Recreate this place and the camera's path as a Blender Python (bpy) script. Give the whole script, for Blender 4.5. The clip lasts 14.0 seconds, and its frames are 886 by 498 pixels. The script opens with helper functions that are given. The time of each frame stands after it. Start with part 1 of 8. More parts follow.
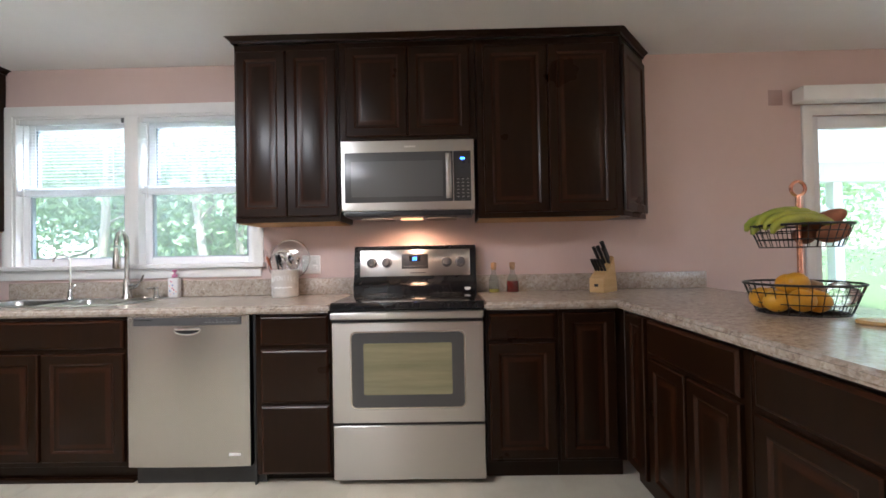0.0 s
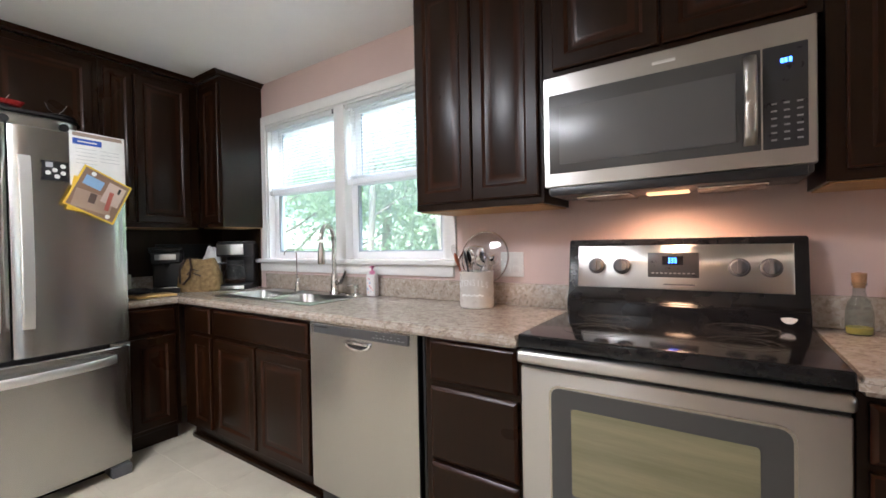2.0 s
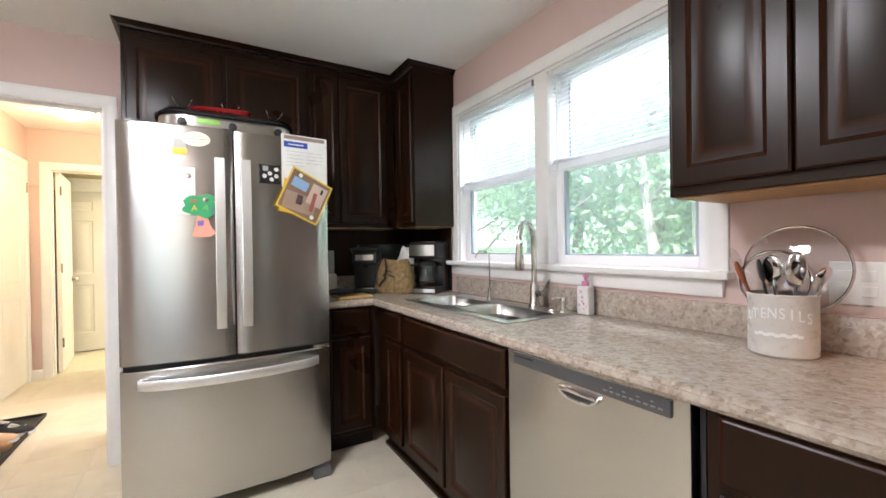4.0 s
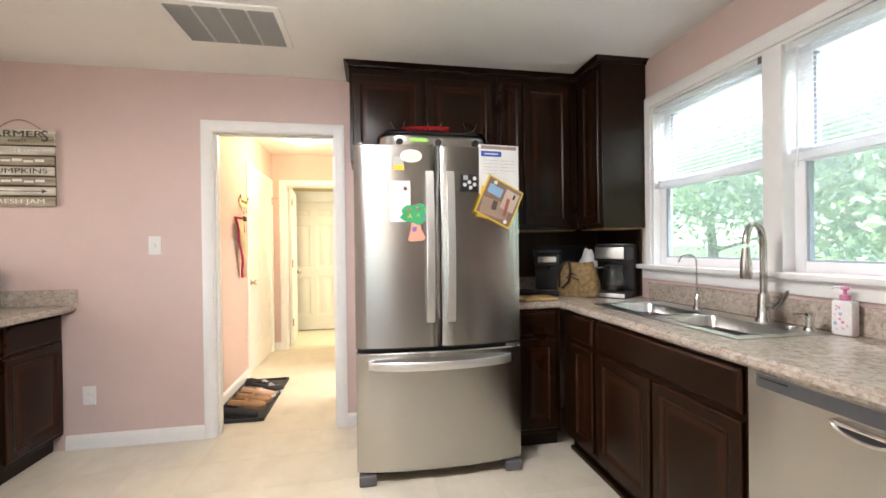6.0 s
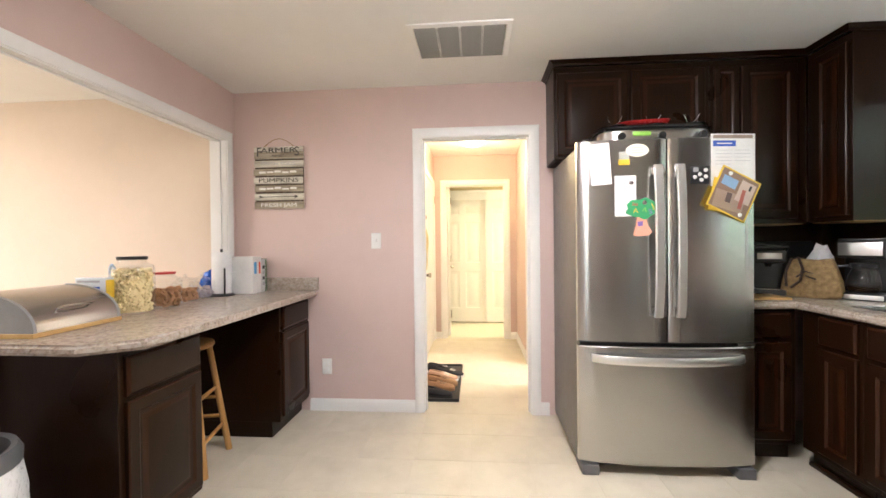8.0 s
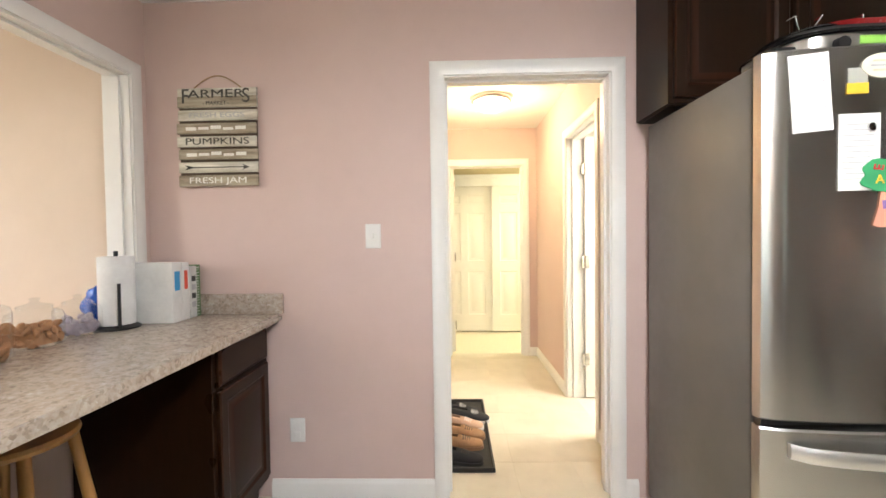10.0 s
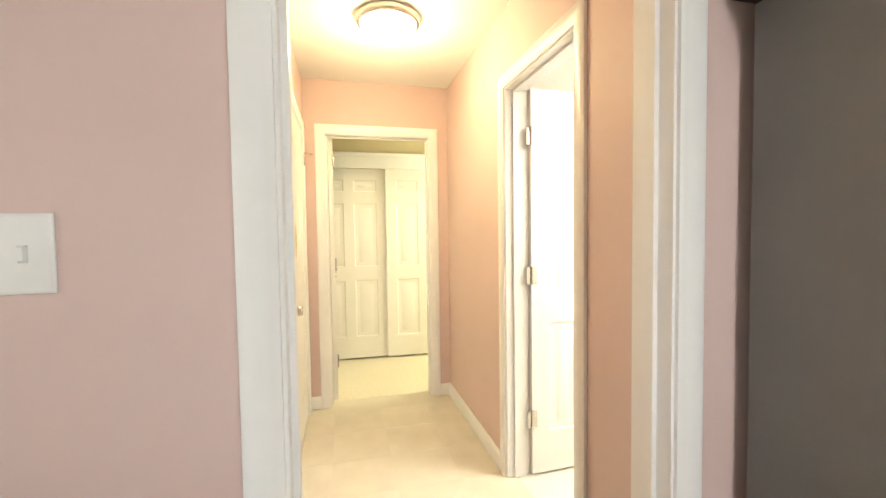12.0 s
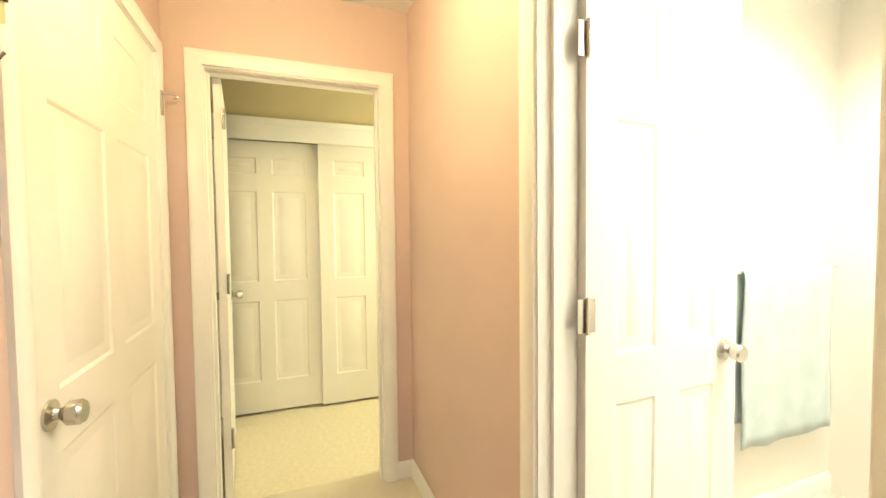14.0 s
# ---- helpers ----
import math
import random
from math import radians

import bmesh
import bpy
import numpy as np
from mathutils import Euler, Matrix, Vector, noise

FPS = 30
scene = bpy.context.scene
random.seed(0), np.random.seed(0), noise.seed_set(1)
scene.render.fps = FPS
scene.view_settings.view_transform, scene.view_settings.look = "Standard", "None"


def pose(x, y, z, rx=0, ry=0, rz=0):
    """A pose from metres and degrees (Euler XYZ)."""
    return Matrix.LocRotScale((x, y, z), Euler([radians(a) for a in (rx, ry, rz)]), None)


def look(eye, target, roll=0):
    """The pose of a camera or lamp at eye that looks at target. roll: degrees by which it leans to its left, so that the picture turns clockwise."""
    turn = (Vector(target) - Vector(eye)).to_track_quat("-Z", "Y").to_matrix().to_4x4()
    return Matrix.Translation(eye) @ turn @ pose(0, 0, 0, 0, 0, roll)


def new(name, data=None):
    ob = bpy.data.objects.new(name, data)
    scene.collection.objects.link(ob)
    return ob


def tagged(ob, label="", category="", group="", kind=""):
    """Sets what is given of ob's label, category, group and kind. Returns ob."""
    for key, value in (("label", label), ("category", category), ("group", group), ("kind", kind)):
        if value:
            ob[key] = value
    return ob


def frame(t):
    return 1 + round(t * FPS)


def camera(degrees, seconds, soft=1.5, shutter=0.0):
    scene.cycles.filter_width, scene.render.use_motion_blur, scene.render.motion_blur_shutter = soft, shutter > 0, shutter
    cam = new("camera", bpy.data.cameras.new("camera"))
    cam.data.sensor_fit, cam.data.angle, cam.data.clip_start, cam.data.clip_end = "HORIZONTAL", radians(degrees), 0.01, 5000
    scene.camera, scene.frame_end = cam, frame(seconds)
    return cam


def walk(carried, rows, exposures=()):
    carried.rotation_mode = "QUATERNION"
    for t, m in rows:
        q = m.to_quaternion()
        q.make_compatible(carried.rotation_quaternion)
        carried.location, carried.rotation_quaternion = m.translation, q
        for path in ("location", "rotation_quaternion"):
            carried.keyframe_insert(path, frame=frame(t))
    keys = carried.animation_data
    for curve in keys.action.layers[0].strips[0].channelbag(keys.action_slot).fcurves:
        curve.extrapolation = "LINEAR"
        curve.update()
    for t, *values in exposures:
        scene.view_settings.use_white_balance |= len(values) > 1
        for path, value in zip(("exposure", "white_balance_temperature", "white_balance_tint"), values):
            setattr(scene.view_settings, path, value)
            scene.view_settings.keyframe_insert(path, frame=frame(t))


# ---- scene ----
# Camera and walk
cam = camera(94.2, 14.0, soft=1.6)
PATH = [
    (0, (0.262, -0.054, 1.147), (0.235, 1.945, 1.175), -1.1),
    (0.5, (0.298, 0.165, 1.18), (-0.018, 2.14, 1.173), -1.2),
    (1, (0.31, 0.398, 1.193), (-0.313, 2.298, 1.169), -1.1),
    (1.5, (0.279, 0.628, 1.198), (-0.627, 2.411, 1.168), -1.1),
    (2, (0.197, 0.795, 1.202), (-0.922, 2.453, 1.179), -1.1),
    (2.5, (0.095, 0.993, 1.201), (-1.231, 2.49, 1.19), -0.9),
    (3, (-0.035, 1.094, 1.195), (-1.518, 2.436, 1.188), -0.9),
    (5.5, (-0.374, 0.993, 1.253), (-2.305, 1.51, 1.236), -0.7),
    (6, (-0.282, 0.863, 1.245), (-2.251, 1.215, 1.235), -0.7),
    (6.5, (-0.186, 0.742, 1.234), (-2.177, 0.929, 1.238), -0.7),
    (7, (-0.127, 0.571, 1.252), (-2.126, 0.631, 1.248), -0.6),
    (7.5, (-0.109, 0.396, 1.251), (-2.108, 0.351, 1.239), -0.6),
    (8, (-0.209, 0.237, 1.238), (-2.203, 0.079, 1.22), -0.6),
    (10.5, (-1.564, -0.129, 1.263), (-3.562, -0.084, 1.187), -0.8),
    (11, (-1.87, -0.093, 1.264), (-3.858, 0.108, 1.181), -0.8),
    (11.5, (-2.2, -0.07, 1.28), (-4.169, 0.275, 1.198), -0.8),
    (12, (-2.504, -0.054, 1.301), (-4.444, 0.425, 1.217), -0.8),
    (12.5, (-2.789, 0.005, 1.301), (-4.689, 0.624, 1.219), -0.7),
    (13, (-3.064, 0.095, 1.299), (-4.938, 0.789, 1.217), -0.8),
    (13.5, (-3.324, 0.143, 1.298), (-5.194, 0.847, 1.217), -0.6),
    (14, (-3.585, 0.167, 1.29), (-5.453, 0.876, 1.212), -0.6),
]

EXPOSURES = [(0.0, 2.24, 5600, 13), (1.5, 2.22, 5650, 13), (3.0, 2.26, 5700, 14), (6.0, 2.37, 6000, 14), (8.0, 2.42, 6000, 15), (10.5, 2.28, 5900, 10), (12.0, 2.12, 5930, 8), (13.0, 2.04, 6050, 4), (14.0, 1.93, 6300, 3)]
walk(cam, [(t, look(eye, target, roll)) for t, eye, target, roll in PATH], EXPOSURES)

# World, sun and the large lights
world = bpy.data.worlds.new("sky")
scene.world = world
world.use_nodes = True
wn = world.node_tree
sky = wn.nodes.new("ShaderNodeTexSky")
sky.sky_type = 'NISHITA'
sky.sun_disc = False
sky.sun_elevation = radians(50)
sky.sun_rotation = radians(150)
wn.links.new(sky.outputs[0], wn.nodes["Background"].inputs[0])
wn.nodes["Background"].inputs[1].default_value = 0.15


def lamp(name, kind, m, power, colour, **more):
    data = bpy.data.lights.new(name, kind)
    data.energy, data.color = power, colour
    for key, value in more.items():
        if key == "size":
            data.size = value
        elif key == "size_y":
            data.shape = 'RECTANGLE'
            data.size_y = value
        elif key == "radius":
            data.shadow_soft_size = value
        elif key == "angle":
            data.angle = value
        elif key == "spread":
            data.spread = value
        elif key == "cone":
            data.spot_size, data.spot_blend = value, 0.6
    ob = new(name, data)
    ob.matrix_world = m
    return ob


lamp("sun", 'SUN', look((0, 0, 10), (-3.2, 4.8, 2.6)), 5.0, (1.0, 0.95, 0.87), angle=radians(8))
DAY = (0.93, 0.97, 1.0)
lamp("sky_light_kitchen_window", 'AREA', look((-1.8, 3.0, 2.5), (-1.8, 1.7, 0.9)), 24, DAY, size=1.7, size_y=0.5)
lamp("sky_light_patio_door", 'AREA', look((3.4, 3.0, 2.17), (1.6, 0.4, 0.2)), 0.6, DAY, size=1.6, size_y=0.4)
lamp("sky_light_dining_window", 'AREA', look((4.66, -0.75, 1.45), (0, 0.0, 0.8)), 0.4, (1.0, 0.99, 0.97), size=1.5, size_y=1.4)
lamp("living_room_light", 'AREA', look((-1.5, -3.8, 2.37), (-1.5, -3.8, 0)), 9.5, (1.0, 0.86, 0.72), size=0.45, size_y=0.45)
# Added fill for the living room, set at an unseen window
lamp("added_light_living_window", 'AREA', look((-0.6, -5.45, 1.5), (-1.2, -2, 1.2)), 6, (1.0, 0.97, 0.93), size=2.2, size_y=1.4)
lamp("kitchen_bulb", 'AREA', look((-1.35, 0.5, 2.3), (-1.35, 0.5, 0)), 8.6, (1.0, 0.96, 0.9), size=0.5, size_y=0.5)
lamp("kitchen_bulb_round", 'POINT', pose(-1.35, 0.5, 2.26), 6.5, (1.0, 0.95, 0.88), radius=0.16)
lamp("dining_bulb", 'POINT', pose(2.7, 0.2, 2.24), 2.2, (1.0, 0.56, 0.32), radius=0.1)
# Added yellowish fill that brightens the closet doors from an unseen window
lamp("added_light_bedroom_window", 'AREA', look((-6.25, 1.95, 1.5), (-6.2, 0, 1.0)), 10, (1.0, 0.91, 0.58), size=0.8, size_y=1.1)
lamp("hall_bulb", 'POINT', pose(-4.69, 0.21, 2.22), 5.6, (1.0, 0.755, 0.36), radius=0.09)
lamp("hall_bulb_down", 'AREA', look((-4.69, 0.21, 2.29), (-4.69, 0.21, 0)), 0.9, (1.0, 0.755, 0.36), size=0.26, size_y=0.26)
lamp("bath_bulb", 'AREA', look((-3.95, 1.75, 2.38), (-3.95, 1.75, 0)), 12, (1.0, 0.92, 0.76), size=0.6, size_y=0.5, spread=radians(150))
lamp("hob_bulb", 'SPOT', look((0.045, 2.4, 1.345), (0.045, 2.5, 0.5)), 2.7, (1.0, 0.56, 0.3), radius=0.05, cone=radians(165))


# Materials
def nodes_of(name):
    m = bpy.data.materials.new(name)
    m.use_nodes = True
    return m, m.node_tree, m.node_tree.nodes["Principled BSDF"]


def ramp_of(tree, source, stops):
    r = tree.nodes.new("ShaderNodeValToRGB")
    el = r.color_ramp.elements
    while len(el) < len(stops):
        el.new(0.5)
    for e, (at, c) in zip(el, stops):
        e.position, e.color = at, (*c, 1)
    tree.links.new(source, r.inputs[0])
    return r.outputs[0]


def coords(tree, stretch=(1, 1, 1)):
    tc = tree.nodes.new("ShaderNodeTexCoord")
    mp = tree.nodes.new("ShaderNodeMapping")
    mp.inputs["Scale"].default_value = stretch
    tree.links.new(tc.outputs["Object"], mp.inputs[0])
    return mp.outputs[0]


def noise_of(tree, where, scale, detail=4.0, rough=0.55):
    n = tree.nodes.new("ShaderNodeTexNoise")
    n.inputs["Scale"].default_value, n.inputs["Detail"].default_value, n.inputs["Roughness"].default_value = scale, detail, rough
    tree.links.new(where, n.inputs["Vector"])
    return n.outputs["Fac"]


def bump_of(tree, bsdf, height, strength, distance):
    b = tree.nodes.new("ShaderNodeBump")
    b.inputs["Strength"].default_value, b.inputs["Distance"].default_value = strength, distance
    tree.links.new(height, b.inputs["Height"])
    tree.links.new(b.outputs[0], bsdf.inputs["Normal"])


def surface(name, dark, light, scale=6.0, rough=0.5, rough_span=0.08, metal=0.0, stretch=(1, 1, 1), bump=0.0, bump_scale=60.0, coat=0.0, spec=0.5, sheen=0.0):
    """Two-scale colour variation, uneven gloss and fine relief."""
    m, tree, bsdf = nodes_of(name)
    at = coords(tree, stretch)
    big, fine = noise_of(tree, at, scale), noise_of(tree, at, scale * 9, 6.0, 0.65)
    mixed = tree.nodes.new("ShaderNodeMath")
    mixed.operation = 'MULTIPLY_ADD'
    tree.links.new(fine, mixed.inputs[0])
    mixed.inputs[1].default_value = 0.35
    tree.links.new(big, mixed.inputs[2])
    tree.links.new(ramp_of(tree, mixed.outputs[0], [(0.45, dark), (0.9, light)]), bsdf.inputs["Base Color"])
    rr = tree.nodes.new("ShaderNodeMapRange")
    rr.inputs["From Min"].default_value, rr.inputs["From Max"].default_value = 0.3, 0.7
    rr.inputs["To Min"].default_value, rr.inputs["To Max"].default_value = max(0.02, rough - rough_span), rough + rough_span
    tree.links.new(fine, rr.inputs["Value"])
    tree.links.new(rr.outputs[0], bsdf.inputs["Roughness"])
    bsdf.inputs["Metallic"].default_value = metal
    bsdf.inputs["Coat Weight"].default_value = coat
    bsdf.inputs["Coat Roughness"].default_value = 0.18
    bsdf.inputs["Specular IOR Level"].default_value = spec
    bsdf.inputs["Sheen Weight"].default_value = sheen
    if bump:
        bump_of(tree, bsdf, noise_of(tree, at, bump_scale, 3.0), bump, 0.002)
    return m


def glow(name, colour, strength):
    m, tree, bsdf = nodes_of(name)
    bsdf.inputs["Base Color"].default_value = (*colour, 1)
    bsdf.inputs["Emission Color"].default_value = (*colour, 1)
    bsdf.inputs["Emission Strength"].default_value = strength
    return m


def glass(name, tint=(1, 1, 1), rough=0.0, ior=1.45):
    m, tree, bsdf = nodes_of(name)
    bsdf.inputs["Base Color"].default_value = (*tint, 1)
    bsdf.inputs["Transmission Weight"].default_value = 1.0
    bsdf.inputs["Roughness"].default_value = rough
    bsdf.inputs["IOR"].default_value = ior
    return m


def thin_glass(name, tint=(0.95, 0.96, 0.96), gloss=0.9):
    """A thin clear shell: light passes straight, with a mirror gloss that grows at the rim."""
    m, tree, bsdf = nodes_of(name)
    clear, shine, mix = tree.nodes.new("ShaderNodeBsdfTransparent"), tree.nodes.new("ShaderNodeBsdfGlossy"), tree.nodes.new("ShaderNodeMixShader")
    clear.inputs[0].default_value = (*tint, 1)
    shine.inputs["Roughness"].default_value = 0.03
    edge, power, span = tree.nodes.new("ShaderNodeLayerWeight"), tree.nodes.new("ShaderNodeMath"), tree.nodes.new("ShaderNodeMath")
    edge.inputs[0].default_value = 0.5
    power.operation, span.operation = 'POWER', 'MULTIPLY_ADD'
    power.inputs[1].default_value = 5.0
    span.inputs[1].default_value, span.inputs[2].default_value = gloss, 0.05
    tree.links.new(edge.outputs["Facing"], power.inputs[0])
    tree.links.new(power.outputs[0], span.inputs[0])
    tree.links.new(span.outputs[0], mix.inputs[0])
    tree.links.new(clear.outputs[0], mix.inputs[1])
    tree.links.new(shine.outputs[0], mix.inputs[2])
    tree.links.new(mix.outputs[0], tree.nodes["Material Output"].inputs[0])
    return m


def leaf_material(name, dark, light, warm=1.3):
    m = surface(name, dark, light, 3, 0.5, 0.05, spec=0.3)
    tree = m.node_tree
    bsdf = tree.nodes["Principled BSDF"]
    through_, mix = tree.nodes.new("ShaderNodeBsdfTranslucent"), tree.nodes.new("ShaderNodeMixShader")
    through_.inputs[0].default_value = (light[0] * warm, light[1] * warm, light[2], 1)
    mix.inputs[0].default_value = 0.45
    tree.links.new(bsdf.outputs[0], mix.inputs[1])
    tree.links.new(through_.outputs[0], mix.inputs[2])
    tree.links.new(mix.outputs[0], tree.nodes["Material Output"].inputs[0])
    return m


def laminate_material():
    m, tree, bsdf = nodes_of("speckled laminate")
    at = coords(tree)
    cell = tree.nodes.new("ShaderNodeTexVoronoi")
    cell.inputs["Scale"].default_value = 95
    warp = noise_of(tree, at, 30, 5)
    shift = tree.nodes.new("ShaderNodeVectorMath")
    shift.operation = 'MULTIPLY_ADD'
    tree.links.new(warp, shift.inputs[0])
    shift.inputs[1].default_value = (0.05, 0.05, 0.05)
    tree.links.new(at, shift.inputs[2])
    tree.links.new(shift.outputs[0], cell.inputs["Vector"])
    spots = ramp_of(tree, cell.outputs["Color"], [(0.0, (0.15, 0.115, 0.088)), (0.28, (0.3, 0.24, 0.19)), (0.55, (0.45, 0.38, 0.315)), (0.8, (0.4, 0.355, 0.31)), (1.0, (0.62, 0.565, 0.5))])
    cloud = ramp_of(tree, noise_of(tree, at, 22, 6, 0.7), [(0.35, (0.26, 0.205, 0.165)), (0.5, (0.45, 0.385, 0.325)), (0.65, (0.57, 0.515, 0.455))])
    mix = tree.nodes.new("ShaderNodeMix")
    mix.data_type = 'RGBA'
    mix.inputs["Factor"].default_value = 0.4
    tree.links.new(spots, mix.inputs[6])
    tree.links.new(cloud, mix.inputs[7])
    tree.links.new(mix.outputs[2], bsdf.inputs["Base Color"])
    bsdf.inputs["Roughness"].default_value = 0.21
    bump_of(tree, bsdf, noise_of(tree, at, 320, 2), 0.06, 0.001)
    return m


def tile_material():
    m, tree, bsdf = nodes_of("cream floor tile")
    at = coords(tree)
    info = tree.nodes.new("ShaderNodeObjectInfo")
    geo = tree.nodes.new("ShaderNodeNewGeometry")
    both = tree.nodes.new("ShaderNodeVectorMath")
    both.operation = 'ADD'
    tree.links.new(geo.outputs["Position"], both.inputs[0])
    tree.links.new(info.outputs["Random"], both.inputs[1])
    cloud = noise_of(tree, both.outputs[0], 5, 7, 0.6)
    tree.links.new(ramp_of(tree, cloud, [(0.3, (0.56, 0.505, 0.4)), (0.5, (0.61, 0.555, 0.445)), (0.72, (0.66, 0.605, 0.49))]), bsdf.inputs["Base Color"])
    bsdf.inputs["Roughness"].default_value = 0.34
    bump_of(tree, bsdf, noise_of(tree, both.outputs[0], 26, 5), 0.12, 0.002)
    return m


def cherry_material(name="espresso stained cherry", tone=(0.0145, 0.0055, 0.0018)):
    m, tree, bsdf = nodes_of(name)
    at = coords(tree, (9, 9, 0.9))
    grain = noise_of(tree, at, 6, 7, 0.65)
    tree.links.new(ramp_of(tree, grain, [(0.3, tuple(0.8 * c for c in tone)), (0.55, tone), (0.8, tuple(1.25 * c for c in tone))]), bsdf.inputs["Base Color"])
    rr = tree.nodes.new("ShaderNodeMapRange")
    rr.inputs["To Min"].default_value, rr.inputs["To Max"].default_value = 0.24, 0.34
    tree.links.new(noise_of(tree, coords(tree), 3, 3), rr.inputs["Value"])
    tree.links.new(rr.outputs[0], bsdf.inputs["Roughness"])
    bsdf.inputs["Specular IOR Level"].default_value = 0.2
    return m


def steel_material(name, stretch, colour=(0.6, 0.59, 0.57), rough=0.27, brushed=False):
    m, tree, bsdf = nodes_of(name)
    at = coords(tree, stretch)
    lines = noise_of(tree, at, 8, 5, 0.7)
    dark = tuple(c * 0.965 for c in colour)
    tree.links.new(ramp_of(tree, lines, [(0.3, dark), (0.7, colour)]), bsdf.inputs["Base Color"])
    bsdf.inputs["Metallic"].default_value = 1.0
    rr = tree.nodes.new("ShaderNodeMapRange")
    rr.inputs["To Min"].default_value, rr.inputs["To Max"].default_value = rough - 0.04, rough + 0.05
    tree.links.new(lines, rr.inputs["Value"])
    tree.links.new(rr.outputs[0], bsdf.inputs["Roughness"])
    bump_of(tree, bsdf, lines, 0.008, 0.0006)
    if brushed:
        bsdf.inputs["Anisotropic"].default_value = 0.75
        bsdf.inputs["Anisotropic Rotation"].default_value = 0.25
        tang = tree.nodes.new("ShaderNodeTangent")
        tang.direction_type, tang.axis = 'RADIAL', 'Z'
        tree.links.new(tang.outputs[0], bsdf.inputs["Tangent"])
    return m


PINK = surface("pink wall paint", (0.59, 0.446, 0.408), (0.64, 0.492, 0.452), 1.4, 0.6, 0.06, bump=0.12, bump_scale=180)
CREAM = surface("cream wall paint", (0.66, 0.54, 0.43), (0.72, 0.6, 0.49), 1.2, 0.6, 0.06, bump=0.1, bump_scale=180)
BEDWALL = surface("tan wall paint", (0.5, 0.43, 0.25), (0.56, 0.48, 0.3), 1.2, 0.6, 0.05, bump=0.1, bump_scale=180)
BATHWALL = surface("white bathroom paint", (0.78, 0.75, 0.68), (0.83, 0.8, 0.74), 1.2, 0.5, 0.05, bump=0.1, bump_scale=180)
CEIL = surface("flat white ceiling paint", (0.77, 0.76, 0.73), (0.83, 0.82, 0.79), 1.1, 0.75, 0.05, bump=0.2, bump_scale=120)
TRIM = surface("white gloss trim paint", (0.76, 0.75, 0.73), (0.82, 0.81, 0.79), 3.0, 0.32, 0.04, bump=0.008, bump_scale=40)
DOORW = surface("white door paint", (0.75, 0.73, 0.69), (0.81, 0.79, 0.75), 2.0, 0.36, 0.06, bump=0.06, bump_scale=90)
VINYL = surface("white vinyl", (0.78, 0.79, 0.8), (0.84, 0.85, 0.86), 4.0, 0.35, 0.05)
SASHSHADE = surface("shaded grey-blue sash edge", (0.3, 0.34, 0.38), (0.38, 0.42, 0.46), 4.0, 0.45, 0.05)
SLATM = leaf_material("white vinyl blind slat", (0.78, 0.78, 0.78), (0.84, 0.84, 0.84), 1.0)
GROUT = surface("sandy grout", (0.58, 0.53, 0.425), (0.63, 0.58, 0.47), 8.0, 0.8, 0.05, bump=0.2, bump_scale=300)
CARPET = surface("beige carpet", (0.6, 0.53, 0.38), (0.7, 0.63, 0.47), 40.0, 0.95, 0.03, bump=0.6, bump_scale=500, sheen=0.3)
LAMINATE, TILE, CHERRY = laminate_material(), tile_material(), cherry_material()
CHERRY_WORN = cherry_material("rubbed reddish cherry edge", (0.03, 0.0095, 0.0034))
RAWWOOD = surface("unfinished cabinet underside", (0.4, 0.22, 0.08), (0.55, 0.33, 0.14), 4, 0.6, 0.06, stretch=(1, 8, 8))
STEEL_V = steel_material("brushed steel upright grain", (260, 260, 2.0), (0.53, 0.52, 0.5), 0.25, True)
STEEL_H = steel_material("brushed steel level grain", (2.0, 260, 260), (0.57, 0.56, 0.54), 0.32, True)
STEEL_S = steel_material("satin nickel", (20, 20, 20), (0.55, 0.53, 0.49), 0.24)
CHROME = steel_material("polished chrome", (3, 3, 3), (0.75, 0.75, 0.76), 0.09)
GREYSIDE = surface("textured grey fridge side", (0.15, 0.147, 0.138), (0.19, 0.185, 0.174), 3, 0.42, 0.06, metal=0.3, bump=0.25, bump_scale=260)
BLACK = surface("black plastic", (0.008, 0.008, 0.009), (0.02, 0.02, 0.021), 6, 0.35, 0.08)
BLACKGLOSS = surface("black enamel", (0.006, 0.006, 0.007), (0.012, 0.012, 0.013), 4, 0.16, 0.04, spec=0.35)
GREYPLASTIC = surface("dark grey plastic", (0.09, 0.09, 0.095), (0.14, 0.14, 0.145), 5, 0.4, 0.06)
OVENGLASS = surface("smoked oven glass", (0.06, 0.06, 0.06), (0.064, 0.064, 0.063), 2, 0.3, 0.003, coat=0.1)
# Level olive streaks put racks and reflections into the oven glass colour
OVENSTREAKS = surface("oven glass with painted reflection streaks", (0.2, 0.185, 0.105), (0.28, 0.255, 0.15), 2.2, 0.16, 0.01, coat=0.3, stretch=(0.9, 1, 14))
SMOKED = surface("smoked control glass", (0.022, 0.022, 0.024), (0.03, 0.03, 0.032), 4, 0.3, 0.04)
KEYPRINT = surface("pale key print", (0.16, 0.16, 0.165), (0.22, 0.22, 0.225), 8, 0.5)
COOKTOP = surface("black ceramic cooktop", (0.007, 0.007, 0.008), (0.014, 0.014, 0.014), 3, 0.1, 0.03, spec=0.4)
BURNER = surface("grey burner ring print", (0.075, 0.068, 0.06), (0.11, 0.1, 0.09), 12, 0.22, 0.04)
PANE = thin_glass("window glass", (0.97, 0.985, 0.985))
CLEARGLASS = thin_glass("clear glass")
BLUELED = glow("blue clock digits", (0.05, 0.18, 1.0), 3)
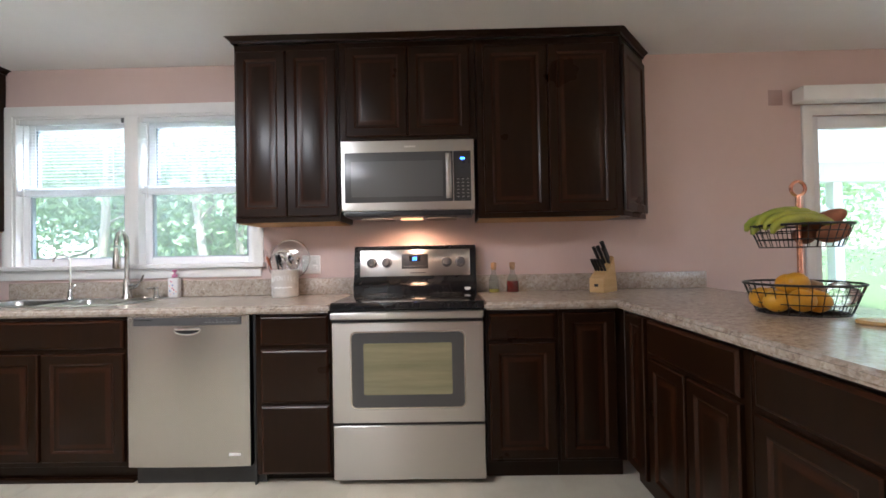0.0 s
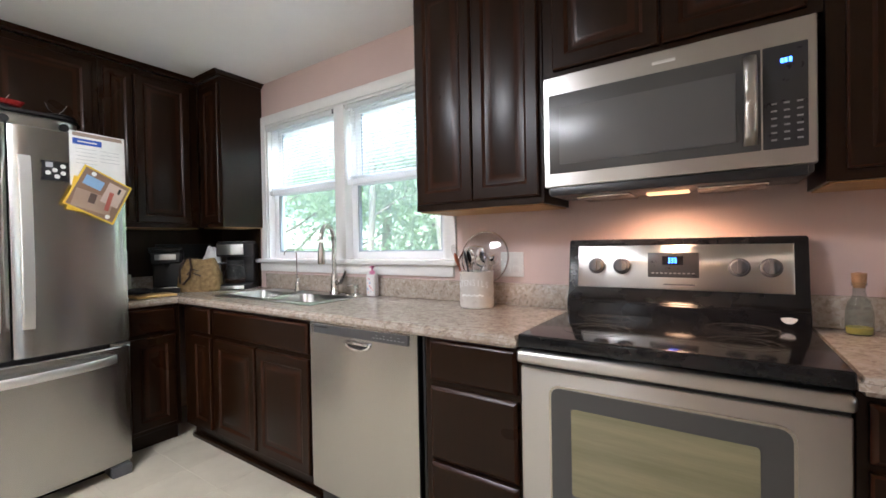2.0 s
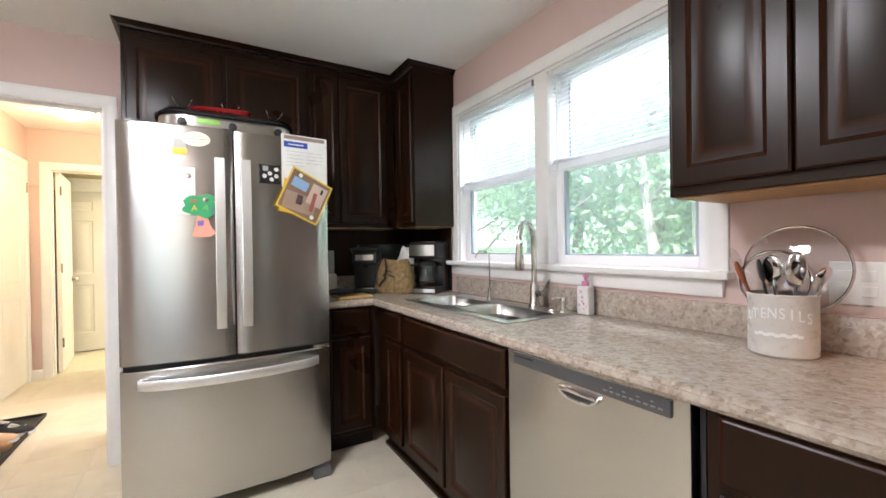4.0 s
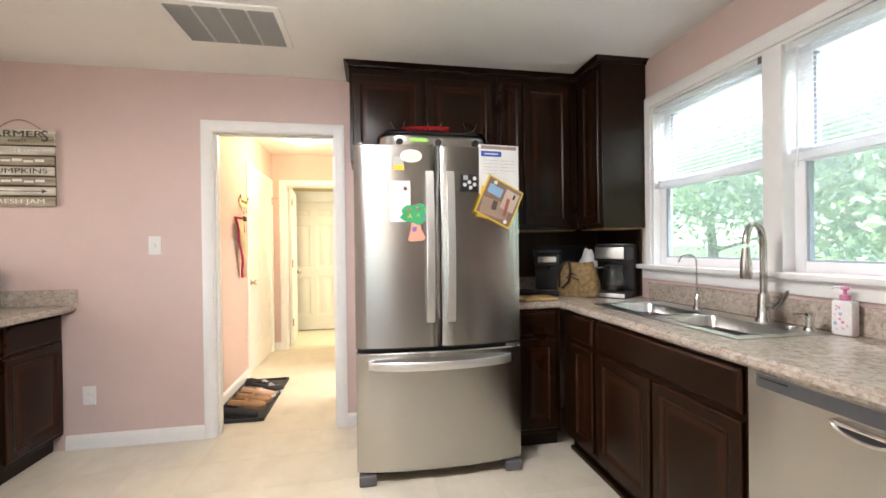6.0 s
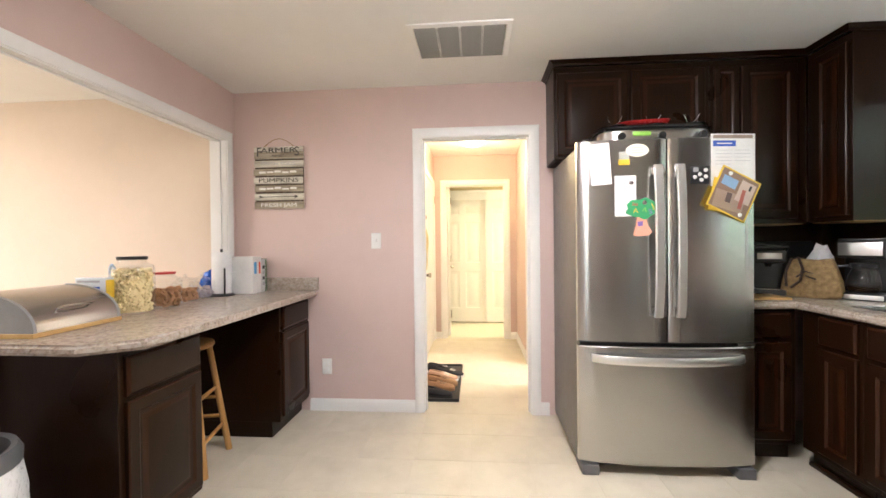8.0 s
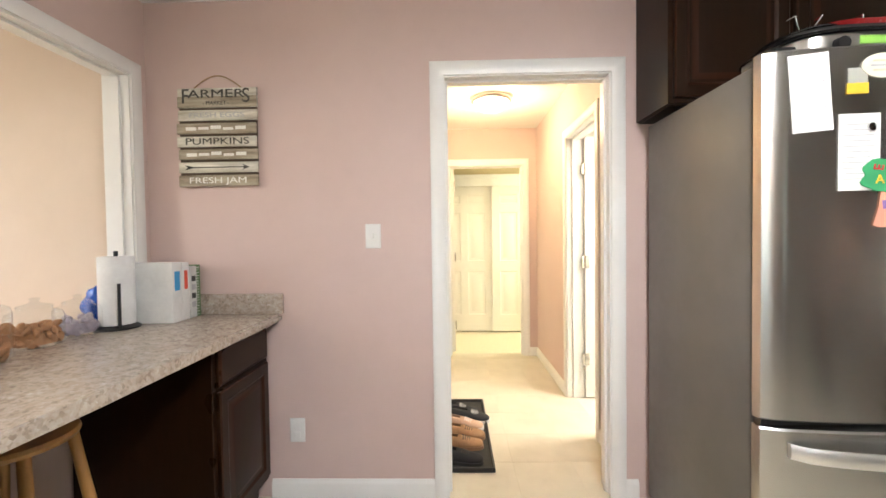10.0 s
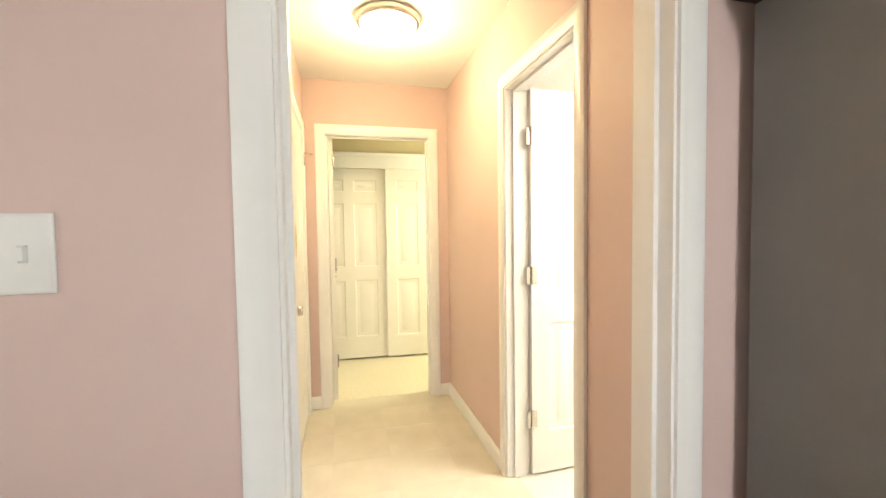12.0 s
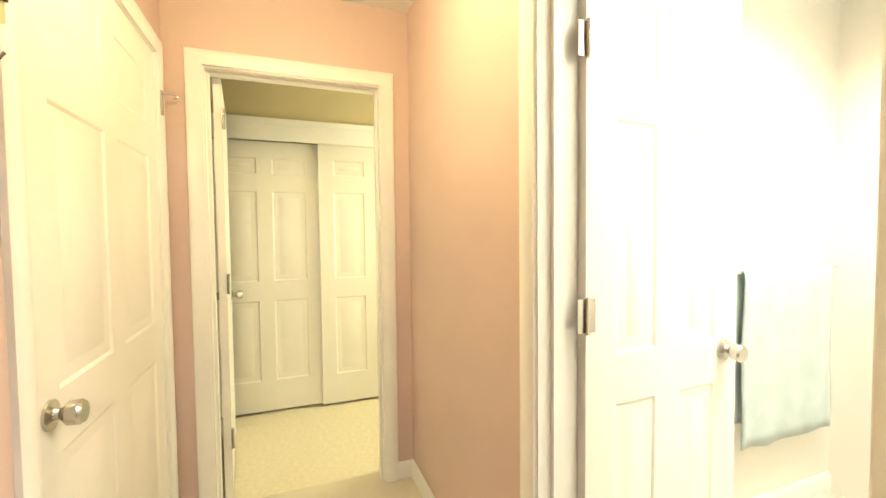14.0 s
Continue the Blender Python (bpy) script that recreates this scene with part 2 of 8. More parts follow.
HALLGLOW = glow("lit frosted shade", (1.0, 0.86, 0.62), 2.2)
HOBGLOW = glow("lit hob lens", (1.0, 0.5, 0.2), 0.5)
WHITEP = surface("white plastic", (0.74, 0.73, 0.71), (0.8, 0.79, 0.77), 6, 0.35, 0.05)


# Mesh helpers
def box(bm, lo, hi, bev=0.0, seg=2):
    lo, hi = Vector(lo), Vector(hi)
    made = bmesh.ops.create_cube(bm, size=1, matrix=Matrix.Translation((lo + hi) / 2) @ Matrix.Diagonal((*(hi - lo), 1)))
    if bev:
        edges = list({e for v in made["verts"] for e in v.link_edges})
        bmesh.ops.bevel(bm, geom=edges, offset=bev, segments=seg, affect='EDGES', clamp_overlap=True, profile=0.6)
    return bm


def rod(bm, a, b, r1, r2=None, seg=20):
    a, b = Vector(a), Vector(b)
    m = Matrix.Translation((a + b) / 2) @ (b - a).to_track_quat('Z', 'Y').to_matrix().to_4x4()
    bmesh.ops.create_cone(bm, cap_ends=True, segments=seg, radius1=r1, radius2=r1 if r2 is None else r2, depth=(b - a).length, matrix=m)
    return bm


def lathe(bm, profile, at, seg=28, m=None):
    """Turned shape: profile of (radius, height) from the bottom up."""
    m = m or Matrix.Translation(at)
    rings = []
    for r, z in profile:
        if r < 1e-5:
            rings.append([bm.verts.new(m @ Vector((0, 0, z)))])
        else:
            rings.append([bm.verts.new(m @ Vector((r * math.cos(2 * math.pi * k / seg), r * math.sin(2 * math.pi * k / seg), z))) for k in range(seg)])
    for p, q in zip(rings, rings[1:]):
        for k in range(seg):
            j = (k + 1) % seg
            ring = [p[k % len(p)], p[j % len(p)], q[j % len(q)], q[k % len(q)]]
            ring = list(dict.fromkeys(ring))
            if len(ring) > 2:
                bm.faces.new(ring)
    return bm


def tube(bm, pts, r, seg=10, closed=False):
    pts = [Vector(p) for p in pts]
    n, rings, up = len(pts), [], None
    for i, p in enumerate(pts):
        a, b = pts[(i - 1) % n] if closed or i else p, pts[(i + 1) % n] if closed or i < n - 1 else p
        d = (b - a).normalized()
        if up is None or abs(up.dot(d)) > 0.99:
            up = Vector((0, 0, 1)) if abs(d.z) < 0.9 else Vector((1, 0, 0))
        side = d.cross(up).normalized()
        up = side.cross(d).normalized()
        rad = r[i] if isinstance(r, (list, tuple)) else r
        rings.append([bm.verts.new(p + rad * (math.cos(2 * math.pi * k / seg) * side + math.sin(2 * math.pi * k / seg) * up)) for k in range(seg)])
    for i in range(n if closed else n - 1):
        p, q = rings[i], rings[(i + 1) % n]
        for k in range(seg):
            bm.faces.new((p[k], p[(k + 1) % seg], q[(k + 1) % seg], q[k]))
    if not closed:
        bm.faces.new(rings[0][::-1]), bm.faces.new(rings[-1])
    return bm


def prism(bm, pts, m, depth):
    """A flat outline in the plane z = 0 of m, made depth thick towards its +z."""
    low = [bm.verts.new(m @ Vector((x, y, 0))) for x, y in pts]
    top = [bm.verts.new(m @ Vector((x, y, depth))) for x, y in pts]
    bm.faces.new(low[::-1]), bm.faces.new(top)
    for k in range(len(pts)):
        j = (k + 1) % len(pts)
        bm.faces.new((low[k], low[j], top[j], top[k]))
    return bm


def facing(side, x, y, z):
    """A frame on a face that looks to that side: u to its right, v up, w out of it."""
    u, w = {"S": ((1, 0, 0), (0, -1, 0)), "E": ((0, 1, 0), (1, 0, 0)), "N": ((-1, 0, 0), (0, 1, 0)), "W": ((0, -1, 0), (-1, 0, 0))}[side]
    m = Matrix((u, (0, 0, 1), w)).transposed().to_4x4()
    return Matrix.Translation((x, y, z)) @ m


def rings_panel(bm, m, u0, v0, w, h, steps):
    """Nested rectangles of (inset, height), closed at the last: a moulded panel."""
    loops = []
    for inset, out in steps:
        a, b, c, d = u0 + inset, v0 + inset, u0 + w - inset, v0 + h - inset
        loops.append([bm.verts.new(m @ Vector((x, y, out))) for x, y in ((a, b), (c, b), (c, d), (a, d))])
    for p, q in zip(loops, loops[1:]):
        for k in range(4):
            bm.faces.new((p[k], p[(k + 1) % 4], q[(k + 1) % 4], q[k]))
    bm.faces.new(loops[-1])
    return bm


def finish(bm, name, material, angle=35):
    bmesh.ops.recalc_face_normals(bm, faces=bm.faces)
    me = bpy.data.meshes.new(name)
    bm.to_mesh(me)
    bm.free()
    me.materials.append(material)
    me.polygons.foreach_set("use_smooth", [True] * len(me.polygons))
    me.set_sharp_from_angle(angle=radians(angle))
    return me


def part(name, bm, material, parent=None, label="", angle=35):
    ob = new(name, finish(bm, name, material, angle))
    if parent is not None:
        ob.parent = parent
        base, p = Matrix.Identity(4), parent
        while p is not None:
            base = p.matrix_basis @ base if p.parent is None else base
            p = p.parent
        if parent.parent is None:
            ob.matrix_parent_inverse = parent.matrix_basis.inverted()
    return tagged(ob, label)


def thing(name, label, category, at=(0, 0, 0), group="", kind=""):
    ob = new(name)
    ob.empty_display_size = 0.1
    ob.matrix_basis = Matrix.Translation(at)
    return tagged(ob, label, category, group, kind)


def new_box(lo, hi, bev=0.0, seg=2):
    return box(bmesh.new(), lo, hi, bev, seg)


def piece(name, bm, material, label, category, group="", kind="", angle=35):
    """A thing of a single mesh."""
    return tagged(part(name, bm, material, None, "", angle), label, category, group, kind)


def letters(text, size, m, material, parent, name="lettering", depth=0.0012, align='CENTER', squeeze=1.0):
    data = bpy.data.curves.new(name, 'FONT')
    data.body, data.size, data.extrude, data.align_x, data.align_y = text, size, depth, align, 'CENTER'
    tmp = new(name, data)
    me = bpy.data.meshes.new_from_object(tmp.evaluated_get(bpy.context.evaluated_depsgraph_get()))
    bpy.data.objects.remove(tmp)
    me.transform(m @ Matrix.Diagonal((squeeze, 1, 1, 1)))
    me.materials.clear()
    me.materials.append(material)
    ob = new(name, me)
    ob.parent = parent
    if parent.parent is None:
        ob.matrix_parent_inverse = parent.matrix_basis.inverted()
    return ob


# The rooms
CEILING, XW, YN, YS, XE = 2.415, -3.235, 2.61, -1.6, 4.6
HALL_N, HALL_S, HALL_W = 0.77, -0.31, -5.655


def wall_along(name, axis, lo, hi, near, far, top, holes, material, label):
    """A wall along x or y from lo to hi, between near and far, with holes (from, to, sill, head)."""
    bm = bmesh.new()

    def block(a, b, z0, z1):
        if b - a > 1e-4 and z1 - z0 > 1e-4:
            box(bm, (a, near, z0) if axis == "x" else (near, a, z0), (b, far, z1) if axis == "x" else (far, b, z1))

    at = lo
    for a, b, sill, head in sorted(holes):
        block(at, a, 0, top)
        block(a, b, 0, sill)
        block(a, b, head, top)
        at = b
    block(at, hi, 0, top)
    bmesh.ops.remove_doubles(bm, verts=bm.verts, dist=1e-5)
    return piece(name, bm, material, label, "wall", kind="structure")


wall_along("wall_north", "x", -3.36, XE, YN, YN + 0.14, CEILING, [(-2.6, -1.0, 1.12, 2.11), (2.6, 4.4, 0.02, 2.0)], PINK, "pink painted kitchen wall with window and patio door")
wall_along("wall_west", "y", YS - 0.0, YN, XW - 0.125, XW, CEILING, [(-0.16, 0.64, 0, 2.04)], PINK, "pink painted wall with cased doorway")
wall_along("wall_south", "x", XW, XE, YS - 0.12, YS, CEILING, [(-3.14, -0.7, 0.865, 2.045)], PINK, "pink painted wall with wide pass-through opening")
wall_along("wall_east", "y", YS, YN, XE, XE + 0.12, CEILING, [(-1.5, 0.0, 0.75, 2.15)], PINK, "pink painted dining room wall with window")
wall_along("wall_hall_north", "x", HALL_W, XW - 0.125, HALL_N, HALL_N + 0.12, CEILING, [(-4.497, -3.825, 0, 2.03)], PINK, "pink hall wall with bathroom doorway")
wall_along("wall_hall_south", "x", HALL_W, XW - 0.125, HALL_S - 0.12, HALL_S, CEILING, [(-5.56, -4.615, 0, 2.03)], PINK, "pink hall wall with closed white door")
wall_along("wall_hall_end", "y", HALL_S - 0.12, HALL_N + 0.12, HALL_W - 0.12, HALL_W, CEILING, [(-0.165, 0.627, 0, 2.035)], PINK, "pink hall end wall with bedroom doorway")
piece("wall_closet_space", new_box((-5.66, -1.2, 0), (-4.5, -1.1, CEILING)), CREAM, "cream wall behind the closed hall door", "wall", kind="structure")
wall_along("wall_bedroom_east_north", "y", HALL_N + 0.12, 2.1, HALL_W - 0.12, HALL_W - 0.02, CEILING, [], BEDWALL, "tan bedroom wall")
wall_along("wall_bedroom_east_south", "y", -1.5, HALL_S - 0.12, HALL_W - 0.12, HALL_W - 0.02, CEILING, [], BEDWALL, "tan bedroom wall")
wall_along("wall_bedroom_north", "x", -7.4, HALL_W - 0.12, 2.0, 2.1, CEILING, [(-6.65, -5.85, 0.9, 2.1)], BEDWALL, "tan bedroom wall with added window opening")
wall_along("wall_bedroom_south", "x", -7.4, HALL_W - 0.12, -1.6, -1.5, CEILING, [], BEDWALL, "tan bedroom wall")
wall_along("wall_closet", "y", -1.5, 2.0, -6.83, -6.73, CEILING, [(-0.42, 1.14, 0, 2.03)], BEDWALL, "tan bedroom wall over sliding closet doors")
wall_along("wall_closet_back", "y", -1.5, 2.0, -7.4, -7.3, CEILING, [], BEDWALL, "plain closet back wall")
wall_along("wall_bath_west", "y", HALL_N + 0.12, 2.65, -4.9, -4.78, CEILING, [], BATHWALL, "white bathroom wall with towel bar")
wall_along("wall_bath_north", "x", -4.9, -3.36, 2.65, 2.75, CEILING, [], BATHWALL, "white bathroom wall")
wall_along("wall_bath_east", "y", HALL_N + 0.12, 2.65, -3.5, -3.36, CEILING, [], BATHWALL, "white bathroom wall")
wall_along("wall_living_west", "y", -5.6, YS - 0.0, XW - 0.125, XW, CEILING, [], CREAM, "cream living room wall")
wall_along("wall_living_south", "x", XW - 0.125, 2.0, -5.72, -5.6, CEILING, [(-1.8, 0.6, 0.7, 2.15)], CREAM, "cream living room wall with added window opening")
wall_along("wall_living_east", "y", -5.6, YS - 0.12, 1.9, 2.0, CEILING, [], CREAM, "cream living room wall")

for nm, lo, hi, material, lab in (
    ("ceiling_kitchen", (XW, YS, CEILING), (XE, YN, CEILING + 0.1), CEIL, "flat white kitchen ceiling"),
    ("ceiling_hall", (HALL_W, HALL_S, CEILING), (XW - 0.125, HALL_N, CEILING + 0.1), CEIL, "flat white hall ceiling"),
    ("ceiling_bedroom", (-7.4, -1.6, CEILING), (HALL_W - 0.02, 2.1, CEILING + 0.1), CEIL, "flat white bedroom ceiling"),
    ("ceiling_bathroom", (-4.9, HALL_N, CEILING), (-3.36, 2.75, CEILING + 0.1), CEIL, "flat white bathroom ceiling"),
    ("ceiling_living_room", (XW - 0.125, -5.72, CEILING), (2.0, YS - 0.12, CEILING + 0.1), CEIL, "flat white living room ceiling"),
    ("ceiling_closet_space", (-5.66, -1.2, CEILING), (-4.5, HALL_S - 0.12, CEILING + 0.1), CEIL, "flat white ceiling"),
):
    piece(nm, new_box(lo, hi), material, lab, "ceiling", kind="structure")

floor = piece("floor", new_box((-5.75, -1.75, -0.1), (4.75, 2.75, -0.0012)), GROUT, "sandy grout bed under cream ceramic floor tiles", "floor", kind="structure")
piece("floor_bedroom", new_box((-7.45, -1.65, -0.09), (-5.75, 2.15, 0.0)), CARPET, "beige bedroom carpet", "floor", kind="structure")
piece("floor_bathroom", new_box((-4.95, 0.83, -0.09), (-3.36, 2.74, 0.0)), surface("pale bathroom floor", (0.6, 0.56, 0.48), (0.68, 0.64, 0.56), 6, 0.4, 0.05), "pale bathroom floor", "floor", kind="structure")
piece("floor_living_room", new_box((-3.4, -5.75, -0.09), (2.05, -1.72, 0.0)), CARPET, "beige living room carpet", "floor", kind="structure")

# Baseboards and door casings
BASES = [("x", HALL_W, -4.557, HALL_N, -1), ("x", -3.765, XW - 0.125, HALL_N, -1), ("x", -4.55, XW - 0.125, HALL_S, 1), ("y", HALL_S, -0.226, HALL_W, 1), ("y", 0.688, HALL_N, HALL_W, 1),
         ("y", -1.02, -0.22, XW, 1), ("y", 0.7, 0.76, XW, 1), ("y", HALL_N + 0.12, 2.65, -4.78, 1), ("x", 1.95, 2.53, YN, -1), ("y", -5.6, YS - 0.12, XW, 1)]
for axis, a, b, at, out in BASES:
    bm = bmesh.new()
    face = [(0, 0), (0.014, 0), (0.014, 0.066), (0.011, 0.076), (0.006, 0.082), (0.004, 0.09), (0, 0.09)]
    if axis == "x":
        m = Matrix(((0, 0, 1), (out, 0, 0), (0, 1, 0))).to_4x4()
        m.translation = (a, at, 0)
    else:
        m = Matrix(((out, 0, 0), (0, 0, 1), (0, 1, 0))).to_4x4()
        m.translation = (at, a, 0)
    prism(bm, face, m, b - a)
    piece("baseboard", bm, TRIM, "white painted moulded baseboard along the wall", "baseboard", kind="structure")


def casing_profile(bm, m, u0, u1, v0, v1, wide):
    """Moulded casing round three sides of an opening, mitred at the top corners."""
    steps = [(0.0, 0.0), (0.0, 0.011), (0.012, 0.013), (0.02, 0.017), (wide - 0.012, 0.018), (wide, 0.012), (wide, 0.0)]
    loops = []
    for off, out in steps:
        pts = [(u0 - off, v0), (u0 - off, v1 + off), (u1 + off, v1 + off), (u1 + off, v0)]
        loops.append([bm.verts.new(m @ Vector((x, y, out))) for x, y in pts])
    for p, q in zip(loops, loops[1:]):
        for k in range(3):
            bm.faces.new((p[k], p[k + 1], q[k + 1], q[k]))
    bm.faces.new([l[0] for l in loops]), bm.faces.new([l[3] for l in loops][::-1])
    return bm


def doorway(name, label, side, at, lo, hi, head, depth, wide=0.06, back=True, sill=0.0):
    """Casing and jambs of an opening in a wall face; lo to hi along the face's right, depth into the wall."""
    fx = thing(name, label, "door frame", kind="structure")
    m = facing(side, *at)
    part("casing", casing_profile(bmesh.new(), m, lo + 0.005, hi - 0.005, sill, head - 0.005, wide + 0.005), TRIM, fx)
    bm = bmesh.new()
    for a, b, c, d in ((lo, lo + 0.012, sill, head), (hi - 0.012, hi, sill, head), (lo + 0.012, hi - 0.012, head - 0.012, head)):
        vs = bmesh.ops.create_cube(bm, size=1, matrix=m @ Matrix.Translation(((a + b) / 2, (c + d) / 2, -depth / 2 + 0.001)) @ Matrix.Diagonal((b - a, d - c, depth, 1)))
    part("jamb", bm, TRIM, fx)
    bm = bmesh.new()
    for a, b, c, d in ((lo + 0.012, lo + 0.024, sill, head - 0.012), (hi - 0.024, hi - 0.012, sill, head - 0.012), (lo + 0.024, hi - 0.024, head - 0.024, head - 0.012)):
        bmesh.ops.create_cube(bm, size=1, matrix=m @ Matrix.Translation(((a + b) / 2, (c + d) / 2, -depth * 0.45)) @ Matrix.Diagonal((b - a, d - c, 0.03, 1)))
    part("door_stop", bm, TRIM, fx)
    if back:
        mb = facing({"S": "N", "N": "S", "E": "W", "W": "E"}[side], *(m @ Vector((0, 0, -depth)))[:])
        part("casing", casing_profile(bmesh.new(), mb, -hi + 0.005, -lo - 0.005, sill, head - 0.005, wide + 0.005), TRIM, fx)
    return fx


doorway("door_frame_1", "white painted casing round the kitchen to hall doorway", "E", (XW, 0, 0), -0.16, 0.64, 2.04, 0.125, back=False)
doorway("door_frame_2", "white painted casing round the bedroom doorway", "E", (HALL_W, 0, 0), -0.165, 0.627, 2.035, 0.12)
doorway("door_frame_3", "white painted casing round the bathroom doorway", "S", (0, HALL_N, 0), -4.497, -3.825, 2.03, 0.12)
doorway("door_frame_4", "white painted casing round the closed hall door", "N", (0, HALL_S, 0), 4.615, 5.56, 2.03, 0.12, back=False)
doorway("pass_through_frame", "white painted casing round the wide pass-through", "N", (0, YS, 0), 0.7, 3.14, 2.045, 0.12, 0.055, sill=0.908)


def six_panel_door(name, label, w, h, t, knob_u, mirror_hinges=True, category="door", knob=True, hinges=(0.25, 1.0, 1.78)):
    """A moulded six-panel door, built at the origin: u along x, hinged at u = 0, faces towards -y and +y."""
    d = thing(name, label, category)
    bm = bmesh.new()
    box(bm, (0, -t / 2 + 0.005, 0), (w, t / 2 - 0.005, h), 0.0)
    st, mid = 0.105, 0.1
    cols = [(st, w / 2 - mid / 2), (w / 2 + mid / 2, w - st)]
    rows_ = [(0.22, 0.8), (0.94, 1.58), (1.7, h - 0.115)]
    for side in (-1, 1):
        y0, y1 = (-t / 2, -t / 2 + 0.0055) if side < 0 else (t / 2 - 0.0055, t / 2)
        for a, b in ((0, st), (w / 2 - mid / 2, w / 2 + mid / 2), (w - st, w)):
            box(bm, (a, y0, 0), (b, y1, h))
        for a, b in ((0, 0.22), (0.8, 0.94), (1.58, 1.7), (h - 0.115, h)):
            for c0, c1 in cols:
                box(bm, (c0, y0, a), (c1, y1, b))
        m = facing("S", 0, -t / 2, 0) if side < 0 else facing("N", w, t / 2, 0)
        for c0, c1 in cols:
            for a, b in rows_:
                rings_panel(bm, m, c0 if side < 0 else w - c1, a, c1 - c0, b - a, [(0, 0), (0.006, -0.003), (0.014, -0.009), (0.03, -0.009), (0.05, -0.002)])
    part("door_leaf", bm, DOORW, d)
    if knob:
        for side in (-1, 1):
            m = Matrix.Translation((knob_u, side * t / 2, 0.9)) @ (Matrix.Rotation(radians(90 if side < 0 else -90), 4, 'X'))
            bm = lathe(bmesh.new(), [(0, 0), (0.033, 0), (0.033, 0.006), (0.016, 0.011), (0.012, 0.02), (0.016, 0.026), (0.026, 0.034), (0.027, 0.055), (0.022, 0.062), (0, 0.063)], None, 24, m)
            part("door_knob", bm, STEEL_S, d, "satin nickel door knob")
    for z in hinges:
        bm = new_box((-0.028, -t / 2 - 0.002, z), (0.0, -t / 2 + 0.001, z + 0.09), 0.0008)
        box(bm, (0.0, -t / 2 - 0.003, z), (0.03, -t / 2 - 0.0005, z + 0.09), 0.0008)
        rod(bm, (0, -t / 2 - 0.006, z - 0.004), (0, -t / 2 - 0.006, z + 0.094), 0.006, seg=10)
        part("hinge", bm, STEEL_S, d, "tarnished nickel hinge")
    return d


d = six_panel_door("door_1", "open white six-panel bedroom door with nickel knob", 0.765, 2.01, 0.035, 0.7)
d.matrix_basis = pose(-5.778, -0.121, 0.012, 0, 0, 185.2)
d = six_panel_door("door_2", "open white six-panel bathroom door with nickel knob", 0.615, 2.01, 0.035, 0.555, hinges=(0.25, 1.01, 1.727))
d.matrix_basis = pose(-4.478, 0.9, 0.012, 0, 0, 92)
d = six_panel_door("door_3", "closed white six-panel hall door with nickel knob", 0.915, 2.01, 0.035, 0.86, hinges=())
d.matrix_basis = pose(-5.545, HALL_S - 0.02, 0.012, 0, 0, 0)

# Windows
def screen_material():
    """Fine fibreglass net: mostly open, the threads scatter daylight. Also lays a pale haze over the view."""
    m, tree, bsdf = nodes_of("insect screen net with pale veil")
    clear, soft, mix = tree.nodes.new("ShaderNodeBsdfTransparent"), tree.nodes.new("ShaderNodeBsdfTranslucent"), tree.nodes.new("ShaderNodeMixShader")
    soft.inputs[0].default_value = (0.7, 0.72, 0.72, 1)
    mix.inputs[0].default_value = 0.12
    tree.links.new(clear.outputs[0], mix.inputs[1])
    tree.links.new(soft.outputs[0], mix.inputs[2])
    tree.links.new(mix.outputs[0], tree.nodes["Material Output"].inputs[0])
    return m


SCREENNET = screen_material()


